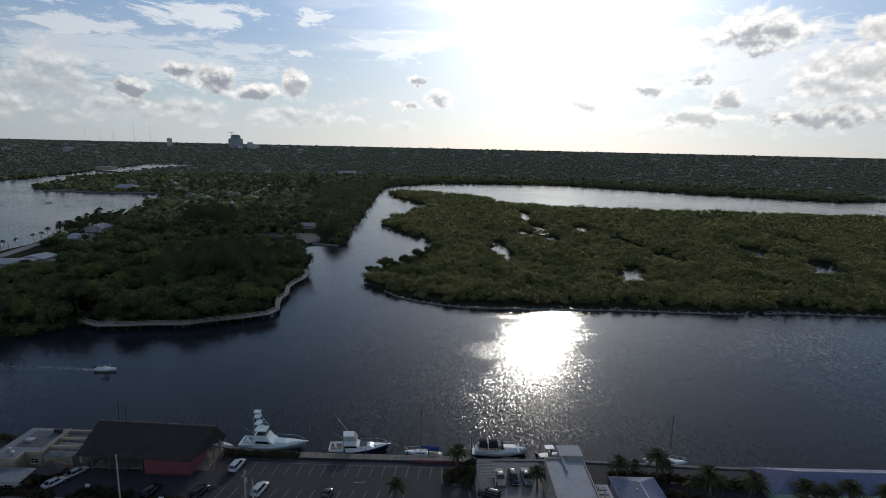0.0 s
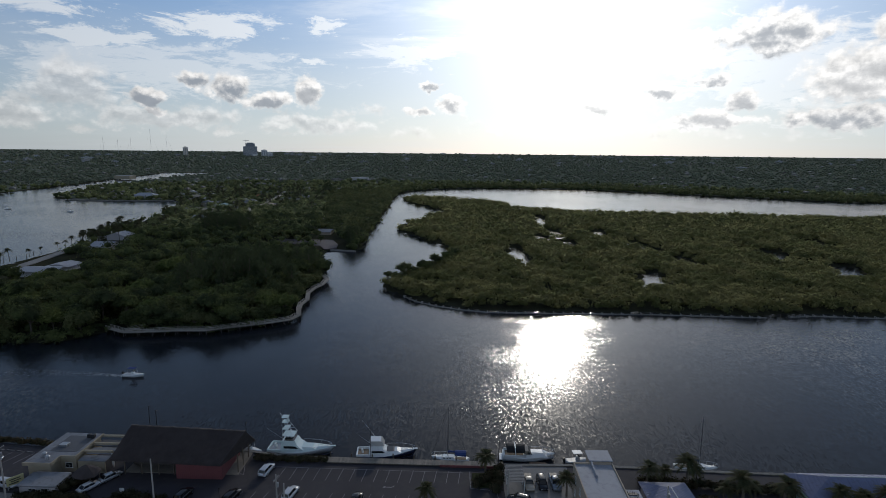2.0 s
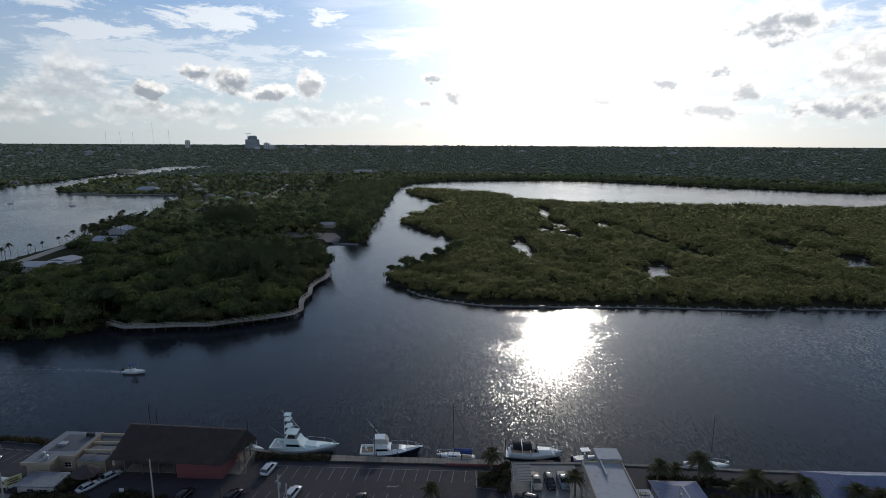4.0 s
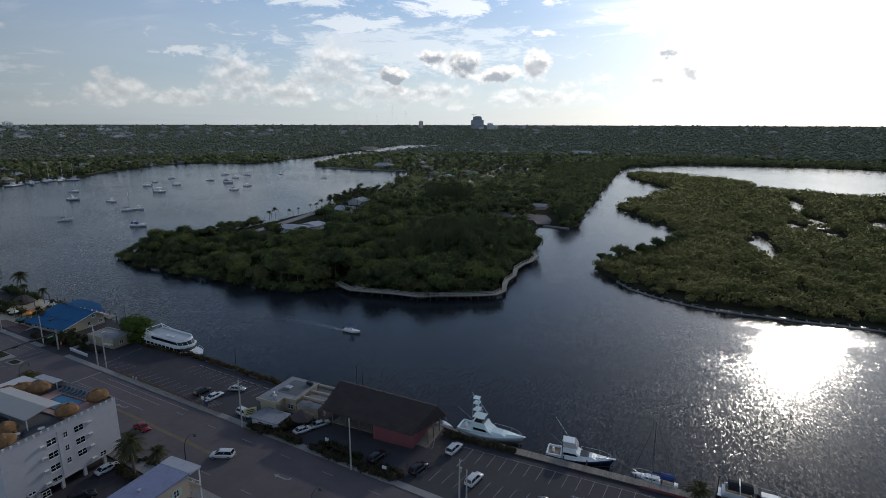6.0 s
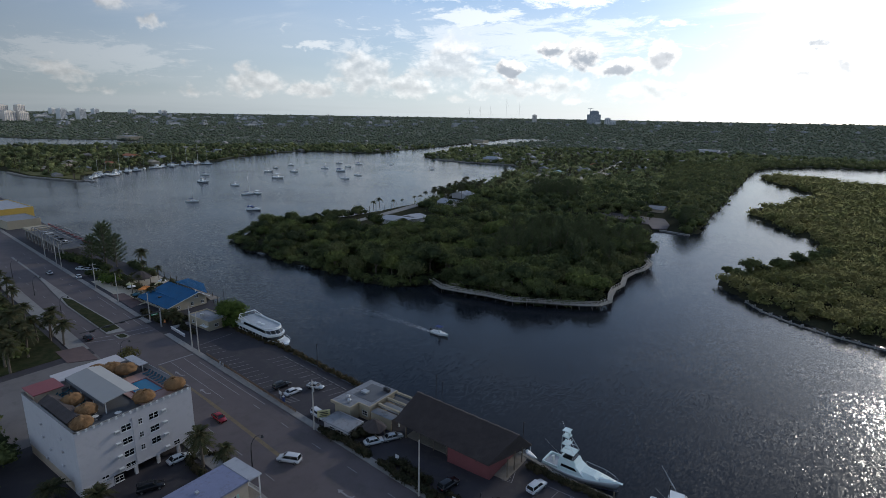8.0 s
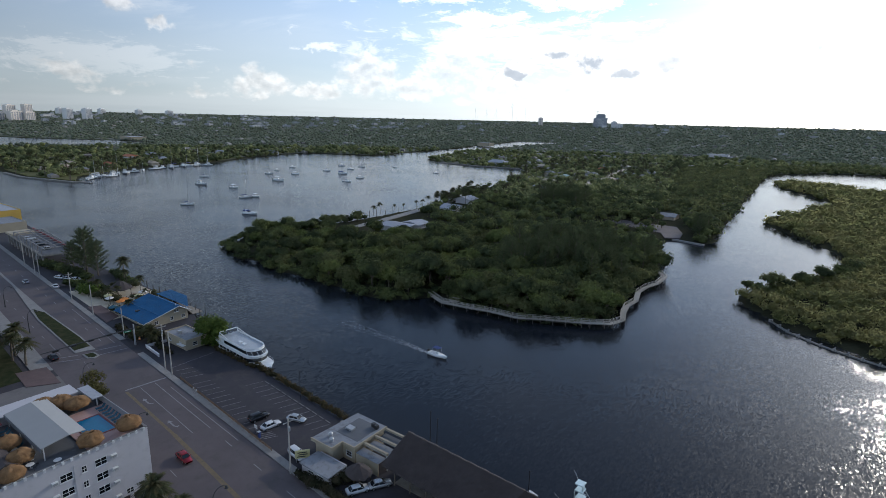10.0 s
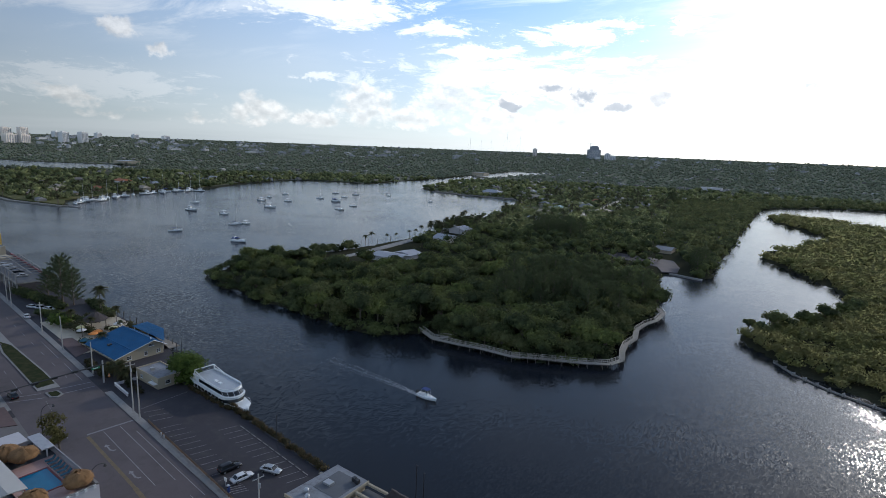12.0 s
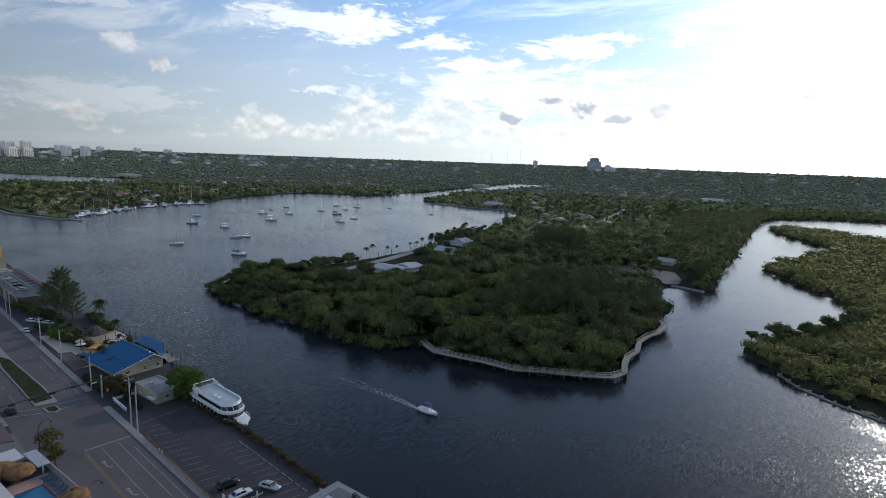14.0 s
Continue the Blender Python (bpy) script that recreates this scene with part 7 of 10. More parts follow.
def hotel():
    x0, x1, y0, y1, z0, zr, zp = -132.5, -108.0, 52.0, 74.0, QUAY_Z, 13.9, 15.0
    t = thing("hotel", "white stucco hotel block with a rooftop pool terrace", "building", pose(0, 0, 0))
    th = 0.3
    # ground floor set back under the upper storeys on the forecourt side
    part("ground_floor", boxes((x0 + 0.1, x1 - 3.4, y0 + 0.1, y1 - 0.1, z0 - 0.3, z0 + 2.2)), TAN_WALL, t, "shaded tan ground floor set back from the front")
    part("south_base", boxes((x1 - 3.4, x1, y0, 57.4, z0 - 0.3, z0 + 2.2)), WHITE_WALL, t)
    for y in (61.6, 66.0, 70.2, 73.5):
        part("column", boxes((x1 - 0.6, x1 - 0.1, y - 0.3, y + 0.3, z0 - 0.3, z0 + 2.2), bevel=0.03), WHITE_WALL, t)
    part("upper_block", boxes((x0, x1, y0, y1, z0 + 2.2, zr)), WHITE_WALL, t, "plain white painted upper storeys")
    parapet_walls(t, x0, x1, y0, y1, zr, zp, th, WHITE_WALL)
    for b in ((x0 - 0.06, x1 + 0.06, y0 - 0.06, y0 + th + 0.06), (x0 - 0.06, x0 + th + 0.06, y0, y1), (x1 - th - 0.06, x1 + 0.06, y0, y1), (x0, x1, y1 - th - 0.06, y1 + 0.06)):
        part("coping", boxes((*b, zp, zp + 0.09)), CONCRETE, t)
    one = None
    for i in range(17):
        y = y0 + 0.7 + i * (y1 - y0 - 1.4) / 16
        if one is None:
            one = b = part("bracket", boxes((x1 + 0.0, x1 + 0.16, -0.2, 0.2, zp - 0.42, zp + 0.16), bevel=0.03), TRIM, t, "small white parapet bracket")
        else:
            b = new("bracket", one.data)
            b.parent = t
        b.location = (0, y, 0)
    part("terrace", boxes((x0 + th, x1 - th, y0 + th, y1 - th, zr, zr + 0.06)), DARK_ROOF, t, "dark roof terrace floor")
    part("pilaster", boxes((x1 - 0.02, x1 + 0.1, 61.8, 62.3, z0 + 2.2, zr - 0.3)), WHITE_WALL, t)
    part("ledge", boxes((x1 - 0.02, x1 + 0.14, y0, y1, z0 + 2.05, z0 + 2.35)), WHITE_WALL, t)
    east = lambda y, z: pose(x1 - 0.01, y, z, 0, 0, 90)
    for y, rows, w, h in ((60.65, (12.1, 9.35, 6.65, 3.95), 1.9, 1.35), (65.9, (12.2, 9.45, 6.8), 1.9, 1.35), (63.3, (12.2, 9.35, 6.6), 0.85, 1.2)):
        for z in rows:
            wall_window(t, east(y, z), w, h, 2 if w > 1 else 1)
    wall_window(t, east(69.9, 4.1), 1.3, 1.1)
    wall_window(t, east(56.0, 3.7), 1.3, 1.1)
    wall_window(t, pose(x1 - 0.01, 58.3, 0.0, 0, 0, 90) @ pose(0, 0, 2.25), 1.6, 1.2)
    wall_window(t, east(53.6, 2.3), 1.6, 1.2)
    south = lambda x, z: pose(x, y0 + 0.01, z)
    for x, z in ((-123.6, 11.2), (-123.6, 8.4), (-114.3, 11.5), (-114.3, 8.8), (-120.3, 6.9), (-123, 4.0), (-115, 5.6)):
        part("vent_hood", boxes((x - 0.35, x + 0.35, y0 - 0.35, y0 - 0.003, z, z + 0.42), bevel=0.05), WHITE_WALL, t, "white wall unit hood")
    for y, zs in ((58.9, (12.0, 9.5, 6.8, 4.1)), (67.9, (12.4, 9.8, 7.1, 4.2))):
        for z in zs:
            ac = part("air_conditioner", boxes((x1 - 0.05, x1 + 0.55, y - 0.45, y + 0.45, z - 0.3, z + 0.28), bevel=0.03), TRIM, t, "white window air conditioner")
            part("grille", boxes((x1 + 0.53, x1 + 0.58, y - 0.36, y + 0.36, z - 0.22, z + 0.2)), GREY_METAL, ac)
    # terrace: awning roof, pool, bar
    part("pool_deck", boxes((-124.5, x1 - th - 0.05, 64.9, y1 - th - 0.05, zr + 0.05, zr + 0.28)), POOL_TILE, t, "pink tiled pool surround")
    for b in ((-121.0, -113.2, 70.9, 71.2), (-121.0, -113.2, 66.2, 66.5), (-121.0, -120.7, 66.5, 70.9), (-113.5, -113.2, 66.5, 70.9)):
        part("pool_rim", boxes((*b, zr + 0.2, zr + 0.36)), RED_WALL, t, "reddish tiled pool rim")
    part("pool_water", boxes((-120.7, -113.5, 66.5, 70.9, zr + 0.2, zr + 0.31)), POOL, t, "turquoise pool water")
    for name, ya, za, yb, zb, cloth in (("awning_slope", 59.0, 16.35, 63.2, 17.0, AWNING_SHADED), ("awning_slope", 65.7, 16.7, 63.21, 17.0, AWNING)):
        part(name, loft(bmesh.new(), [[(-129.6, ya, za), (-112.2, ya, za), (-112.2, yb, zb), (-129.6, yb, zb)], [(-129.6, ya, za + 0.13), (-112.2, ya, za + 0.13), (-112.2, yb, zb + 0.13), (-129.6, yb, zb + 0.13)]]), cloth, t, "pale sheet awning slope")
    part("awning_side", boxes((-129.6, -112.2, 58.9, 59.02, 15.7, 16.4)), DARK_ROOF, t)
    for x in (-129.2, -123.6, -118, -112.6):
        for y in (59.4, 65.2):
            part("awning_post", boxes((x - 0.08, x + 0.08, y - 0.08, y + 0.08, zr, 16.4)), TRIM, t)
    part("stair_head", boxes((-131.9, -127.5, 52.6, 57.4, zr, 16.0)), TAN_WALL, t)
    part("stair_head_roof", boxes((-132.3, -126.6, 52.2, 57.8, 16.0, 16.2), bevel=0.03), RED_TIN, t, "red metal roof")
    part("west_ledge", boxes((x0 - 2.6, x0 - 0.03, y0 + 4, y1, 11.2, 13.9)), WHITE_WALL, t, "white lower wing along the west side")
    part("west_wing", boxes((x0 - 2.6, x0 - 0.03, y0 + 4, y1, z0 - 0.3, 11.2)), WHITE_WALL, t)
    part("pool_screen", boxes((-126.5, -112.0, y1 - th - 0.1, y1 - th - 0.03, zp, zp + 0.5)), GREY_METAL, t, "thin metal pool screen")
    part("north_hood", boxes((-131.5, -124.6, 71.6, 73.6, 15.6, 15.85), bevel=0.04), WHITE_ROOF, t, "white flat hood roof")
    for x in (-131.2, -125):
        part("hood_post", boxes((x - 0.1, x + 0.1, 72.4, 72.6, zr, 15.6)), TRIM, t)
    rng = np.random.default_rng(8)
    bm = loft(bmesh.new(), [[(-125.4 + 1.2 * i, 52.5, 15.25 + rng.normal(0, 0.05)), (-125.4 + 1.2 * i, 54.3, 16.25 + rng.normal(0, 0.06)), (-125.4 + 1.2 * i, 56.0, 15.3 + rng.normal(0, 0.05)), (-125.4 + 1.2 * i, 55.8, 15.05), (-125.4 + 1.2 * i, 52.7, 15.0)] for i in range(12)])
    part("thatched_roof", bm, THATCH_OLD, t, "grey-brown thatched roof along the parapet")
    for x in (-125, -119, -112.6):
        for y in (52.9, 55.6):
            part("thatch_post", boxes((x - 0.07, x + 0.07, y - 0.07, y + 0.07, zr, 15.1)), BARK, t)
    part("rear_roof", boxes((x0 - 2.4, -130.1, 57.9, 71.4, 15.5, 15.75), bevel=0.03), WHITE_WALL, t, "white flat roof strip along the rear")
    part("rear_wall", boxes((-130.5, -130.3, 58.0, 71.2, zr, 15.5)), WHITE_WALL, t)
    part("roof_bar", boxes((-129, -119, 61.5, 62.3, zr + 0.06, zr + 1.15), bevel=0.03), DARK_METAL, t, "dark terrace bar counter")
    # loose things on the terrace
    deck = zr + 0.28
    for x, y, r in ((-128.2, 67.4, 2.3), (-125.4, 69.2, 2.2), (-110.6, 72.0, 2.1), (-110.4, 65.6, 2.0), (-120.4, 56.6, 2.0), (-114.2, 56.6, 1.9), (-110.0, 54.2, 1.8), (-129.8, 65.2, 1.9)):
        thatch_umbrella(pose(x, y, zr + 0.05 if y < 64.9 else deck), r, 1.5, "shaggy straw thatched umbrella on the hotel roof")
    l0 = lounge_chair(pose(-122.6, 72.6, deck, 0, 0, -90))
    for i in range(1, 7):
        copy_thing(l0, pose(-122.6 + 1.3 * i, 72.6, deck, 0, 0, -90 + (i % 3 - 1) * 5))
    for i in range(14):
        copy_thing(l0, pose(-127.4 + 1.25 * (i % 7), 58.3 - 2.1 * (i // 7), zr + 0.06, 0, 0, -90 + (i % 3 - 1) * 4))
    r0 = round_table(pose(-112.0, 57.2, zr + 0.06))
    for x, y in ((-114.6, 58.2), (-119, 57.0), (-124, 54.6), (-110.0, 60.4)):
        copy_thing(r0, pose(x, y, zr + 0.06))
    s0 = bar_stool(pose(-111.0, 57.5, zr + 0.06))
    for x, y in ((-113.0, 57.0), (-112.0, 58.2), (-115.6, 58.5), (-113.8, 57.6), (-118, 57.3), (-120, 56.8), (-123.2, 54.2), (-124.8, 55.2), (-110.8, 60.9), (-109.4, 59.8)):
        copy_thing(s0, pose(x, y, zr + 0.06))


hotel()


def shop_house():
    """The tan two-storey house with a blue-grey roof by the avenue."""
    t = thing("corner_house", "tan stucco house with a blue-grey flat roof", "building", pose(0, 0, 0))
    x0, x1, y0, y1, z1 = -87.4, -79.9, 46.0, 67.4, 8.6
    part("wall", boxes((x0 + 0.2, x1 - 0.2, y0 + 0.2, y1, QUAY_Z - 0.3, z1)), TAN_WALL, t)
    part("roof", boxes((x0, x1, y0, y1 + 0.05, z1, z1 + 0.4), bevel=0.05), PALE_BLUE_ROOF, t, "blue-grey roof sheet")
    part("roof_ledge", boxes((x0 - 0.7, x0 + 0.1, y0, y1 - 6, z1 - 1.0, z1 - 0.6), bevel=0.04), PALE_BLUE_ROOF, t)
    part("porch_wall", boxes((x0 + 0.5, x1 - 0.4, y1, y1 + 0.25, QUAY_Z - 0.3, z1 - 0.2)), TAN_WALL, t)
    part("porch_floor", boxes((x0 + 0.3, x1, y1 + 0.26, y1 + 2.5, 4.6, 4.85)), TIMBER, t)
    part("porch_roof", boxes((x0 - 0.1, x1 + 0.25, y1 + 0.06, y1 + 2.7, z1 + 0.1, z1 + 0.45), bevel=0.05), WHITE_ROOF, t, "white porch roof")
    for x in (x0 + 0.4, -83.6, x1 - 0.1):
        part("porch_post", boxes((x - 0.1, x + 0.1, y1 + 2.25, y1 + 2.45, QUAY_Z, z1 + 0.1)), TRIM, t)
    bm = boxes((x0 + 0.4, x1 - 0.1, y1 + 2.32, y1 + 2.38, 5.75, 5.85), (x0 + 0.4, x1 - 0.1, y1 + 2.32, y1 + 2.38, 5.0, 5.06))
    for i in range(24):
        x = x0 + 0.5 + 0.3 * i
        box(bm, x, x + 0.05, y1 + 2.33, y1 + 2.37, 5.0, 5.8)
    part("porch_rail", bm, TRIM, t, "white porch balustrade")
    for y, z in ((64.6, 6.6), (60.6, 6.6), (57, 6.6), (53, 6.6), (64.6, 3.3), (58.5, 3.3), (53, 3.3)):
        w = wall_window(t, pose(x1 - 0.21, y, z, 0, 0, 90), 1.1, 1.4, 2)
        for s in (-1, 1):
            part("shutter", boxes((s * 0.82 - 0.24, s * 0.82 + 0.24, -0.08, -0.02, -0.75, 0.75)), PALE_GREEN, w, "pale green shutter")
    for i in range(14):
        z = QUAY_Z + 0.02 + i * 0.26
        part("stair_step", boxes((x1 + 0.0, x1 + 1.1, y1 + 2.2 - i * 0.28 - 0.3, y1 + 2.2 - i * 0.28, z - 0.08, z + 0.02)), TIMBER, t)
    bm = bmesh.new()
    tube(bm, (x1 + 1.1, y1 + 2.2, QUAY_Z + 1.0), (x1 + 1.1, y1 - 1.7, 5.6), 0.05, 0.05, 5)
    part("stair_rail", bm, DARK_METAL, t)
    for x, y in ((-84, 60), (-82, 55)):
        part("roof_vent", boxes((x, x + 0.6, y, y + 0.6, z1 + 0.4, z1 + 0.8), bevel=0.04), GREY_METAL, t)


PALE_GREEN = plain("pale_green_shutter_paint", (0.30, 0.48, 0.40), 0.6, grime=0.1)
shop_house()


def roof_fan(t, x, y, z):
    bm = bmesh.new()
    tube(bm, (x, y, z), (x, y, z + 0.7), 0.4, 0.4, 10)
    tube(bm, (x, y, z + 0.7), (x, y, z + 1.0), 0.52, 0.3, 10)
    part("roof_fan", bm, GREY_METAL, t, "galvanised extractor fan")


def flat_restaurant():
    t = thing("flat_roofed_restaurant", "low flat-roofed waterfront restaurant with grey roof", "building", pose(0, 0, 0))
    z1 = 5.0
    part("wall", boxes((-93.0, -88.0, 100.2, 112.0, QUAY_Z - 0.3, z1)), CREAM_WALL, t)
    part("wall", boxes((-88.0, -84.6, 103.2, 112.0, QUAY_Z - 0.3, z1)), CREAM_WALL, t)
    part("roof", prism(bmesh.new(), [(-93.8, 99.7), (-87.6, 99.7), (-87.6, 102.7), (-84.1, 102.7), (-84.3, 112.6), (-93.2, 112.8)], z1, z1 + 0.35), GREY_ROOF, t, "stained grey flat roof")
    part("roof_patch", boxes((-91.4, -85.2, 104.6, 111.4, z1 + 0.35, z1 + 0.40)), DARK_ROOF, t, "darker weathered roof field")
    bm = boxes((-87.75, -87.5, 99.7, 102.7, z1 - 0.15, z1 + 0.5), (-87.6, -84.1, 102.6, 102.85, z1 - 0.15, z1 + 0.5), (-93.8, -87.6, 99.6, 99.85, z1 - 0.15, z1 + 0.5), (-84.35, -84.1, 102.8, 112.6, z1 - 0.15, z1 + 0.5))
    part("fascia", bm, CREAM_WALL, t, "cream roof edge")
    part("annex_wall", boxes((-90.7, -83.2, 94.6, 99.7, QUAY_Z - 0.3, 3.5)), WHITE_WALL, t)
    part("annex_roof", boxes((-91.1, -82.8, 94.2, 99.2, 3.5, 3.75), bevel=0.04), GREY_ROOF, t, "grey sheet roof")
    roof_fan(t, -91.0, 102.6, z1 + 0.35)
    roof_fan(t, -89.4, 101.4, z1 + 0.35)
    part("roof_duct", boxes((-90.6, -88.8, 106.4, 107.8, z1 + 0.4, z1 + 0.9), bevel=0.05), GREY_METAL, t, "pale metal roof duct")
    for x, y in ((-86.8, 110.4), (-85.8, 110.2)):
        part("condenser", boxes((x, x + 0.8, y, y + 0.8, z1 + 0.4, z1 + 1.3), bevel=0.04), DARK_METAL, t, "dark roof condenser")
    for y in (105.5, 108.8, 112.2):
        part("pergola_beam", boxes((-84.05, -77.6, y - 0.24, y + 0.24, z1 - 0.2, z1 + 0.3), bevel=0.03), CREAM_WALL, t, "cream open roof beam")
    for y0, y1 in ((102.9, 105.2), (105.8, 108.5), (109.1, 111.9)):
        part("pergola_sheet", boxes((-84.0, -77.8, y0, y1, z1 - 0.85, z1 - 0.75)), GREY_ROOF if y0 < 109 else DARK_ROOF, t, "grey sheet between beams")
    part("pergola_wall", boxes((-84.0, -77.9, 102.9, 103.1, QUAY_Z - 0.3, z1 - 0.9)), CREAM_WALL, t)
    for y in (105.5, 112.2):
        part("pergola_post", boxes((-77.9, -77.6, y - 0.15, y + 0.15, QUAY_Z - 0.2, z1 - 0.2)), TRIM, t)
    wall_window(t, pose(-88.0, 94.58, 2.4), 1.6, 1.1)
    wall_window(t, pose(-85.4, 94.58, 2.4), 1.6, 1.1)
    wall_window(t, pose(-86.2, 103.18, 3.0), 1.6, 1.2)
    part("door", boxes((-90.0, -89.0, 100.12, 100.19, QUAY_Z, QUAY_Z + 2.05)), TEAK, t)


flat_restaurant()


def thatch_restaurant():
    rng = np.random.default_rng(21)
    t = thing("thatched_restaurant", "large restaurant under a dark old thatched roof", "building", pose(0, 0, 0))
    # roof: shaggy slopes down from a long ridge
    n, rows = 28, 9
    a0, a1, e0, e1 = (-74.5, 108.2), (-47.7, 106.6), (-76.2, 102.3), (-51.3, 101.0)
    rings = []
    for j in range(n):
        u = j / (n - 1)
        rx, ry = a0[0] + (a1[0] - a0[0]) * u, a0[1] + (a1[1] - a0[1]) * u
        ex, ey = e0[0] + (e1[0] - e0[0]) * u, e0[1] + (e1[1] - e0[1]) * u
        bx, by = rx + (ex - rx) * 0.2, 114.0
        ring = [(ex, ey, 4.8)]
        for k in range(rows):
            v = k / (rows - 1)
            ring.append((ex + (rx - ex) * v + rng.normal(0, 0.05), ey + (ry - ey) * v, 5.2 + (10.1 - 5.2) * (v ** 0.92) + rng.normal(0, 0.07)))
        for k in range(1, 5):
            v = k / 4
            ring.append((rx + (bx - rx) * v, ry + (by - ry) * v, 10.1 - 6.1 * v + rng.normal(0, 0.06)))
        ring.append((bx, by, 3.6))
        rings.append(ring)
    part("thatched_roof", loft(bmesh.new(), rings), THATCH_OLD, t, "dark weathered thatch in shaggy courses")
    bm = bmesh.new()
    for i in range(2600):
        u, v = rng.uniform(0, 1), rng.uniform(-0.02, 0.98)
        rx, ry = a0[0] + (a1[0] - a0[0]) * u, a0[1] + (a1[1] - a0[1]) * u
        ex, ey = e0[0] + (e1[0] - e0[0]) * u, e0[1] + (e1[1] - e0[1]) * u
        p = Vector((ex + (rx - ex) * v, ey + (ry - ey) * v, 5.25 + 4.9 * max(v, 0) ** 0.92 + 0.05))
        d = Vector((rng.normal(0, 0.1), -0.55, -0.34)) * rng.uniform(0.5, 1.2)
        s = Vector((0.09, 0, 0))
        bm.faces.new([bm.verts.new(q) for q in (p - s, p + s, p + d)])
    part("thatch_straw", bm, THATCH_OLD, t)
    rings = []
    for i in range(28):
        u = i / 27
        px, py, pz = a0[0] + (a1[0] - a0[0]) * u, a0[1] + (a1[1] - a0[1]) * u, 10.16 + 0.06 * math.sin(i * 2.1)
        rings.append([(px, py + 0.16 * math.cos(b), pz + 0.14 * math.sin(b)) for b in (2 * math.pi * q / 6 for q in range(6))])
    bm = loft(bmesh.new(), rings)
    part("ridge_cap", bm, THATCH_RIDGE, t, "paler thatched ridge")
    part("wall", boxes((-61.4, -51.6, 101.6, 101.9, QUAY_Z - 0.3, 5.1)), RED_WALL, t, "faded red boarded wall")
    first = part("board", boxes((0, 0.42, 101.555, 101.595, QUAY_Z, 5.0)), RED_WALL, t)
    first.location = (-61.35, 0, 0)
    for i in range(1, 22):
        p = new("board", first.data)
        p.parent, p.location = t, (-61.35 + 0.44 * i, 0, 0)
    part("side_wall", boxes((-51.6, -51.3, 101.6, 111.6, QUAY_Z - 0.3, 5.0)), RED_WALL, t)
    # These inner walls are coloured dark to imitate the shade under the thatch.
    part("inner_wall", boxes((-73.6, -62.3, 106.4, 106.7, QUAY_Z - 0.3, 5.2)), PILE, t, "inner wall coloured dark for eave shade")
    part("back_wall", boxes((-73.6, -51.7, 112.4, 112.7, QUAY_Z - 0.3, 5.0)), PILE, t)
    part("deck", boxes((-74, -48.5, 103.4, 113.2, QUAY_Z - 0.2, QUAY_Z + 0.12)), TIMBER, t)
    for x in (-73.6, -69.8, -66, -62.6):
        bm = bmesh.new()
        tube(bm, (x, 103.0, QUAY_Z), (x, 103.0, 5.4), 0.15, 0.14, 7)
        part("post", bm, BARK, t, "bare log post")
    for y in (104.4, 107.4, 110.6):
        bm = bmesh.new()
        tube(bm, (-48.9, y, QUAY_Z), (-48.9, y, 5.6), 0.15, 0.14, 7)
        part("post", bm, BARK, t)
    part("canopy", boxes((-50.9, -48.9, 110.2, 112.4, 3.7, 3.9), bevel=0.04), AWNING, t, "pale flat canopy by the water")


thatch_restaurant()


def small_hut():
    rng = np.random.default_rng(22)
    t = thing("thatched_hut", "brown thatched porch hut beside the restaurant", "hut", pose(-79.6, 99.2, QUAY_Z))
    n = 14
    part("roof", thatch_shape([[(2.8 * k * math.cos(a), 2.4 * k * math.sin(a), z) for a in (2 * math.pi * i / n for i in range(n))] for k, z in ((0.95, 2.2), (1, 2.4), (0.7, 3.1), (0.35, 3.8), (0.05, 4.2))], rng, 0.25), THATCH_OLD, t, "shaggy brown thatch")
    for x, y in ((-1.8, -1.5), (1.8, -1.5), (-1.8, 1.5), (1.8, 1.5)):
        bm = bmesh.new()
        tube(bm, (x, y, 0), (x, y, 2.5), 0.12, 0.1, 6)
        part("post", bm, BARK, t)


small_hut()


def pylon_sign():
    t = thing("restaurant_sign", "pale yellow sign board with dark unreadable lettering on posts", "sign", pose(-93.4, 97.0, QUAY_Z, 0, 0, 52))
    part("board", boxes((-1.5, 1.5, -0.1, 0.1, 0.9, 2.7), bevel=0.03), SIGN_YELLOW, t)
    for i, (x0, x1, z) in enumerate(((-1.0, 0.9, 2.2), (-0.8, 1.0, 1.75), (-1.1, 0.6, 1.3))):
        part("lettering_bar", boxes((x0, x1, -0.125, -0.103, z - 0.1, z + 0.1)), DARK_METAL, t, "dark bar of lettering")
    for x in (-1.3, 1.3):
        part("post", boxes((x - 0.08, x + 0.08, -0.08, 0.08, 0, 0.9)), GREY_METAL, t)


pylon_sign()


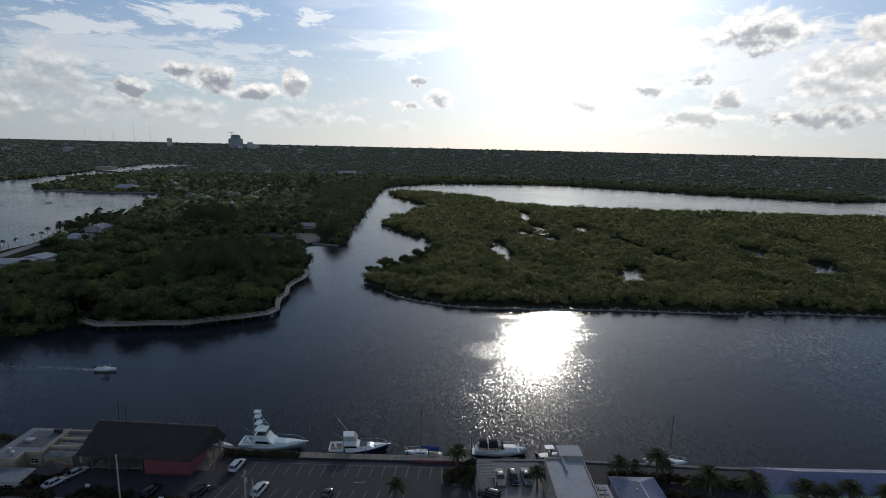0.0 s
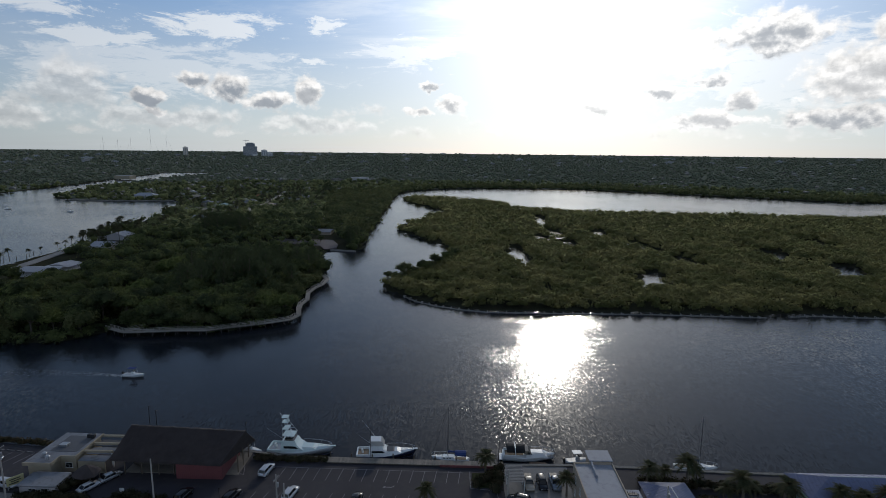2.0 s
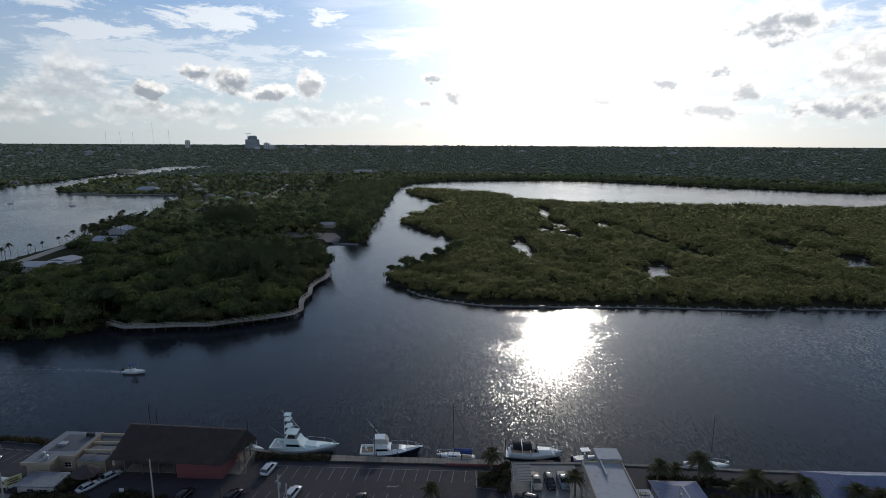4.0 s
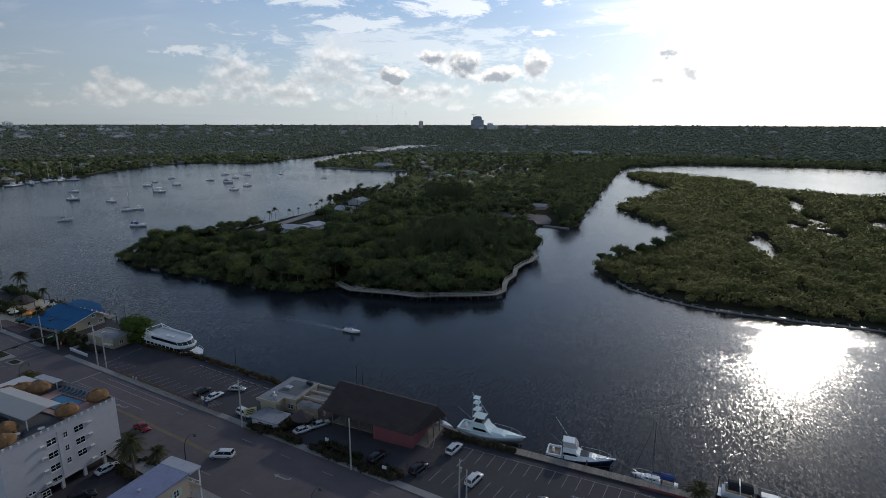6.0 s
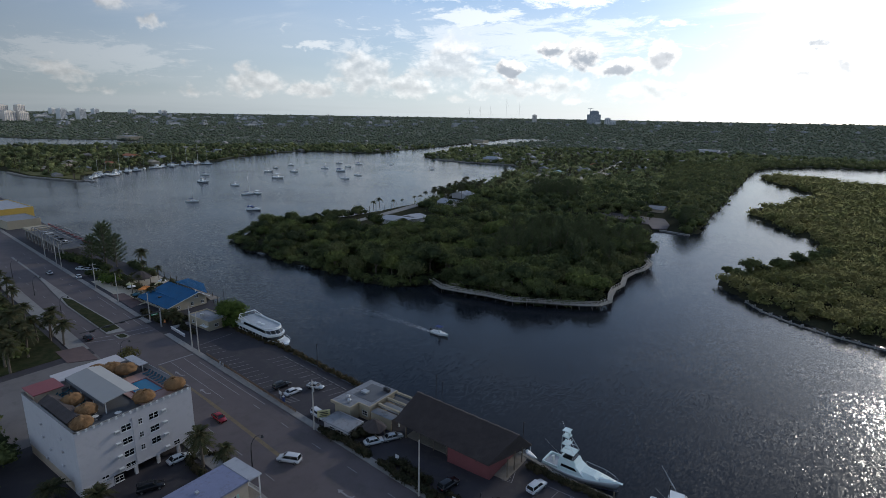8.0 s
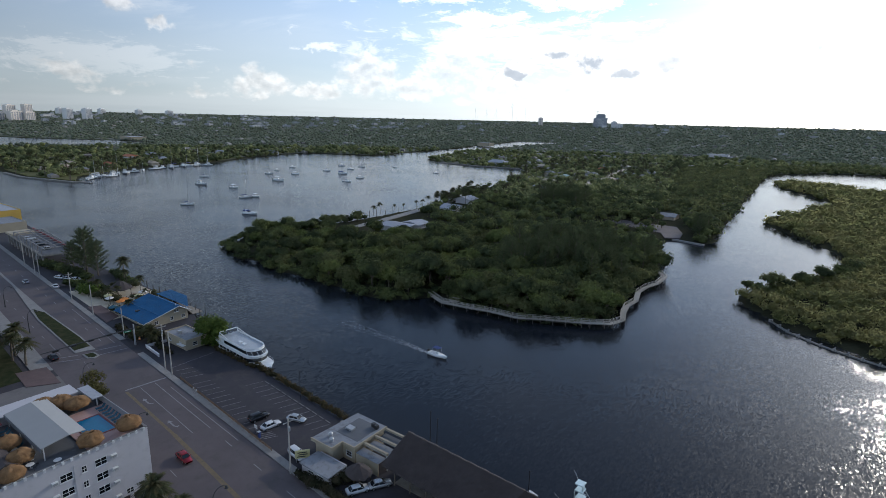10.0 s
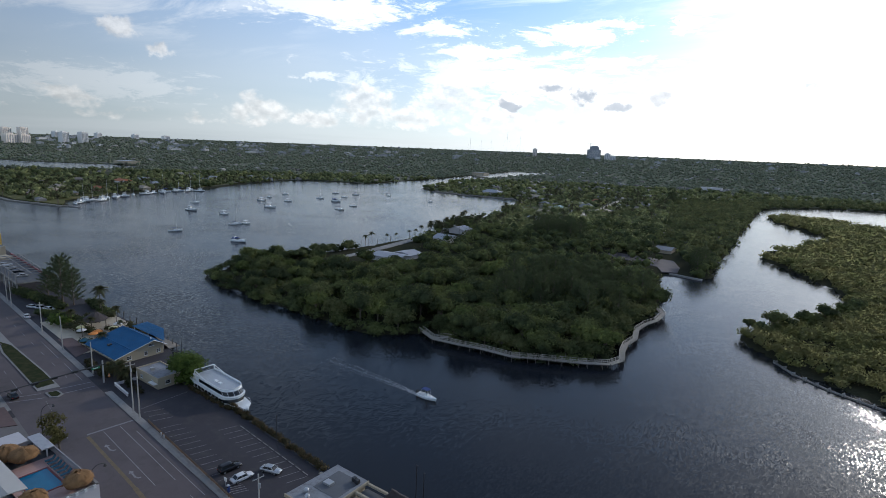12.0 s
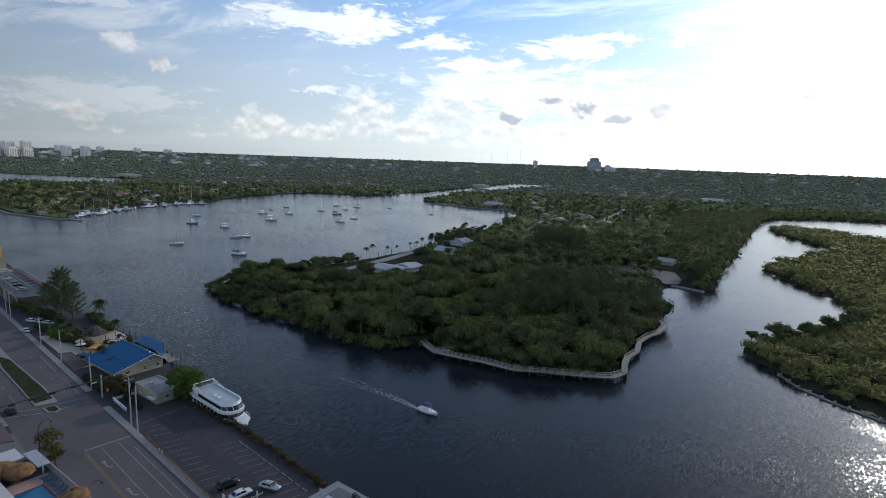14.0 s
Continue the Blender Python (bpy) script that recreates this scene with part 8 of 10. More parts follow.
def gable_house(name, label, x0, x1, y0, y1, wall_h, ridge_h, wall, roof, along="x", base=QUAY_Z, over=0.7, seams=0, seam_paint=None, hip=0.0, windows=()):
    """A house with a ridged roof; hip: metres by which the ridge is shorter than the eaves at each end."""
    t = thing(name, label, "building", pose(0, 0, 0))
    part("wall", boxes((x0, x1, y0, y1, base - 0.4, wall_h)), wall, t)
    X0, X1, Y0, Y1 = x0 - over, x1 + over, y0 - over, y1 + over
    if along == "x":
        ym = (y0 + y1) / 2
        r0, r1 = (X0 + hip, ym, ridge_h), (X1 - hip, ym, ridge_h)
    else:
        xm = (x0 + x1) / 2
        r0, r1 = (xm, Y0 + hip, ridge_h), (xm, Y1 - hip, ridge_h)
    c = [(X0, Y0, wall_h), (X1, Y0, wall_h), (X1, Y1, wall_h), (X0, Y1, wall_h)]
    faces = [(0, 1, 5, 4), (2, 3, 4, 5), (1, 2, 5), (3, 0, 4)] if along == "x" else [(1, 2, 5, 4), (3, 0, 4, 5), (0, 1, 4), (2, 3, 5)]
    vs = [Vector(p) for p in c + [r0, r1]]
    gable = hip == 0
    for k, f in enumerate(faces):
        if gable and len(f) == 3:
            mid = sum((vs[i] for i in f), Vector()) / 3
            shift = (Vector(((X0 + X1) / 2, (Y0 + Y1) / 2, mid.z)) - mid).normalized() * over * 0.98
            tri = [vs[i] + Vector((shift.x, shift.y, 0)) for i in f]
            bm = bmesh.new()
            bm.faces.new([bm.verts.new(p) for p in tri])
            r = bmesh.ops.extrude_face_region(bm, geom=bm.faces[:])
            bmesh.ops.translate(bm, vec=Vector((shift.x, shift.y, 0)).normalized() * 0.2, verts=[g for g in r["geom"] if isinstance(g, bmesh.types.BMVert)])
            bmesh.ops.recalc_face_normals(bm, faces=bm.faces[:])
            part("gable", bm, wall, t)
            continue
        bm = bmesh.new()
        bm.faces.new([bm.verts.new(vs[i]) for i in f])
        r = bmesh.ops.extrude_face_region(bm, geom=bm.faces[:])
        bmesh.ops.translate(bm, vec=(0, 0, 0.16), verts=[g for g in r["geom"] if isinstance(g, bmesh.types.BMVert)])
        bmesh.ops.recalc_face_normals(bm, faces=bm.faces[:])
        slope = part("roof_slope", bm, roof, t)
        if seams:
            a, b = vs[f[0]], vs[f[1]]
            p, q = (vs[f[3]], vs[f[2]]) if len(f) == 4 else (vs[f[2]], vs[f[2]])
            bm = bmesh.new()
            for i in range(1, seams):
                u = i / seams
                e = a.lerp(b, u) + Vector((0, 0, 0.18))
                foot = (p - a).dot((b - a)) / (b - a).length_squared
                foot2 = (q - a).dot((b - a)) / (b - a).length_squared
                lift = 1.0 if foot <= u <= foot2 else (u / foot if u < foot else (1 - u) / max(1e-6, 1 - foot2))
                up = p.lerp(q, 0.5) - a
                rise_v = up - (b - a) * up.dot(b - a) / (b - a).length_squared
                tube(bm, e, e + rise_v * max(0.02, min(1, lift)), 0.035, 0.035, 4)
            part("seam", bm, seam_paint or roof, slope)
    if seams:
        bm = bmesh.new()
        tube(bm, Vector(r0) + Vector((0, 0, 0.18)), Vector(r1) + Vector((0, 0, 0.18)), 0.13, 0.13, 6)
        part("ridge_cap", bm, TRIM, t, "pale ridge cap")
    for at, w, h in windows:
        wall_window(t, at, w, h)
    return t


def blue_roofed_bar():
    """A bar whose long waterward-leaning roof has its ridge off the middle, a cream gable, and a lower wing behind."""
    t = thing("blue_roofed_bar", "cream waterside bar under a bright blue metal roof", "building", pose(0, 0, 0))
    x0, x1, ys, yr, yn = -208.8, -187.7, 110.9, 122.9, 127.1
    zs, zr, zn = 3.5, 6.6, 4.1
    part("wall", boxes((x0 + 1.2, x1 - 1.0, ys + 1.6, yn - 0.9, QUAY_Z - 0.4, zs + 0.1)), CREAM_WALL, t)
    gable = [(x1 - 1.02, y, z) for y, z in ((ys + 1.7, zs + 0.1), (yn - 0.9, zs + 0.1), (yn - 0.9, zn + 0.2), (yr, zr - 0.25), (ys + 1.7, zs + 0.35))]
    part("gable", loft(bmesh.new(), [gable, [(x - 0.25, y, z) for x, y, z in gable]]), CREAM_WALL, t)
    def slope(name, a, b, c, d, seams):
        a, b, c, d = (Vector(p) for p in (a, b, c, d))
        up = Vector((0, 0, 0.14))
        ob = part(name, loft(bmesh.new(), [[a, b, c, d], [a + up, b + up, c + up, d + up]]), BLUE_ROOF, t)
        for i in range(1, seams):
            u = i / seams
            bm = bmesh.new()
            tube(bm, a.lerp(b, u) + up * 1.15, d.lerp(c, u) + up * 1.15, 0.03, 0.03, 4)
            part("seam", bm, BLUE_ROOF, ob)
    slope("roof_slope", (x0, ys, zs), (x1, ys, zs), (x1, yr, zr), (x0, yr, zr), 30)
    slope("roof_slope", (x1, yn, zn), (x0, yn, zn), (x0, yr + 0.01, zr), (x1, yr + 0.01, zr), 30)
    bm = bmesh.new()
    tube(bm, (x0, yr, zr + 0.16), (x1, yr, zr + 0.16), 0.13, 0.13, 6)
    part("ridge_cap", bm, BLUE_ROOF, t)
    part("roof_step", boxes((x0 + 0.2, x1 - 0.1, ys + 5.2, ys + 5.45, zs + 1.4, zs + 1.62)), BLUE_ROOF, t, "lap joint across the roof")
    for ends in (((x1 + 0.01, ys, zs), (x1 + 0.01, yr, zr)), ((x1 + 0.01, yr, zr), (x1 + 0.01, yn, zn))):
        bm = bmesh.new()
        tube(bm, Vector(ends[0]) + Vector((0, 0, 0.06)), Vector(ends[1]) + Vector((0, 0, 0.06)), 0.1, 0.1, 4)
        part("barge_board", bm, TRIM, t, "pale barge board")
    part("roof_hatch", boxes((-199.8, -198.7, 113.9, 115.1, zs + 0.7, zs + 1.4), bevel=0.05), DARK_METAL, t, "dark roof hatch")
    part("vent_pipe", tube(bmesh.new(), (-189.4, 122.7, zr), (-189.4, 122.7, zr + 0.7), 0.2, 0.2, 8), TRIM, t, "white vent pipe")
    for at, w, h in ((pose(x1 - 1.01, 115.4, 2.6, 0, 0, 90), 1.3, 1.1), (pose(x1 - 1.01, 120.6, 2.7, 0, 0, 90), 1.1, 1.3), (pose(x1 - 1.01, 124.6, 2.6, 0, 0, 90), 1.3, 1.1), (pose(x1 - 1.01, 122.4, 5.0, 0, 0, 90), 1.6, 0.8)):
        wall_window(t, at, w, h)
    for x in (-205, -201.6, -198.2, -194.8, -191.4):
        wall_window(t, pose(x, ys + 1.59, 2.6), 1.7, 1.1)
    # the wing over the water: open battens on posts
    for i in range(13):
        y = 127.4 + 0.42 * i
        part("batten", boxes((-212.0, -190.4 - 0.85 * i, y, y + 0.34, 4.72 + 0.02 * i, 4.84 + 0.02 * i)), BLUE_ROOF, t, "blue roofing batten")
    for x in (-211.2, -206.4, -201.6):
        part("rafter", boxes((x - 0.08, x + 0.08, 127.3, 132.8, 4.55, 4.7)), BLUE_ROOF, t)
    for x, y in ((-211.2, 127.8), (-201.6, 127.8), (-192.0, 127.8), (-211.2, 132.2), (-202.0, 132.2)):
        part("wing_post", boxes((x - 0.1, x + 0.1, y - 0.1, y + 0.1, -1.5, 4.55)), TRIM, t)
    part("wing_deck", boxes((-212.4, -191.0, 127.3, 133.0, QUAY_Z - 0.25, QUAY_Z)), TIMBER, t)


blue_roofed_bar()


def flat_house(name, label, x0, x1, y0, y1, z1, wall, roof, windows=(), base=QUAY_Z):
    t = thing(name, label, "building", pose(0, 0, 0))
    part("wall", boxes((x0, x1, y0, y1, base - 0.4, z1)), wall, t)
    part("roof", boxes((x0 + 0.25, x1 - 0.25, y0 + 0.25, y1 - 0.25, z1, z1 + 0.08)), roof, t)
    parapet_walls(t, x0, x1, y0, y1, z1, z1 + 0.4, 0.22, wall)
    for at, w, h in windows:
        wall_window(t, at, w, h)
    return t


office = flat_house("kiosk_building", "small cream flat-roofed building beside the bar", -175.2, -163.0, 111.2, 118.2, 4.2, CREAM_WALL, GREY_ROOF,
                    ((pose(-172, 111.19, 2.9), 1.2, 1.0), (pose(-166, 111.19, 2.9), 1.2, 1.0), (pose(-162.99, 114, 2.9, 0, 0, 90), 1.4, 1.1)))
part("condenser", boxes((-171, -170, 113, 114, 4.29, 5.2), bevel=0.04), GREY_METAL, office)
part("awning", boxes((-166.4, -163.0, 110.0, 111.1, 3.0, 3.12)), TRIM, office, "white awning")


def boatyard_house():
    t = flat_house("boatyard_house", "tan house with a white flat roof beside the boatyard", 24.4, 32.6, 86.0, 100.6, 7.6, TAN_WALL, WHITE_ROOF,
                   tuple((pose(24.39, y, z, 0, 0, -90), 0.9, 1.3) for y in (89.5, 93.5, 97.5) for z in (3.0, 5.8)))
    part("stair_tower", boxes((28.0, 32.4, 100.7, 104.4, QUAY_Z - 0.3, 8.2)), TAN_WALL, t)
    part("tower_roof", boxes((27.7, 32.7, 100.6, 104.8, 8.2, 8.45), bevel=0.04), WHITE_ROOF, t, "white tower roof")
    part("roof_curb", boxes((28.0, 28.3, 95.5, 100.5, 7.7, 8.3)), WHITE_ROOF, t)
    part("east_wing", boxes((32.7, 35.4, 84.0, 92.6, QUAY_Z - 0.3, 6.8)), TAN_WALL, t)
    part("wing_roof", boxes((32.65, 35.7, 83.7, 92.9, 6.8, 7.0), bevel=0.03), WHITE_ROOF, t)
    for y in (88.2, 89.6, 91.0):
        part("skylight", boxes((33.2, 35.0, y, y + 0.8, 7.0, 7.12)), DARK_METAL, t, "dark roof panel")
    bm = bmesh.new()
    for i in range(9):
        tube(bm, (31.0 + 0.4 * i, 92.4 - 0.2 * i, 7.1), (31.6 + 0.35 * i, 93.4 - 0.25 * i, 7.5), 0.06, 0.04, 5)
    part("roof_debris", bm, DARK_METAL, t)


boatyard_house()


def slat_canopy():
    t = thing("slatted_canopy", "white slatted canopy over stacked gear", "canopy", pose(12.4, 102.3, QUAY_Z))
    first = part("slat", boxes((-1.9, 1.9, -0.17, 0.17, 2.6, 2.68)), LATTICE, t)
    for i in range(12):
        if i:
            p = new("slat", first.data)
            p.parent = t
        else:
            p = first
        p.location = (0, -3.0 + 0.545 * i, 0.03 * (i % 2))
    for x in (-1.7, 1.7):
        part("beam", boxes((x - 0.08, x + 0.08, -3.2, 3.2, 2.4, 2.58)), TRIM, t)
        for y in (-3.0, 0, 3.0):
            part("post", boxes((x - 0.08, x + 0.08, y - 0.08, y + 0.08, 0, 2.4)), TRIM, t)


slat_canopy()
gable_house("blue_roofed_cottage", "low cottage with a pale blue ribbed metal roof", 38.6, 47.4, 84.5, 99.6, 4.0, 6.0, WHITE_WALL, PALE_BLUE_ROOF, "y", over=0.5, seams=22, seam_paint=WHITE_ROOF, hip=5.0)
gable_house("long_waterside_building", "long pale green building under a pale blue hipped roof", 71.4, 128.0, 95.4, 102.8, 4.6, 6.8, plain("pale_green_stucco", (0.40, 0.52, 0.44), 0.85, grime=0.1), PALE_BLUE_ROOF, "x", over=0.9, hip=6.5, seams=30)


def parking_deck():
    """The open deck over columns by the far end of the avenue."""
    t = thing("parking_deck", "two-storey open parking deck with white columns and rails", "parking deck", pose(0, 0, 0))
    x0, x1, y0, y1, z = -362.0, -297.0, 119.5, 137.5, 6.4
    part("deck_slab", prism(bmesh.new(), [(x0, y0 + 6), (x1, y0), (x1 + 1, y1 - 5), (x0 - 4, y1 + 1)], z - 0.5, z), SEAWALL, t)
    part("deck_surface", prism(bmesh.new(), [(x0 + 10, y0 + 5.6), (x1 - 0.5, y0 + 0.5), (x1, y1 - 5.6), (x0 + 10, y1)], z, z + 0.05), DARK_ROOF, t)
    for i in range(12):
        u = i / 11
        x = x0 + 0.6 + (x1 - x0 - 1.2) * u
        for y in (y0 + 6 * (1 - u) + 0.4, y1 + 1 - 6 * u - 0.6):
            part("column", boxes((x - 0.35, x + 0.35, y - 0.35, y + 0.35, QUAY_Z - 2.5, z - 0.5)), LATTICE, t)
    for zz in (z + 0.5, z + 0.95):
        bm = bmesh.new()
        for a, b in (((x0, y0 + 6), (x1, y0)), ((x1 + 1, y1 - 5), (x0 - 4, y1 + 1)), ((x1, y0), (x1 + 1, y1 - 5))):
            tube(bm, (*a, zz), (*b, zz), 0.06, 0.06, 5)
        part("rail", bm, LATTICE, t)
    part("back_panel", prism(bmesh.new(), [(x0 - 3.5, y1 + 0.4), (x1 + 0.8, y1 - 5.6), (x1 + 0.8, y1 - 5.2), (x0 - 3.5, y1 + 0.8)], z, z + 1.1), RED_TIN, t, "reddish side panel")
    for i in range(9):
        x = x0 + 12 + 6.2 * i
        part("cross_beam", prism(bmesh.new(), [(x, y0 + 5.2 - 0.55 * i), (x + 0.4, y0 + 5.2 - 0.55 * i), (x + 0.4, y1 - 0.6 * i), (x, y1 - 0.6 * i)], z + 2.3, z + 2.6), LATTICE, t, "pale open beam")
        for y in (y0 + 5.4 - 0.55 * i, y1 - 0.4 - 0.6 * i):
            part("beam_post", boxes((x, x + 0.35, y - 0.18, y + 0.18, z, z + 2.3)), LATTICE, t)
    for k in (0.05, 0.5, 0.95):
        part("long_beam", prism(bmesh.new(), [(x0 + 12, y0 + 5.3 + 12.6 * k), (x1 - 1, y0 + 0.6 + 12.2 * k), (x1 - 1, y0 + 0.95 + 12.2 * k), (x0 + 12, y0 + 5.65 + 12.6 * k)], z + 2.604, z + 2.85), LATTICE, t)
    part("stair_block", boxes((x0 - 1, x0 + 8, y0 + 5.5, y1 - 2, z, z + 1.0), bevel=0.05), CREAM_WALL, t)


parking_deck()
for i in range(5):
    parked("sedan" if i % 3 else "suv", ("white", "silver", "grey", "dark")[i % 4], -338 + 7.3 * i, 128.2 - 0.6 * i, 84, "car parked on the open deck", z=6.46)
flat_house("yellow_building", "bright yellow flat-roofed building by the water", -470, -425, 133, 151, 8.6, YELLOW_WALL, WHITE_ROOF)
flat_house("cream_building", "long cream flat-roofed building by the water", -418.5, -394, 127, 144, 6.0, CREAM_WALL, GREY_ROOF)


# ---- street furniture ----
def utility_pole(at, h, label="pale weathered utility pole with a crossarm", arm=True):
    t = thing("utility_pole", label, "utility pole", at, "utility poles along the avenue")
    bm = bmesh.new()
    tube(bm, (0, 0, -0.5), (0, 0, h), 0.19, 0.13, 9)
    part("pole", bm, POLE_WOOD, t)
    if arm:
        part("crossarm", boxes((-0.06, 0.06, -1.1, 1.1, h - 0.9, h - 0.75)), POLE_WOOD, t)
        for y in (-1.0, 0.0, 1.0):
            bm = bmesh.new()
            tube(bm, (0, y, h - 0.75), (0, y, h - 0.5), 0.05, 0.03, 6)
            part("insulator", bm, GREY_METAL, t)
        bm = bmesh.new()
        tube(bm, (0.3, 0, h - 2.6), (0.3, 0, h - 1.7), 0.22, 0.22, 8)
        part("transformer", bm, GREY_METAL, t, "grey pole transformer")
    return t


for x, y, h, arm in ((-59.6, 89.7, 11.9, False), (-92.3, 93.0, 12.2, True), (-150.6, 100.2, 12.6, False), (-155.6, 101.0, 13.4, True), (-280.5, 112.6, 11.8, True), (-288, 113.4, 11.5, False), (-306, 115.2, 11.5, False),
                     (-238.3, 108.9, 10.8, True), (-214.4, 106.6, 11.4, False), (-187.6, 104.6, 9.8, False), (-35.6, 90.6, 8.6, True), (-34.2, 90.8, 6.6, False), (32.5, 84.5, 10.5, False), (10.6, 98.2, 6.0, False), (40.2, 90.0, 8.6, True)):
    utility_pole(pose(x, y, QUAY_Z, 0, 0, ROAD_TURN), h, arm=arm)


def street_lamp(at):
    t = thing("street_lamp", "black street lamp with a curved arm", "street lamp", at, "street lamps along the avenue")
    bm = bmesh.new()
    tube(bm, (0, 0, 0), (0, 0, 4.9), 0.13, 0.1, 8)
    pts = [(0, 0, 4.9), (0, 0.12, 5.9), (0, 0.5, 6.8), (0, 1.2, 7.3), (0, 2.0, 7.3), (0, 2.6, 6.95)]
    for a, b in zip(pts, pts[1:]):
        tube(bm, a, b, 0.07, 0.06, 6)
    part("pole", bm, DARK_METAL, t)
    bm = bmesh.new()
    tube(bm, (0, 0, 0), (0, 0, 0.5), 0.22, 0.16, 8)
    part("base", bm, DARK_METAL, t)
    bm = bmesh.new()
    tube(bm, (0, 2.6, 7.0), (0, 2.6, 6.5), 0.12, 0.36, 10)
    part("lantern", bm, DARK_METAL, t)
    return t


lamp0 = street_lamp(ROAD @ pose(61.6, -17.45, QUAY_Z + 0.15))
for x in (27.2, -7.2, -62.0, -96.0, -130.0, 96):
    copy_thing(lamp0, ROAD @ pose(x, -17.45, QUAY_Z + 0.15))


def dock_light(at, h, label="tall dark lamp post by the water"):
    t = thing("lamp_post", label, "lamp post", at, "posts along the water")
    bm = bmesh.new()
    tube(bm, (0, 0, -3.0), (0, 0, h), 0.1, 0.07, 7)
    part("pole", bm, DARK_METAL, t)
    part("lamp_head", boxes((-0.12, 0.3, -0.1, 0.1, h, h + 0.16), bevel=0.03), DARK_METAL, t)
    return t


for x, y, h in ((-113.6, 113.2, 8.0), (-74.8, 115.8, 9.6), (-73.6, 116.6, 8.0), (9.4, 108.6, 6.4), (-50.8, 114.6, 6.5), (-176.2, 125.6, 8.5), (-20.2, 110.9, 7.2), (-48.4, 93.4, 3.4)):
    dock_light(pose(x, y, QUAY_Z), h)


def signal_mast():
    """The long mast arm with signals and a green name plate across the crossing."""
    t = thing("traffic_signal", "long dark signal mast arm over the avenue", "traffic signal", pose(-178.6, 103.8, QUAY_Z + 0.15))
    bm = bmesh.new()
    tube(bm, (0, 0, 0), (0, 0, 6.6), 0.26, 0.2, 9)
    part("pole", bm, GREY_METAL, t)
    bm = bmesh.new()
    tube(bm, (0, 0.3, 5.5), (1.6, -24.5, 6.0), 0.22, 0.12, 8)
    part("arm", bm, DARK_METAL, t)
    for k in (0.3, 0.5, 0.68, 0.86):
        x, y = 1.6 * k, 0.3 - 24.8 * k
        head = part("signal_head", boxes((x - 0.3, x + 0.3, y - 0.7, y + 0.7, 5.4, 6.0), bevel=0.03), DARK_METAL, t, "dark horizontal signal head")
        for i in (-1, 0, 1):
            bm = bmesh.new()
            tube(bm, (x + 0.29, y + 0.42 * i, 5.7), (x + 0.36, y + 0.42 * i, 5.7), 0.15, 0.15, 8)
            part("lens", bm, RUBBER, head)
    part("name_plate", boxes((0.25, 0.3, -3.0, -0.9, 4.75, 5.3)), GREEN_SIGN, t, "green street name plate with pale bar")
    part("lettering_bar", boxes((0.303, 0.308, -2.6, -1.3, 4.93, 5.12)), TRIM, t)


signal_mast()
for name, x, y, mat, lab in (("traffic_barrel", -181.5, 106.4, ORANGE, "orange traffic barrel on the footway"),):
    bm = bmesh.new()
    tube(bm, (0, 0, 0), (0, 0, 0.95), 0.32, 0.22, 10)
    t = thing(name, lab, "barrel", pose(x, y, QUAY_Z + 0.15))
    part("body", bm, mat, t)
    bm = bmesh.new()
    tube(bm, (0, 0, 0.5), (0, 0, 0.65), 0.285, 0.262, 10)
    part("band", bm, TRIM, t, "white band")
    bm = bmesh.new()
    tube(bm, (0, 0, 0), (0, 0, 0.06), 0.42, 0.4, 10)
    part("foot", bm, RUBBER, t)


def backflow_pipe(at):
    t = thing("standpipe", "pale pipe fitting standing on the footway", "standpipe", at)
    bm = bmesh.new()
    tube(bm, (-0.35, 0, 0), (-0.35, 0, 0.9), 0.08, 0.08, 7)
    tube(bm, (0.35, 0, 0), (0.35, 0, 0.9), 0.08, 0.08, 7)
    tube(bm, (-0.35, 0, 0.9), (0.35, 0, 0.9), 0.09, 0.09, 7)
    part("pipe", bm, GREY_METAL, t)
    part("valve", boxes((-0.14, 0.14, -0.14, 0.14, 0.85, 1.3), bevel=0.03), GREY_METAL, t)


for x in (12.3, 13.8):
    backflow_pipe(ROAD @ pose(x, 1.2, QUAY_Z + 0.15))


def white_sign(at, label="small pale notice board on a post"):
    t = thing("notice_board", label, "sign", at)
    part("board", boxes((-0.5, 0.5, -0.03, 0.03, 1.0, 1.9), bevel=0.01), TRIM, t)
    part("post", boxes((-0.05, 0.05, -0.05, 0.05, 0, 1.0)), GREY_METAL, t)


for x, y in ((-109.9, 97.6), (-69.4, 95.0), (-52.6, 91.4)):
    white_sign(pose(x, y, QUAY_Z))


# ---- the beach bar by the blue roof ----
part_sand = strip("sand", [(-250, 112), (-206, 108.4), (-206, 128), (-222, 133), (-246, 133.5)], QUAY_Z + 0.05, 0.2, SAND, "pale sandy terrace of a beach bar", "sand")
strip("brick_terrace", [(-226, 109.2), (-204.5, 106.6), (-207.6, 112), (-224, 113)], QUAY_Z + 0.1, 0.2, BRICKPAVE, "reddish brick terrace beside the footway", "terrace")
tiki_hut_rng = np.random.default_rng(31)
th_hut = thing("tiki_hut", "round brown thatched hut on the beach bar", "hut", pose(-231.5, 123.5, QUAY_Z))
part("roof", thatch_shape([[(4.4 * k * math.cos(a), 4.0 * k * math.sin(a), z) for a in (2 * math.pi * i / 16 for i in range(16))] for k, z in ((0.95, 2.5), (1, 2.8), (0.7, 3.8), (0.35, 4.8), (0.04, 5.4))], tiki_hut_rng, 0.3), THATCH_OLD, th_hut, "shaggy brown thatch")
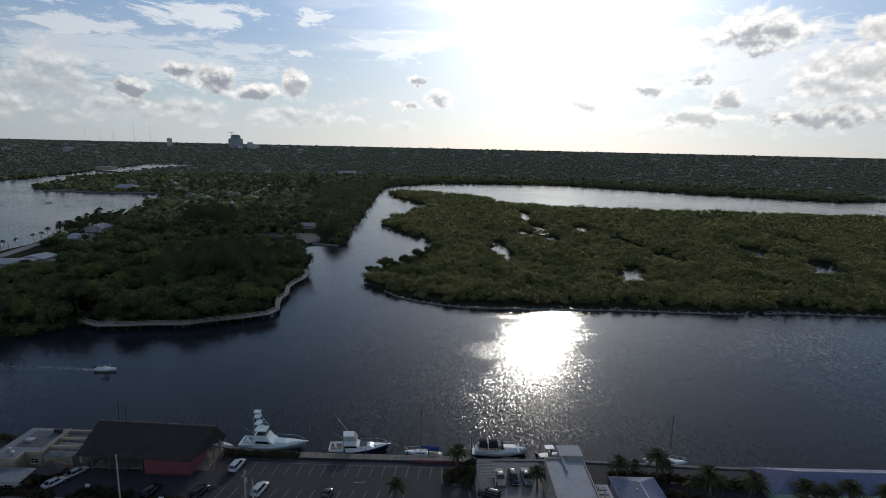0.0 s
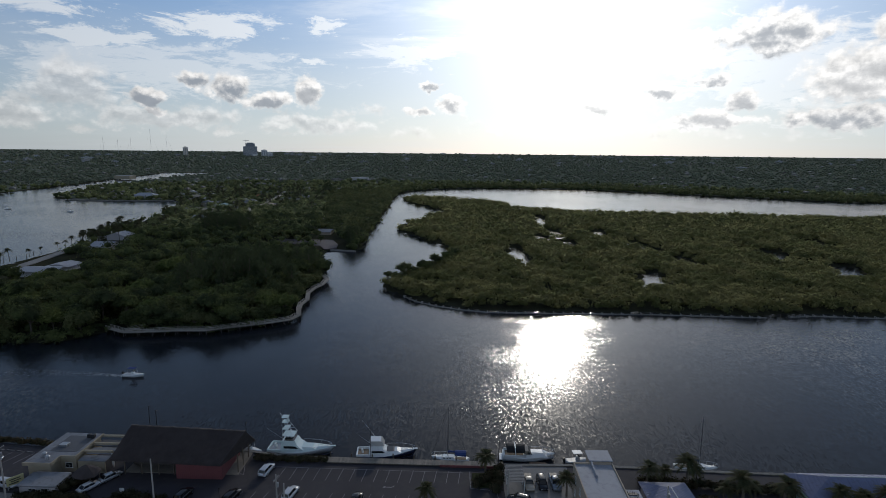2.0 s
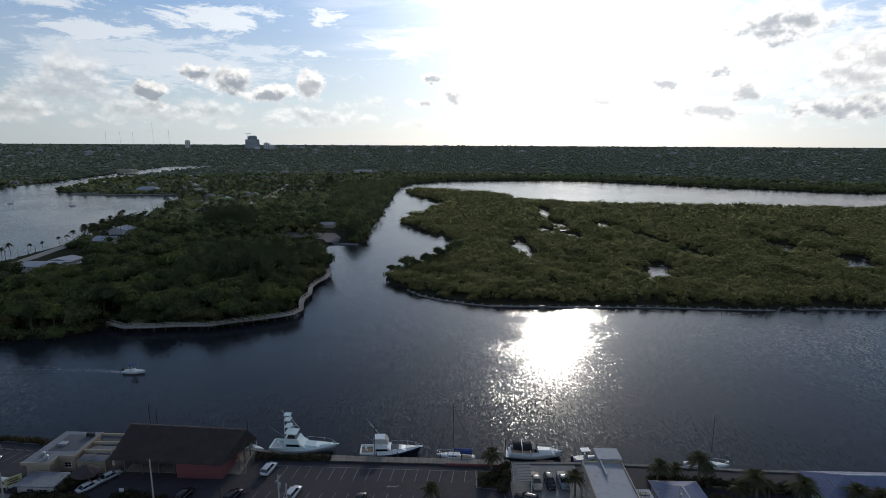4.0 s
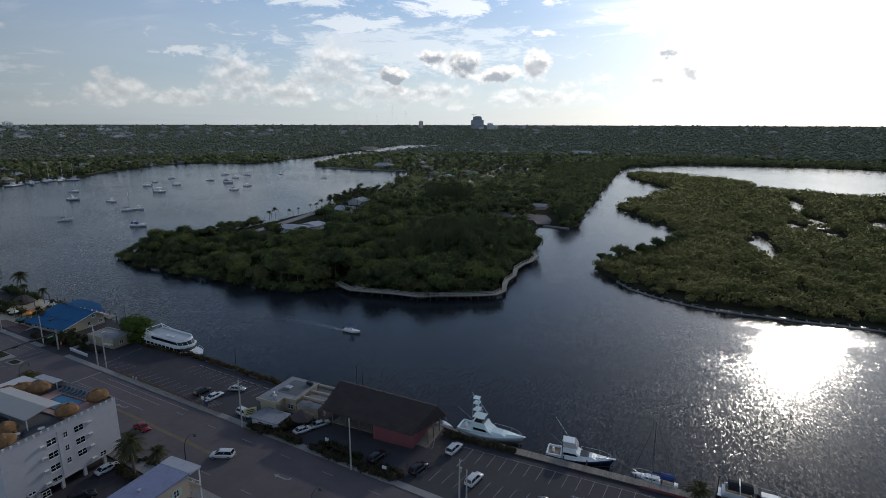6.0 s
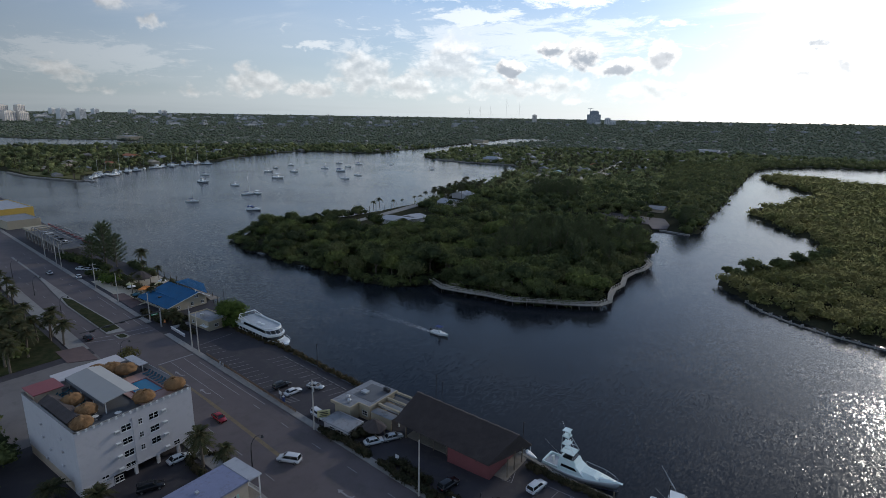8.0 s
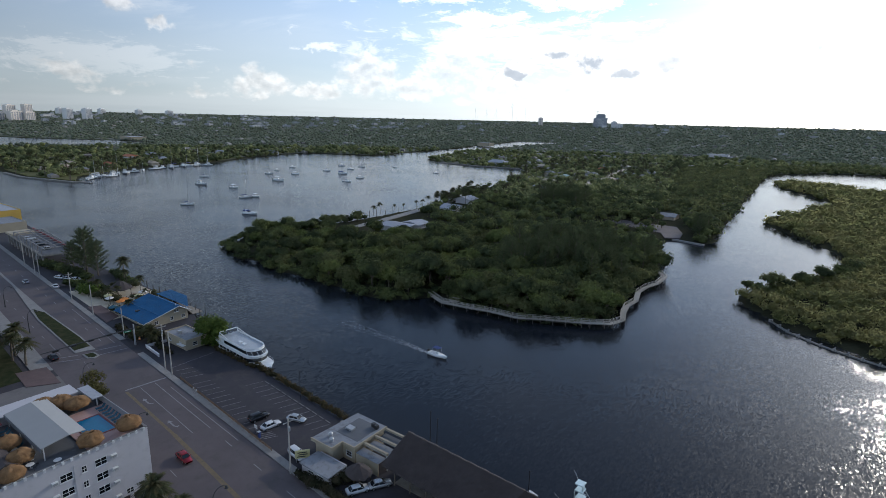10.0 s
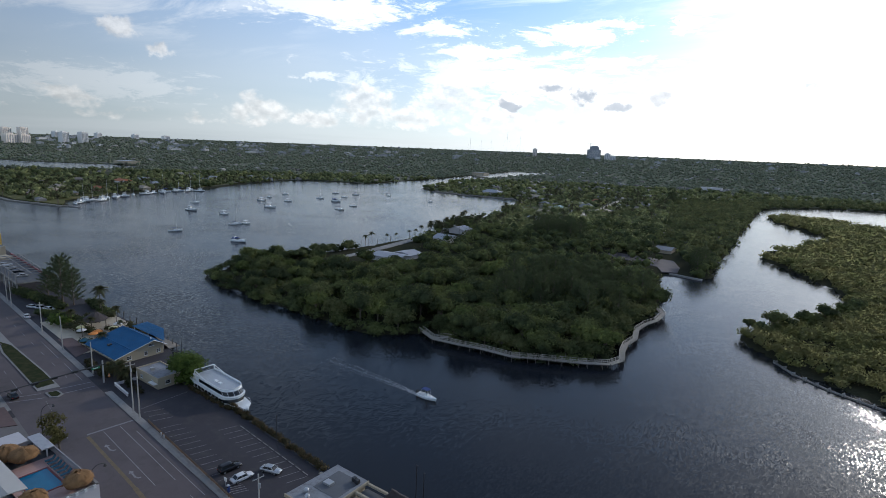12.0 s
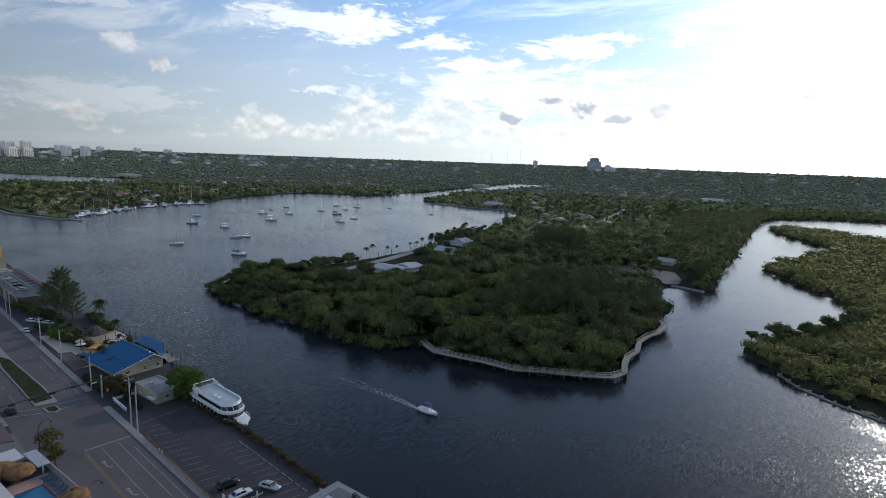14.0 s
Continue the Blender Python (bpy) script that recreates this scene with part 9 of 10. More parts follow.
for x, y in ((-2.6, -2.4), (2.6, -2.4), (-2.6, 2.4), (2.6, 2.4)):
    bm = bmesh.new()
    tube(bm, (x, y, 0), (x, y, 3.0), 0.14, 0.12, 6)
    part("post", bm, BARK, th_hut)


def parasol(at, cloth, label):
    t = thing("parasol", label, "parasol", at, "parasols on the beach bar")
    bm = bmesh.new()
    tube(bm, (0, 0, 0), (0, 0, 2.6), 0.04, 0.03, 6)
    part("pole", bm, TRIM, t)
    n = 8
    part("canopy", loft(bmesh.new(), [[(r * math.cos(a), r * math.sin(a), z) for a in (2 * math.pi * i / n for i in range(n))] for r, z in ((1.6, 2.0), (1.5, 2.12), (0.8, 2.45), (0.05, 2.66))]), cloth, t)
    return t


par = {"o": parasol(pose(-219, 119, QUAY_Z), ORANGE, "orange parasol on the beach bar"), "w": parasol(pose(-224, 116, QUAY_Z), TRIM, "white parasol on the beach bar"), "t": parasol(pose(-213, 112.5, QUAY_Z), TEAL, "teal parasol on the beach bar")}
par["y"] = parasol(pose(-212.6, 121.4, QUAY_Z), SIGN_YELLOW, "pale yellow parasol on the beach bar")
for k, x, y in (("o", -215, 122.5), ("t", -210, 113.5), ("o", -217.5, 117), ("o", -213.4, 125.2), ("y", -219.2, 124.2), ("w", -222.6, 127.4), ("o", -211.4, 118.8), ("y", -227.6, 117.2)):
    copy_thing(par[k], pose(x, y, QUAY_Z))
beach_piles = None
for i in range(14):
    bm = bmesh.new()
    tube(bm, (0, 0, -2.5), (0, 0, 2.6 + 0.4 * (i % 3)), 0.17, 0.15, 7)
    ob = part("timber_pile", bm, PILE)
    ob.location = (-246 + 5.2 * i, 135.4 - 0.1 * i if i < 8 else 134.6 - 1.3 * (i - 8), 0)
    tagged(ob, "dark timber mooring pile standing in the water", "pile", "mooring piles by the beach bar")



def pay_station(at):
    t = thing("pay_station", "blue parking pay station beside the car park fence", "pay station", at)
    part("cabinet", boxes((-0.28, 0.28, -0.22, 0.22, 0.1, 1.55), bevel=0.04), CANVAS_BLUE, t)
    part("hood", boxes((-0.34, 0.34, -0.3, 0.26, 1.55, 1.66), bevel=0.03), GREY_METAL, t)
    part("plinth", boxes((-0.4, 0.4, -0.34, 0.34, 0, 0.1)), CONCRETE, t)
    part("screen", boxes((-0.18, 0.18, -0.235, -0.222, 1.1, 1.4)), GLASS, t)
    return t


low_wall = thing("low_wall", "low white garden wall beside the kiosk drive", "wall", pose(-174.6, 105.0, QUAY_Z + 0.02, 0, 0, ROAD_TURN))
part("wall", boxes((0, 9.6, -0.14, 0.14, 0, 0.85), bevel=0.03), WHITE_WALL, low_wall)
part("return_wall", boxes((-0.14, 0.14, 0.15, 6.0, 0, 0.85), bevel=0.03), WHITE_WALL, low_wall)
part("coping", boxes((-0.2, 9.7, -0.2, 0.2, 0.85, 0.93)), TRIM, low_wall)


def picnic_table(at):
    t = thing("picnic_table", "weathered timber picnic table on the sand", "table", at, "tables on the beach bar")
    part("tabletop", boxes((-0.9, 0.9, -0.4, 0.4, 0.72, 0.78), bevel=0.01), TEAK, t)
    for y in (-0.72, 0.72):
        part("bench", boxes((-0.9, 0.9, y - 0.13, y + 0.13, 0.42, 0.47), bevel=0.01), TEAK, t)
    for x in (-0.65, 0.65):
        part("leg", boxes((x - 0.04, x + 0.04, -0.75, 0.75, 0.0, 0.42)), TEAK, t)
        part("post", boxes((x - 0.05, x + 0.05, -0.06, 0.06, 0.42, 0.72)), TEAK, t)
    return t


table0 = picnic_table(pose(-221.0, 121.6, QUAY_Z + 0.05, 0, 0, 20))
for x, y, turn in ((-217.4, 120.6, 60), (-213.6, 119.4, 10), (-215.4, 125.6, 35), (-220.4, 125.8, 80), (-211.2, 116.6, 15), (-225.4, 119.4, 50), (-226.6, 126.0, 5)):
    copy_thing(table0, pose(x, y, QUAY_Z + 0.05, 0, 0, turn))
pay_station(pose(-107.5, 96.7, QUAY_Z + 0.02, 0, 0, ROAD_TURN))
# ---- boardwalk, piles and the houses across the water ----
def boardwalk():
    """A raised walk on piles round the wooded point, with handrails."""
    line = [(-139, 200), (-129.5, 195), (-119, 196.4), (-110.6, 198.2), (-99, 198.8), (-92, 203), (-84, 206.6), (-76.6, 210.4), (-70.4, 214.6), (-68.4, 221), (-70.6, 228), (-72.2, 237), (-71.4, 246), (-74.2, 258), (-73.6, 268), (-71.4, 276), (-71.6, 288), (-76, 296)]
    t = thing("boardwalk", "pale weathered timber boardwalk with handrails along the shore", "boardwalk", pose(0, 0, 0))
    zd = 1.75
    PALE = surface("sun_bleached_timber", (0.36, 0.33, 0.29), 0.9, vary=0.22, scale=0.8, fine=7.0, per="piece")
    post = part("post", boxes((-0.07, 0.07, -0.07, 0.07, zd - 0.3, zd + 1.1)), PALE, t)
    # Below the deck the posts are coloured dark, imitating the shade there.
    pile = bpy.data.meshes.new("support_post")
    bm = tube(bmesh.new(), (0, 0, -2.6), (0, 0, zd - 0.31), 0.13, 0.12, 6)
    bm.to_mesh(pile)
    bm.free()
    pile.materials.append(PILE)
    count = 0
    for (ax, ay), (bx, by) in zip(line, line[1:]):
        a, b = Vector((ax, ay, 0)), Vector((bx, by, 0))
        d = (b - a).normalized()
        s = Vector((-d.y, d.x, 0))
        L = (b - a).length
        m = Matrix.Translation(a) @ Matrix.Rotation(math.atan2(d.y, d.x), 4, "Z")
        n = max(2, int(L / 1.15))
        board = part("deck_span", boxes((0, L, -0.95, 0.95, zd - 0.06, zd)), PALE, t)
        board.matrix_basis = m
        side = part("stringer", boxes((0, L, -0.9, -0.78, zd - 0.35, zd - 0.07), (0, L, 0.78, 0.9, zd - 0.35, zd - 0.07)), PILE, t)
        side.matrix_basis = m
        for y in (-0.92, 0.92):
            rail = part("handrail", boxes((-0.1, L + 0.1, y - 0.09, y + 0.09, zd + 1.05, zd + 1.14), (0, L, y - 0.03, y + 0.03, zd + 0.62, zd + 0.72), (0, L, y - 0.03, y + 0.03, zd + 0.25, zd + 0.35)), PALE, t)
            rail.matrix_basis = m
        k = max(1, round(L / 2.4))
        for i in range(k):
            for y in (-0.92, 0.92):
                p = post if count == 0 else new("post", post.data)
                p.parent = t
                p.matrix_basis = m @ pose(L * i / k, y, 0)
                if i % 2 == 0:
                    q = new("support_post", pile)
                    q.parent = t
                    q.matrix_basis = m @ pose(L * i / k, y * 0.9, 0)
                count += 1
    for x, y, turn in ((-129.5, 195, 60), (-84, 207, 110)):
        spur = part("spur_deck", boxes((0, 9, -0.8, 0.8, zd - 0.07, zd)), PALE, t)
        spur.matrix_basis = pose(x, y, 0, 0, 0, turn)
        for s in (-0.8, 0.8):
            r = part("handrail", boxes((0, 9, s - 0.05, s + 0.05, zd + 0.98, zd + 1.08), (0, 9, s - 0.03, s + 0.03, zd + 0.4, zd + 0.5)), PALE, t)
            r.matrix_basis = pose(x, y, 0, 0, 0, turn)


boardwalk()


def breakwater():
    """Low pile frames with rails that stand off the mangrove shore."""
    t = thing("pile_breakwater", "low breakwater of pale timber frames and rubble along the mangroves", "breakwater", pose(0, 0, 0))
    line = [(-26, 259.5), (-20, 251), (-10, 243.6), (1, 238.4), (14, 234.6), (44, 234.6), (88, 235.4), (128, 233.6), (139, 233.4)]
    more = [(150, 234.8), (162, 237.2), (184, 235.6), (300, 232.6), (430, 232.4)]
    PALE = surface("bleached_pile_timber", (0.27, 0.255, 0.235), 0.9, vary=0.3, scale=0.8, fine=7.0, per="piece")
    frame_mesh = None
    for pts in (line, more):
        for (ax, ay), (bx, by) in zip(pts, pts[1:]):
            L, a = math.hypot(bx - ax, by - ay), math.atan2(by - ay, bx - ax)
            n = max(1, round(L / 4.4))
            for i in range(n):
                m = pose(ax + (bx - ax) * i / n, ay + (by - ay) * i / n, 0, 0, 0, math.degrees(a))
                if frame_mesh is None:
                    f = part("pile_frame", boxes((-0.14, 0.14, -0.7, -0.42, -2, 1.05), (-0.14, 0.14, 0.42, 0.7, -2, 1.05), (-0.1, 0.1, -0.8, 0.8, 0.75, 0.95), (0.6, 0.8, -0.65, -0.4, -2, 0.95)), PALE, t)
                    frame_mesh = f.data
                else:
                    f = new("pile_frame", frame_mesh)
                    f.parent = t
                f.matrix_basis = m
            rail = part("rail", boxes((0, L, -0.36, 0.36, -1.2, 0.42)), SEAWALL, t, "dark rubble fill")
            rail.matrix_basis = pose(ax, ay, 0, 0, 0, math.degrees(a))


breakwater()
strip("shore_road", [(-256, 262), (-260, 262), (-268, 322), (-276, 372), (-290, 440), (-284, 440), (-269, 372), (-261, 322)], 1.5, 0.5, CONCRETE, "pale shore road behind the bay", "road")
strip("ramp_yard", [(-142, 411), (-114, 399), (-102, 396), (-96, 382), (-88, 386), (-90, 402), (-99, 424), (-140, 425)], 1.45, 0.5, ASPHALT, "worn asphalt yard above the boat ramp", "car park")
for i, (x, y, h, r) in enumerate(((-144, 428, 7.0, 4.0), (-137, 428, 6.4, 3.6), (-129, 428, 7.4, 4.0), (-121, 429, 6.2, 3.4), (-113, 430, 6.8, 3.6), (-124, 412, 5.0, 3.2), (-114, 404, 5.6, 3.4), (-134, 415, 5.0, 3.0), (-106, 412, 4.6, 2.8))):
    yard_tree = broadleaf(101 + i, h, r, LEAF_SWAMP, "round green tree beside the ramp yard", 60, 0.42, 7)
    yard_tree.matrix_basis = pose(x, y, 1.3, 0, 0, 30 * i)
    yard_tree["group"] = "trees round the ramp yard"
strip("ramp_jetty", [(-92, 383.4), (-73, 379.2), (-72.7, 380.8), (-91.7, 385.2)], 0.9, 1.6, CONCRETE, "low concrete jetty beside the boat ramp", "jetty")
strip("lawn_marina", [(-630, 258), (-700, 241), (-790, 246), (-800, 300), (-740, 350), (-706, 332), (-672, 276), (-640, 263)], 1.45, 0.6, LAWN, "mown grass around the far marina", "lawn")
strip("lawn_bay", [(-745, 470), (-768, 500), (-790, 560), (-800, 555), (-775, 490)], 1.6, 0.6, LAWN, "mown grass bank by the bay", "lawn")
strip("seawall_marina", [(-620, 263.5), (-621, 252.5), (-700, 234), (-760, 236), (-760, 238.5), (-700, 237), (-624, 255), (-623, 263)], 1.2, 1.8, SEAWALL, "low seawall of the far marina", "seawall")
strip("pier_marina", [(-606, 262), (-624, 258), (-624, 260.5), (-606, 264.5)], 0.9, 1.9, CONCRETE, "pale floating pier of the far marina", "pier")

small_boat(pose(-293.6, 312.6, 0, 0, 0, 78), 8.0, "white boat with a canopy moored by the shore road", "", GELCOAT)
for i in range(9):
    bm = tube(bmesh.new(), (0, 0, -2.5), (0, 0, 2.4 + 0.5 * (i % 3)), 0.17, 0.15, 7)
    ob = part("mooring_post", bm, PILE)
    ob.location = (-288.6 + 0.9 * (i % 2) + (0.7 * i if i > 5 else 0), 296 + 6.4 * i, 0)
    tagged(ob, "dark timber mooring pile by the shore road", "pile", "mooring piles along the bay")


def old_landing():
    t = thing("landing_stage", "old grey timber landing stage at the tip of the point", "landing stage", pose(-303.5, 243.5, 0, 0, 0, 62))
    first = part("board", boxes((-3.6, 3.6, 0, 0.3, 1.5, 1.57)), TIMBER, t)
    for i in range(1, 16):
        p = new("board", first.data)
        p.parent, p.location = t, (0, 0.34 * i, 0.01 * (i % 3))
    for x in (-3.3, 0, 3.3):
        for y in (0.3, 5.0):
            part("pile", tube(bmesh.new(), (x, y, -2.4), (x, y, 3.0), 0.15, 0.13, 6), PILE, t)
        part("beam", boxes((x - 0.1, x + 0.1, 0, 5.3, 1.3, 1.5)), PILE, t)
    part("rail", boxes((-3.5, 3.5, 4.94, 5.06, 2.35, 2.47)), TIMBER, t)


old_landing()

TERRACOTTA = surface("terracotta_roofing", (0.36, 0.13, 0.06), 0.85, vary=0.15)
gable_house("white_roofed_house", "low house with broad white roofs above the shore road", -243, -223, 284, 297, 4.2, 5.6, WHITE_WALL, WHITE_ROOF, "x", 1.0, 1.2)
gable_house("white_roofed_wing", "low wing with a white roof above the shore road", -238, -225, 299.6, 310, 4.0, 5.4, WHITE_WALL, WHITE_ROOF, "y", 1.0, 1.0)
gable_house("shore_house", "white house with a pale roof among palms", -256, -242, 364, 378, 4.2, 6.6, WHITE_WALL, WHITE_ROOF, "x", 1.0)
gable_house("shore_house", "pale house with a white roof among palms", -272, -258, 408, 421, 4.5, 7.0, WHITE_WALL, WHITE_ROOF, "y", 1.0)
gable_house("park_shelter", "open shelter with a pale blue-grey roof by the ramp", -118, -107, 450, 464, 3.4, 5.2, TAN_WALL, GREY_ROOF, "x", 1.0)
gable_house("point_house", "white house with verandas on the far point", -458, -430, 758, 776, 5.4, 9.0, WHITE_WALL, WHITE_ROOF, "x", 1.0, hip=6.0)
SANDY = surface("sandy_street", (0.42, 0.36, 0.29), 0.95, vary=0.25, scale=0.05, fine=0.6, grime=0.35)
for ax, ay, bx, by, w in STREETS:
    k = w * 0.72 / math.hypot(bx - ax, by - ay)
    ex, ey = -(by - ay) * k, (bx - ax) * k
    strip("garden_street", [(ax + ex, ay + ey), (ax - ex, ay - ey), (bx - ex, by - ey), (bx + ex, by + ey)], 1.62 + 0.004 * len(bpy.data.objects) % 0.03, 0.5, SANDY, "pale sandy street between garden trees", "street")
MINT_ROOF = surface("mint_metal_roofing", (0.34, 0.46, 0.42), 0.5, vary=0.12)
for x, y, w, d, h, wall, roof, along, words in ((-258, 534, 13, 9, 4.2, WHITE_WALL, WHITE_ROOF, "x", "white house with a pale roof among trees"), (-284, 655, 13, 10, 4.6, CREAM_WALL, MINT_ROOF, "y", "cream house with a mint roof among trees"),
                                                (-277, 598, 15, 9, 4.2, WHITE_WALL, TAN_WALL, "x", "white house with a tan roof among trees"), (-262, 628, 12, 9, 4.2, WHITE_WALL, WHITE_ROOF, "x", "white house with a pale roof by the street"),
                                                (-232, 668, 12, 9, 4.2, CREAM_WALL, TAN_WALL, "y", "cream house with a tan roof by the street"), (-270, 706, 14, 9, 4.2, WHITE_WALL, GREY_ROOF, "x", "white house with a grey roof by the street"),
                                                (-233, 742, 16, 10, 4.4, WHITE_WALL, WHITE_ROOF, "x", "white house with a pale roof by the street"), (-285, 790, 14, 10, 4.4, CREAM_WALL, TERRACOTTA, "x", "cream house with an orange tiled roof among trees"),
                                                (-222, 796, 18, 10, 4.4, WHITE_WALL, WHITE_ROOF, "y", "white house with a pale roof by the street"), (-300, 846, 16, 10, 4.6, WHITE_WALL, GREY_ROOF, "x", "white house with a grey roof among trees"),
                                                (-320, 690, 13, 9, 4.2, CREAM_WALL, GREY_ROOF, "y", "cream house with a grey roof among trees"), (-372, 770, 16, 11, 4.6, WHITE_WALL, TAN_WALL, "x", "white house with a tan roof among trees")):
    gable_house("garden_house", words, x - w / 2, x + w / 2, y - d / 2, y + d / 2, h, h + 2.2, wall, roof, along, 1.0, hip=2.5)
flat_house("pale_hall", "long pale flat-roofed hall among far trees", -244, -204, 1262, 1280, 9.0, WHITE_WALL, WHITE_ROOF, base=1.5)
strip("seawall_point", [(-352, 668), (-361, 704), (-392, 741), (-470, 730), (-535, 738), (-535, 735), (-470, 727), (-390, 738), (-358, 703), (-349, 667)], 1.3, 2.2, SEAWALL, "low seawall round the far gardens", "seawall")
ROSE_WALL = surface("rose_stucco", (0.42, 0.27, 0.21), 0.85, vary=0.12, grime=0.1)
for x, y, w, d, h, wall, roof, words in ((-859, 418, 26, 16, 5.0, CREAM_WALL, TERRACOTTA, "low house with an orange tiled roof by the marina"), (-770, 300, 18, 10, 4.0, ROSE_WALL, TAN_WALL, "rose house with a tan roof among palms"),
                                         (-742, 268, 15, 9, 4.0, ROSE_WALL, TAN_WALL, "rose house with a tan roof among palms"), (-806, 318, 20, 11, 4.2, CREAM_WALL, TAN_WALL, "cream house with a tan roof among palms"),
                                         (-722, 300, 16, 10, 4.0, CREAM_WALL, GREY_ROOF, "cream house with a grey roof by the marina"), (-882, 461, 26, 12, 5.0, WHITE_WALL, WHITE_ROOF, "white house with a pale roof among trees"),
                                         (-811, 437, 28, 12, 4.6, WHITE_WALL, WHITE_ROOF, "long white house with a pale roof by the marina"), (-877, 573, 24, 12, 4.6, WHITE_WALL, WHITE_ROOF, "white house with a pale roof among trees"),
                                         (-842, 540, 22, 12, 4.6, CREAM_WALL, GREY_ROOF, "cream house with a grey roof among trees"), (-824, 640, 20, 12, 4.6, WHITE_WALL, GREY_ROOF, "white house with a grey roof by the bay"),
                                         (-760, 346, 20, 10, 4.2, ROSE_WALL, TERRACOTTA, "rose house with an orange tiled roof among palms"), (-745, 392, 18, 10, 4.2, CREAM_WALL, TAN_WALL, "cream house with a tan roof by the marina")):
    gable_house("marina_house", words, x - w / 2, x + w / 2, y - d / 2, y + d / 2, h, h + 2.6, wall, roof, "x", 1.0, hip=3.5)
flat_house("lake_house", "pale flat-roofed house beside the second lake", -1425, -1370, 655, 690, 9.0, CREAM_WALL, WHITE_ROOF, base=2.0)
flat_house("river_house", "pale flat-roofed house by the river", -775, -740, 1225, 1250, 9.0, CREAM_WALL, WHITE_ROOF, base=2.0)


def suburb_roofs():
    """The low houses scattered through the far trees: walls and ridged roofs, joined."""
    rng = np.random.default_rng(77)
    n = 1150
    az, far = rng.uniform(radians(-83), radians(46), n), np.exp(rng.uniform(math.log(480), math.log(4700), n))
    x, y = far * np.sin(az), far * np.cos(az)
    x[:150], y[:150] = rng.uniform(-640, -170, 150), rng.uniform(480, 1350, 150)
    far = np.hypot(x, y)
    main, _ = shore_by(x, y)
    ok = (main > 9) & ~((x > -310) & (x < -60) & (y < 470)) & ~marsh(x, y)
    ok &= (wobble(x, y, 240.0, 5.0) + 0.7 * wobble(x, y, 90.0, 8.0) < 0.25) | (rng.uniform(0, 1, n) < 0.25)
    x, y, far = x[ok], y[ok], far[ok]
    verts, faces, tint = [], [], []
    for i in range(len(x)):
        w, d, h = rng.uniform(2.8, 5.2) * (1 + far[i] / 3600), rng.uniform(2.4, 3.8) * (1 + far[i] / 4200), rng.uniform(2.4, 3.2) + far[i] / 1500
        a = rng.choice((0.1, 1.6)) + rng.normal(0, 0.2)
        c, s, z = math.cos(a), math.sin(a), float(rise(x[i], y[i])) + 0.5
        b = len(verts)
        for px, py, pz in ((-w, -d, z - 0.4), (w, -d, z - 0.4), (w, d, z), (-w, d, z), (-w, -d, z + h), (w, -d, z + h), (w, d, z + h), (-w, d, z + h), (-w * 0.7, 0, z + h + 1.6), (w * 0.7, 0, z + h + 1.6)):
            verts.append((x[i] + px * c - py * s, y[i] + px * s + py * c, pz))
        faces += [tuple(b + k for k in f) for f in ((0, 1, 5, 4), (1, 2, 6, 5), (2, 3, 7, 6), (3, 0, 4, 7), (4, 5, 9, 8), (6, 7, 8, 9), (5, 6, 9), (7, 4, 8))]
    mat = surface("suburb_house_paint", (0.19, 0.17, 0.155), 0.85, vary=0.4, scale=0.01, fine=0.2, bump=0, per="island", tint=(0.30, 0.29, 0.27))
    ob = mesh_object("suburb_houses", verts, faces, mat)
    return tagged(ob, "low pale houses scattered through the far trees", "houses", kind="stuff")


suburb_roofs()


def far_blocks():
    """Low pale blocks along the skyline, joined."""
    rng = np.random.default_rng(79)
    bm = bmesh.new()
    for i in range(190):
        a, far = radians(rng.uniform(-76, -40) if i < 120 else rng.uniform(-40, 44)), rng.uniform(2700, 4800)
        x, y = far * math.sin(a), far * math.cos(a)
        w, h, d, z = rng.uniform(7, 26) * rng.uniform(0.5, 1.2), rng.uniform(7, 15), rng.uniform(6, 12), float(rise(np.array(x), np.array(y)))
        m = pose(x, y, z, 0, 0, -math.degrees(a) + rng.uniform(10, 50))
        n = len(bm.verts)
        box(bm, -w, w, -d, d, -2, h)
        box(bm, -w * 0.4, w * 0.1, -d * 0.5, d * 0.5, h, h + 3)
        bm.verts.ensure_lookup_table()
        for v in bm.verts[n:]:
            v.co = m @ v.co
    ob = part("skyline_blocks", bm, surface("pale_block_paint", (0.36, 0.36, 0.36), 0.85, vary=0.25, scale=0.01, fine=0.3, bump=0, per="island"))
    return tagged(ob, "low pale blocks along the far skyline", "buildings", kind="stuff")


far_blocks()

# ---- towers on the skyline ----
def facing(x, y, turn=0.0):
    """A pose at x, y on the far ground, its -y side turned to the camera's path."""
    return pose(x, y, float(rise(np.array(x), np.array(y))), 0, 0, math.degrees(math.atan2(y - 20, x + 5)) - 90 + turn)


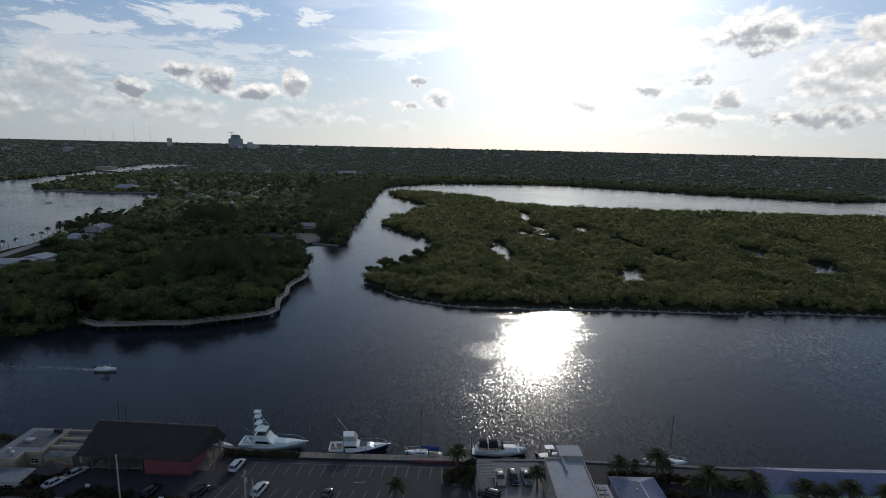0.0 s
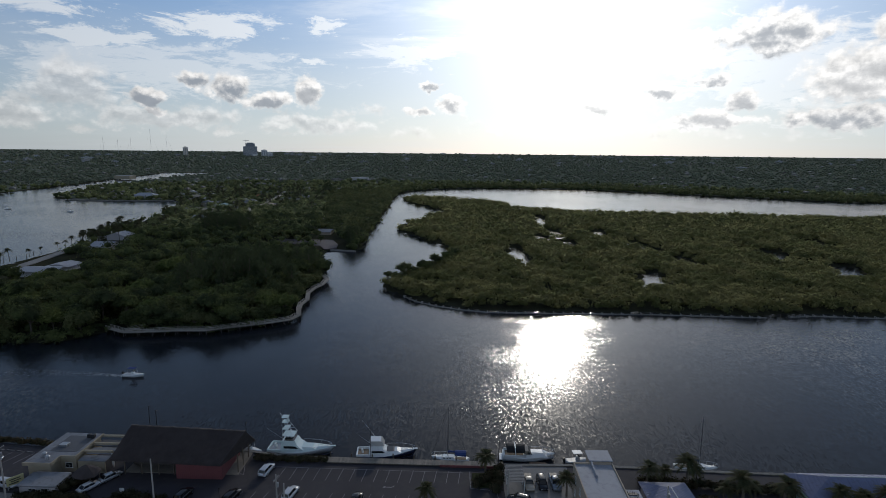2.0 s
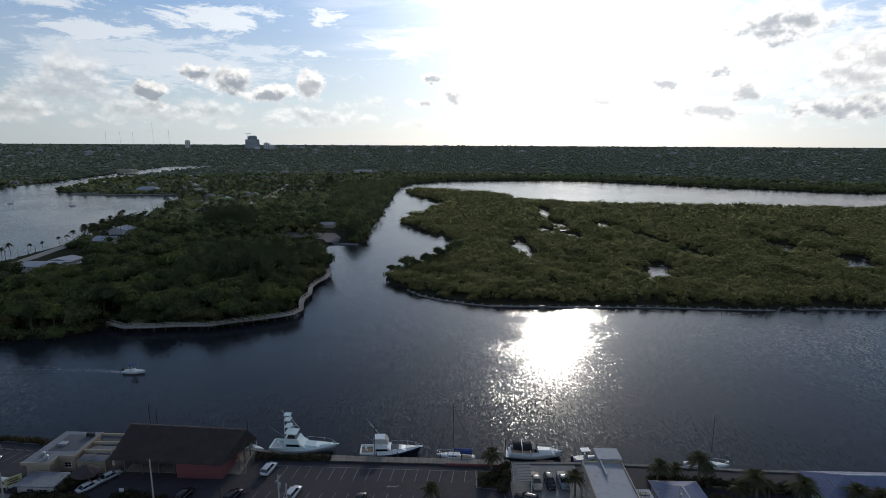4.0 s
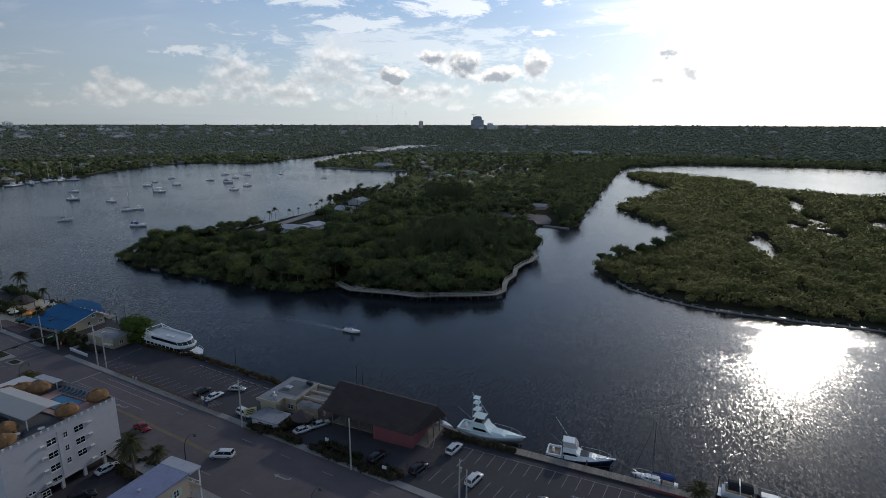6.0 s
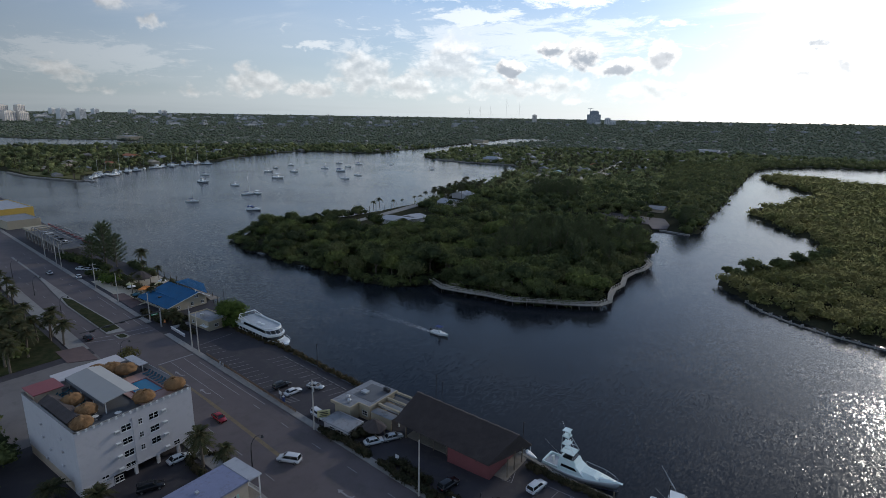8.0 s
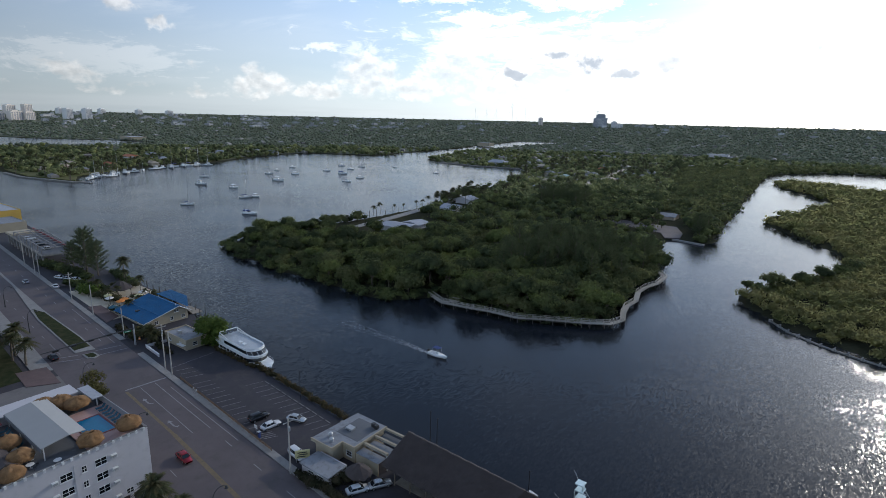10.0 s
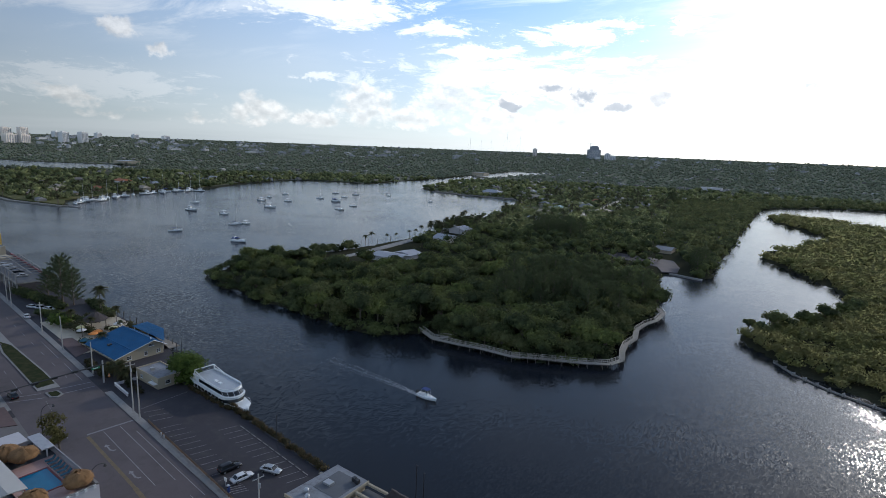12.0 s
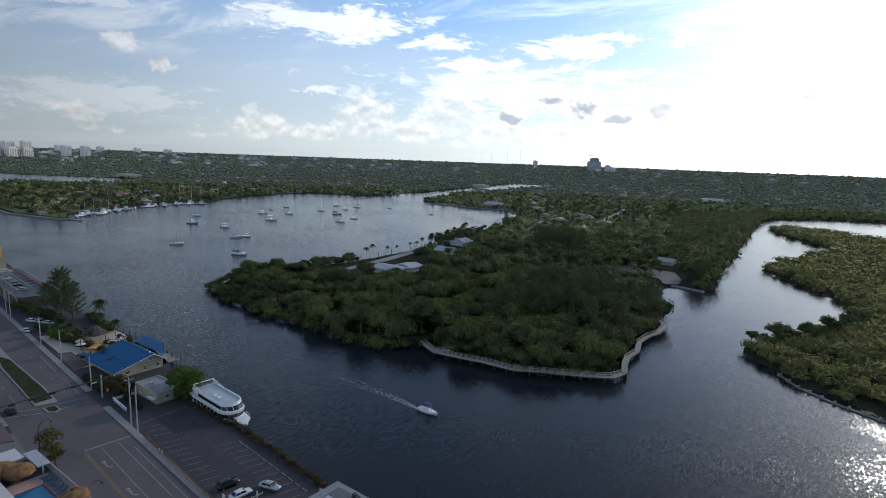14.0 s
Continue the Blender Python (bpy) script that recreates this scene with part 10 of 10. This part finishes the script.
def tower(x, y, w, d, h, wall, label, bays=5, crown=True):
    t = thing("residential_tower", label, "tower block", facing(x, y, 42.0 if x < -2500 else 0.0), "towers on the skyline")
    part("shaft", boxes((-w / 2, w / 2, -d / 2, d / 2, -3, h)), wall, t)
    pane = None
    for i in range(bays):
        cx = -w / 2 + w * (i + 0.5) / bays
        for k in range(int((h - 5) / 3.2)):
            if pane is None:
                one = pane = part("window", boxes((-w / bays * 0.26, w / bays * 0.26, -d / 2 - 0.25, -d / 2 - 0.05, 0, 1.9)), FACADE_DARK, t)
            else:
                one = new("window", pane.data)
                one.parent = t
            one.location = (cx, 0, 3 + k * 3.2)
        part("balcony_strip", boxes((cx + w / bays * 0.3, cx + w / bays * 0.44, -d / 2 - 1.3, -d / 2 - 0.06, 2, h - 2)), wall, t)
    if crown:
        part("roof_house", boxes((-w * 0.25, w * 0.2, -d * 0.25, d * 0.3, h, h + 5)), wall, t)
    part("parapet", boxes((-w / 2 - 0.4, w / 2 + 0.4, -d / 2 - 0.4, d / 2 + 0.4, h - 0.2, h + 1.0)), wall, t)
    return t


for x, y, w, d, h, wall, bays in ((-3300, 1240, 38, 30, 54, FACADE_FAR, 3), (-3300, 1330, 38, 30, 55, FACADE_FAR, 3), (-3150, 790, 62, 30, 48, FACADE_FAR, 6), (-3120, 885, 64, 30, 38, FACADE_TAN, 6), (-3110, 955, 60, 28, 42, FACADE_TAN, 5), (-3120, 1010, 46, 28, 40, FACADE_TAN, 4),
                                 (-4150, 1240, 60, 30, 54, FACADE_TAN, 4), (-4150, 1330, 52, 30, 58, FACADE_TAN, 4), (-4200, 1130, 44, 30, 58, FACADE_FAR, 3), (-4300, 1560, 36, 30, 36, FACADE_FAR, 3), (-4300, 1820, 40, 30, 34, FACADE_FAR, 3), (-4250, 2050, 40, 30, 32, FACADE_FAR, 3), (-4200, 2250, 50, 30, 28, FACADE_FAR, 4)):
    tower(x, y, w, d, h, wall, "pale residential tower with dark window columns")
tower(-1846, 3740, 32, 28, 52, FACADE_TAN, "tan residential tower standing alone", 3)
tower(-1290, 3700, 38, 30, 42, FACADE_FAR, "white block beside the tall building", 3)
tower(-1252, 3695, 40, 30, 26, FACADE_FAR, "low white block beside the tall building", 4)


def big_tower():
    t = thing("unfinished_tower", "dark broad tower with a stepped top and a crane", "tower block", facing(-1385, 3701))
    for x0, x1, h in ((-44, 44, 66), (-46, -30, 60), (-30, 30, 86), (-20, 22, 91)):
        part("block", boxes((x0, x1, -20 + abs(x0) * 0.02, 20, -5, h)), FACADE_DARK, t)
    for k in range(20):
        part("floor_edge", boxes((-44.4, 44.4, -20.6, -19.4, 3 + 3.2 * k, 3.7 + 3.2 * k)), FACADE_FAR, t, "pale floor edge")
    part("low_wing", boxes((12, 46, -32, -20.7, -5, 16)), FACADE_FAR, t)
    bm = bmesh.new()
    tube(bm, (-26, 0, 0), (-26, 0, 108), 1.3, 1.3, 5)
    tube(bm, (-44, 0, 104), (-6, 0, 104), 1.0, 0.7, 5)
    tube(bm, (-26, 0, 108), (-8, 0, 104.5), 0.4, 0.4, 4)
    part("crane", bm, GREY_METAL, t, "thin tower crane")


big_tower()
for bearing, h in ((-32.8, 112), (-31.7, 104), (-30.7, 108), (-29.1, 168), (-27.8, 138)):
    x, y = 4300 * math.sin(radians(bearing)), 4300 * math.cos(radians(bearing))
    t = thing("radio_mast", "thin guyed radio mast on the skyline", "mast", facing(x, y), "radio masts on the skyline")
    bm = bmesh.new()
    tube(bm, (0, 0, -2), (0, 0, h), 0.55, 0.4, 4)
    # Lattice takes the haze-paled facade colour, so that the mast looks faint.
    part("lattice", bm, FACADE_FAR, t)
    bm = bmesh.new()
    for s in (-1, 1):
        tube(bm, (s * h * 0.3, 0, 0), (0, 0, h * 0.9), 0.12, 0.12, 3)
    part("guy_wire", bm, GREY_METAL, t)
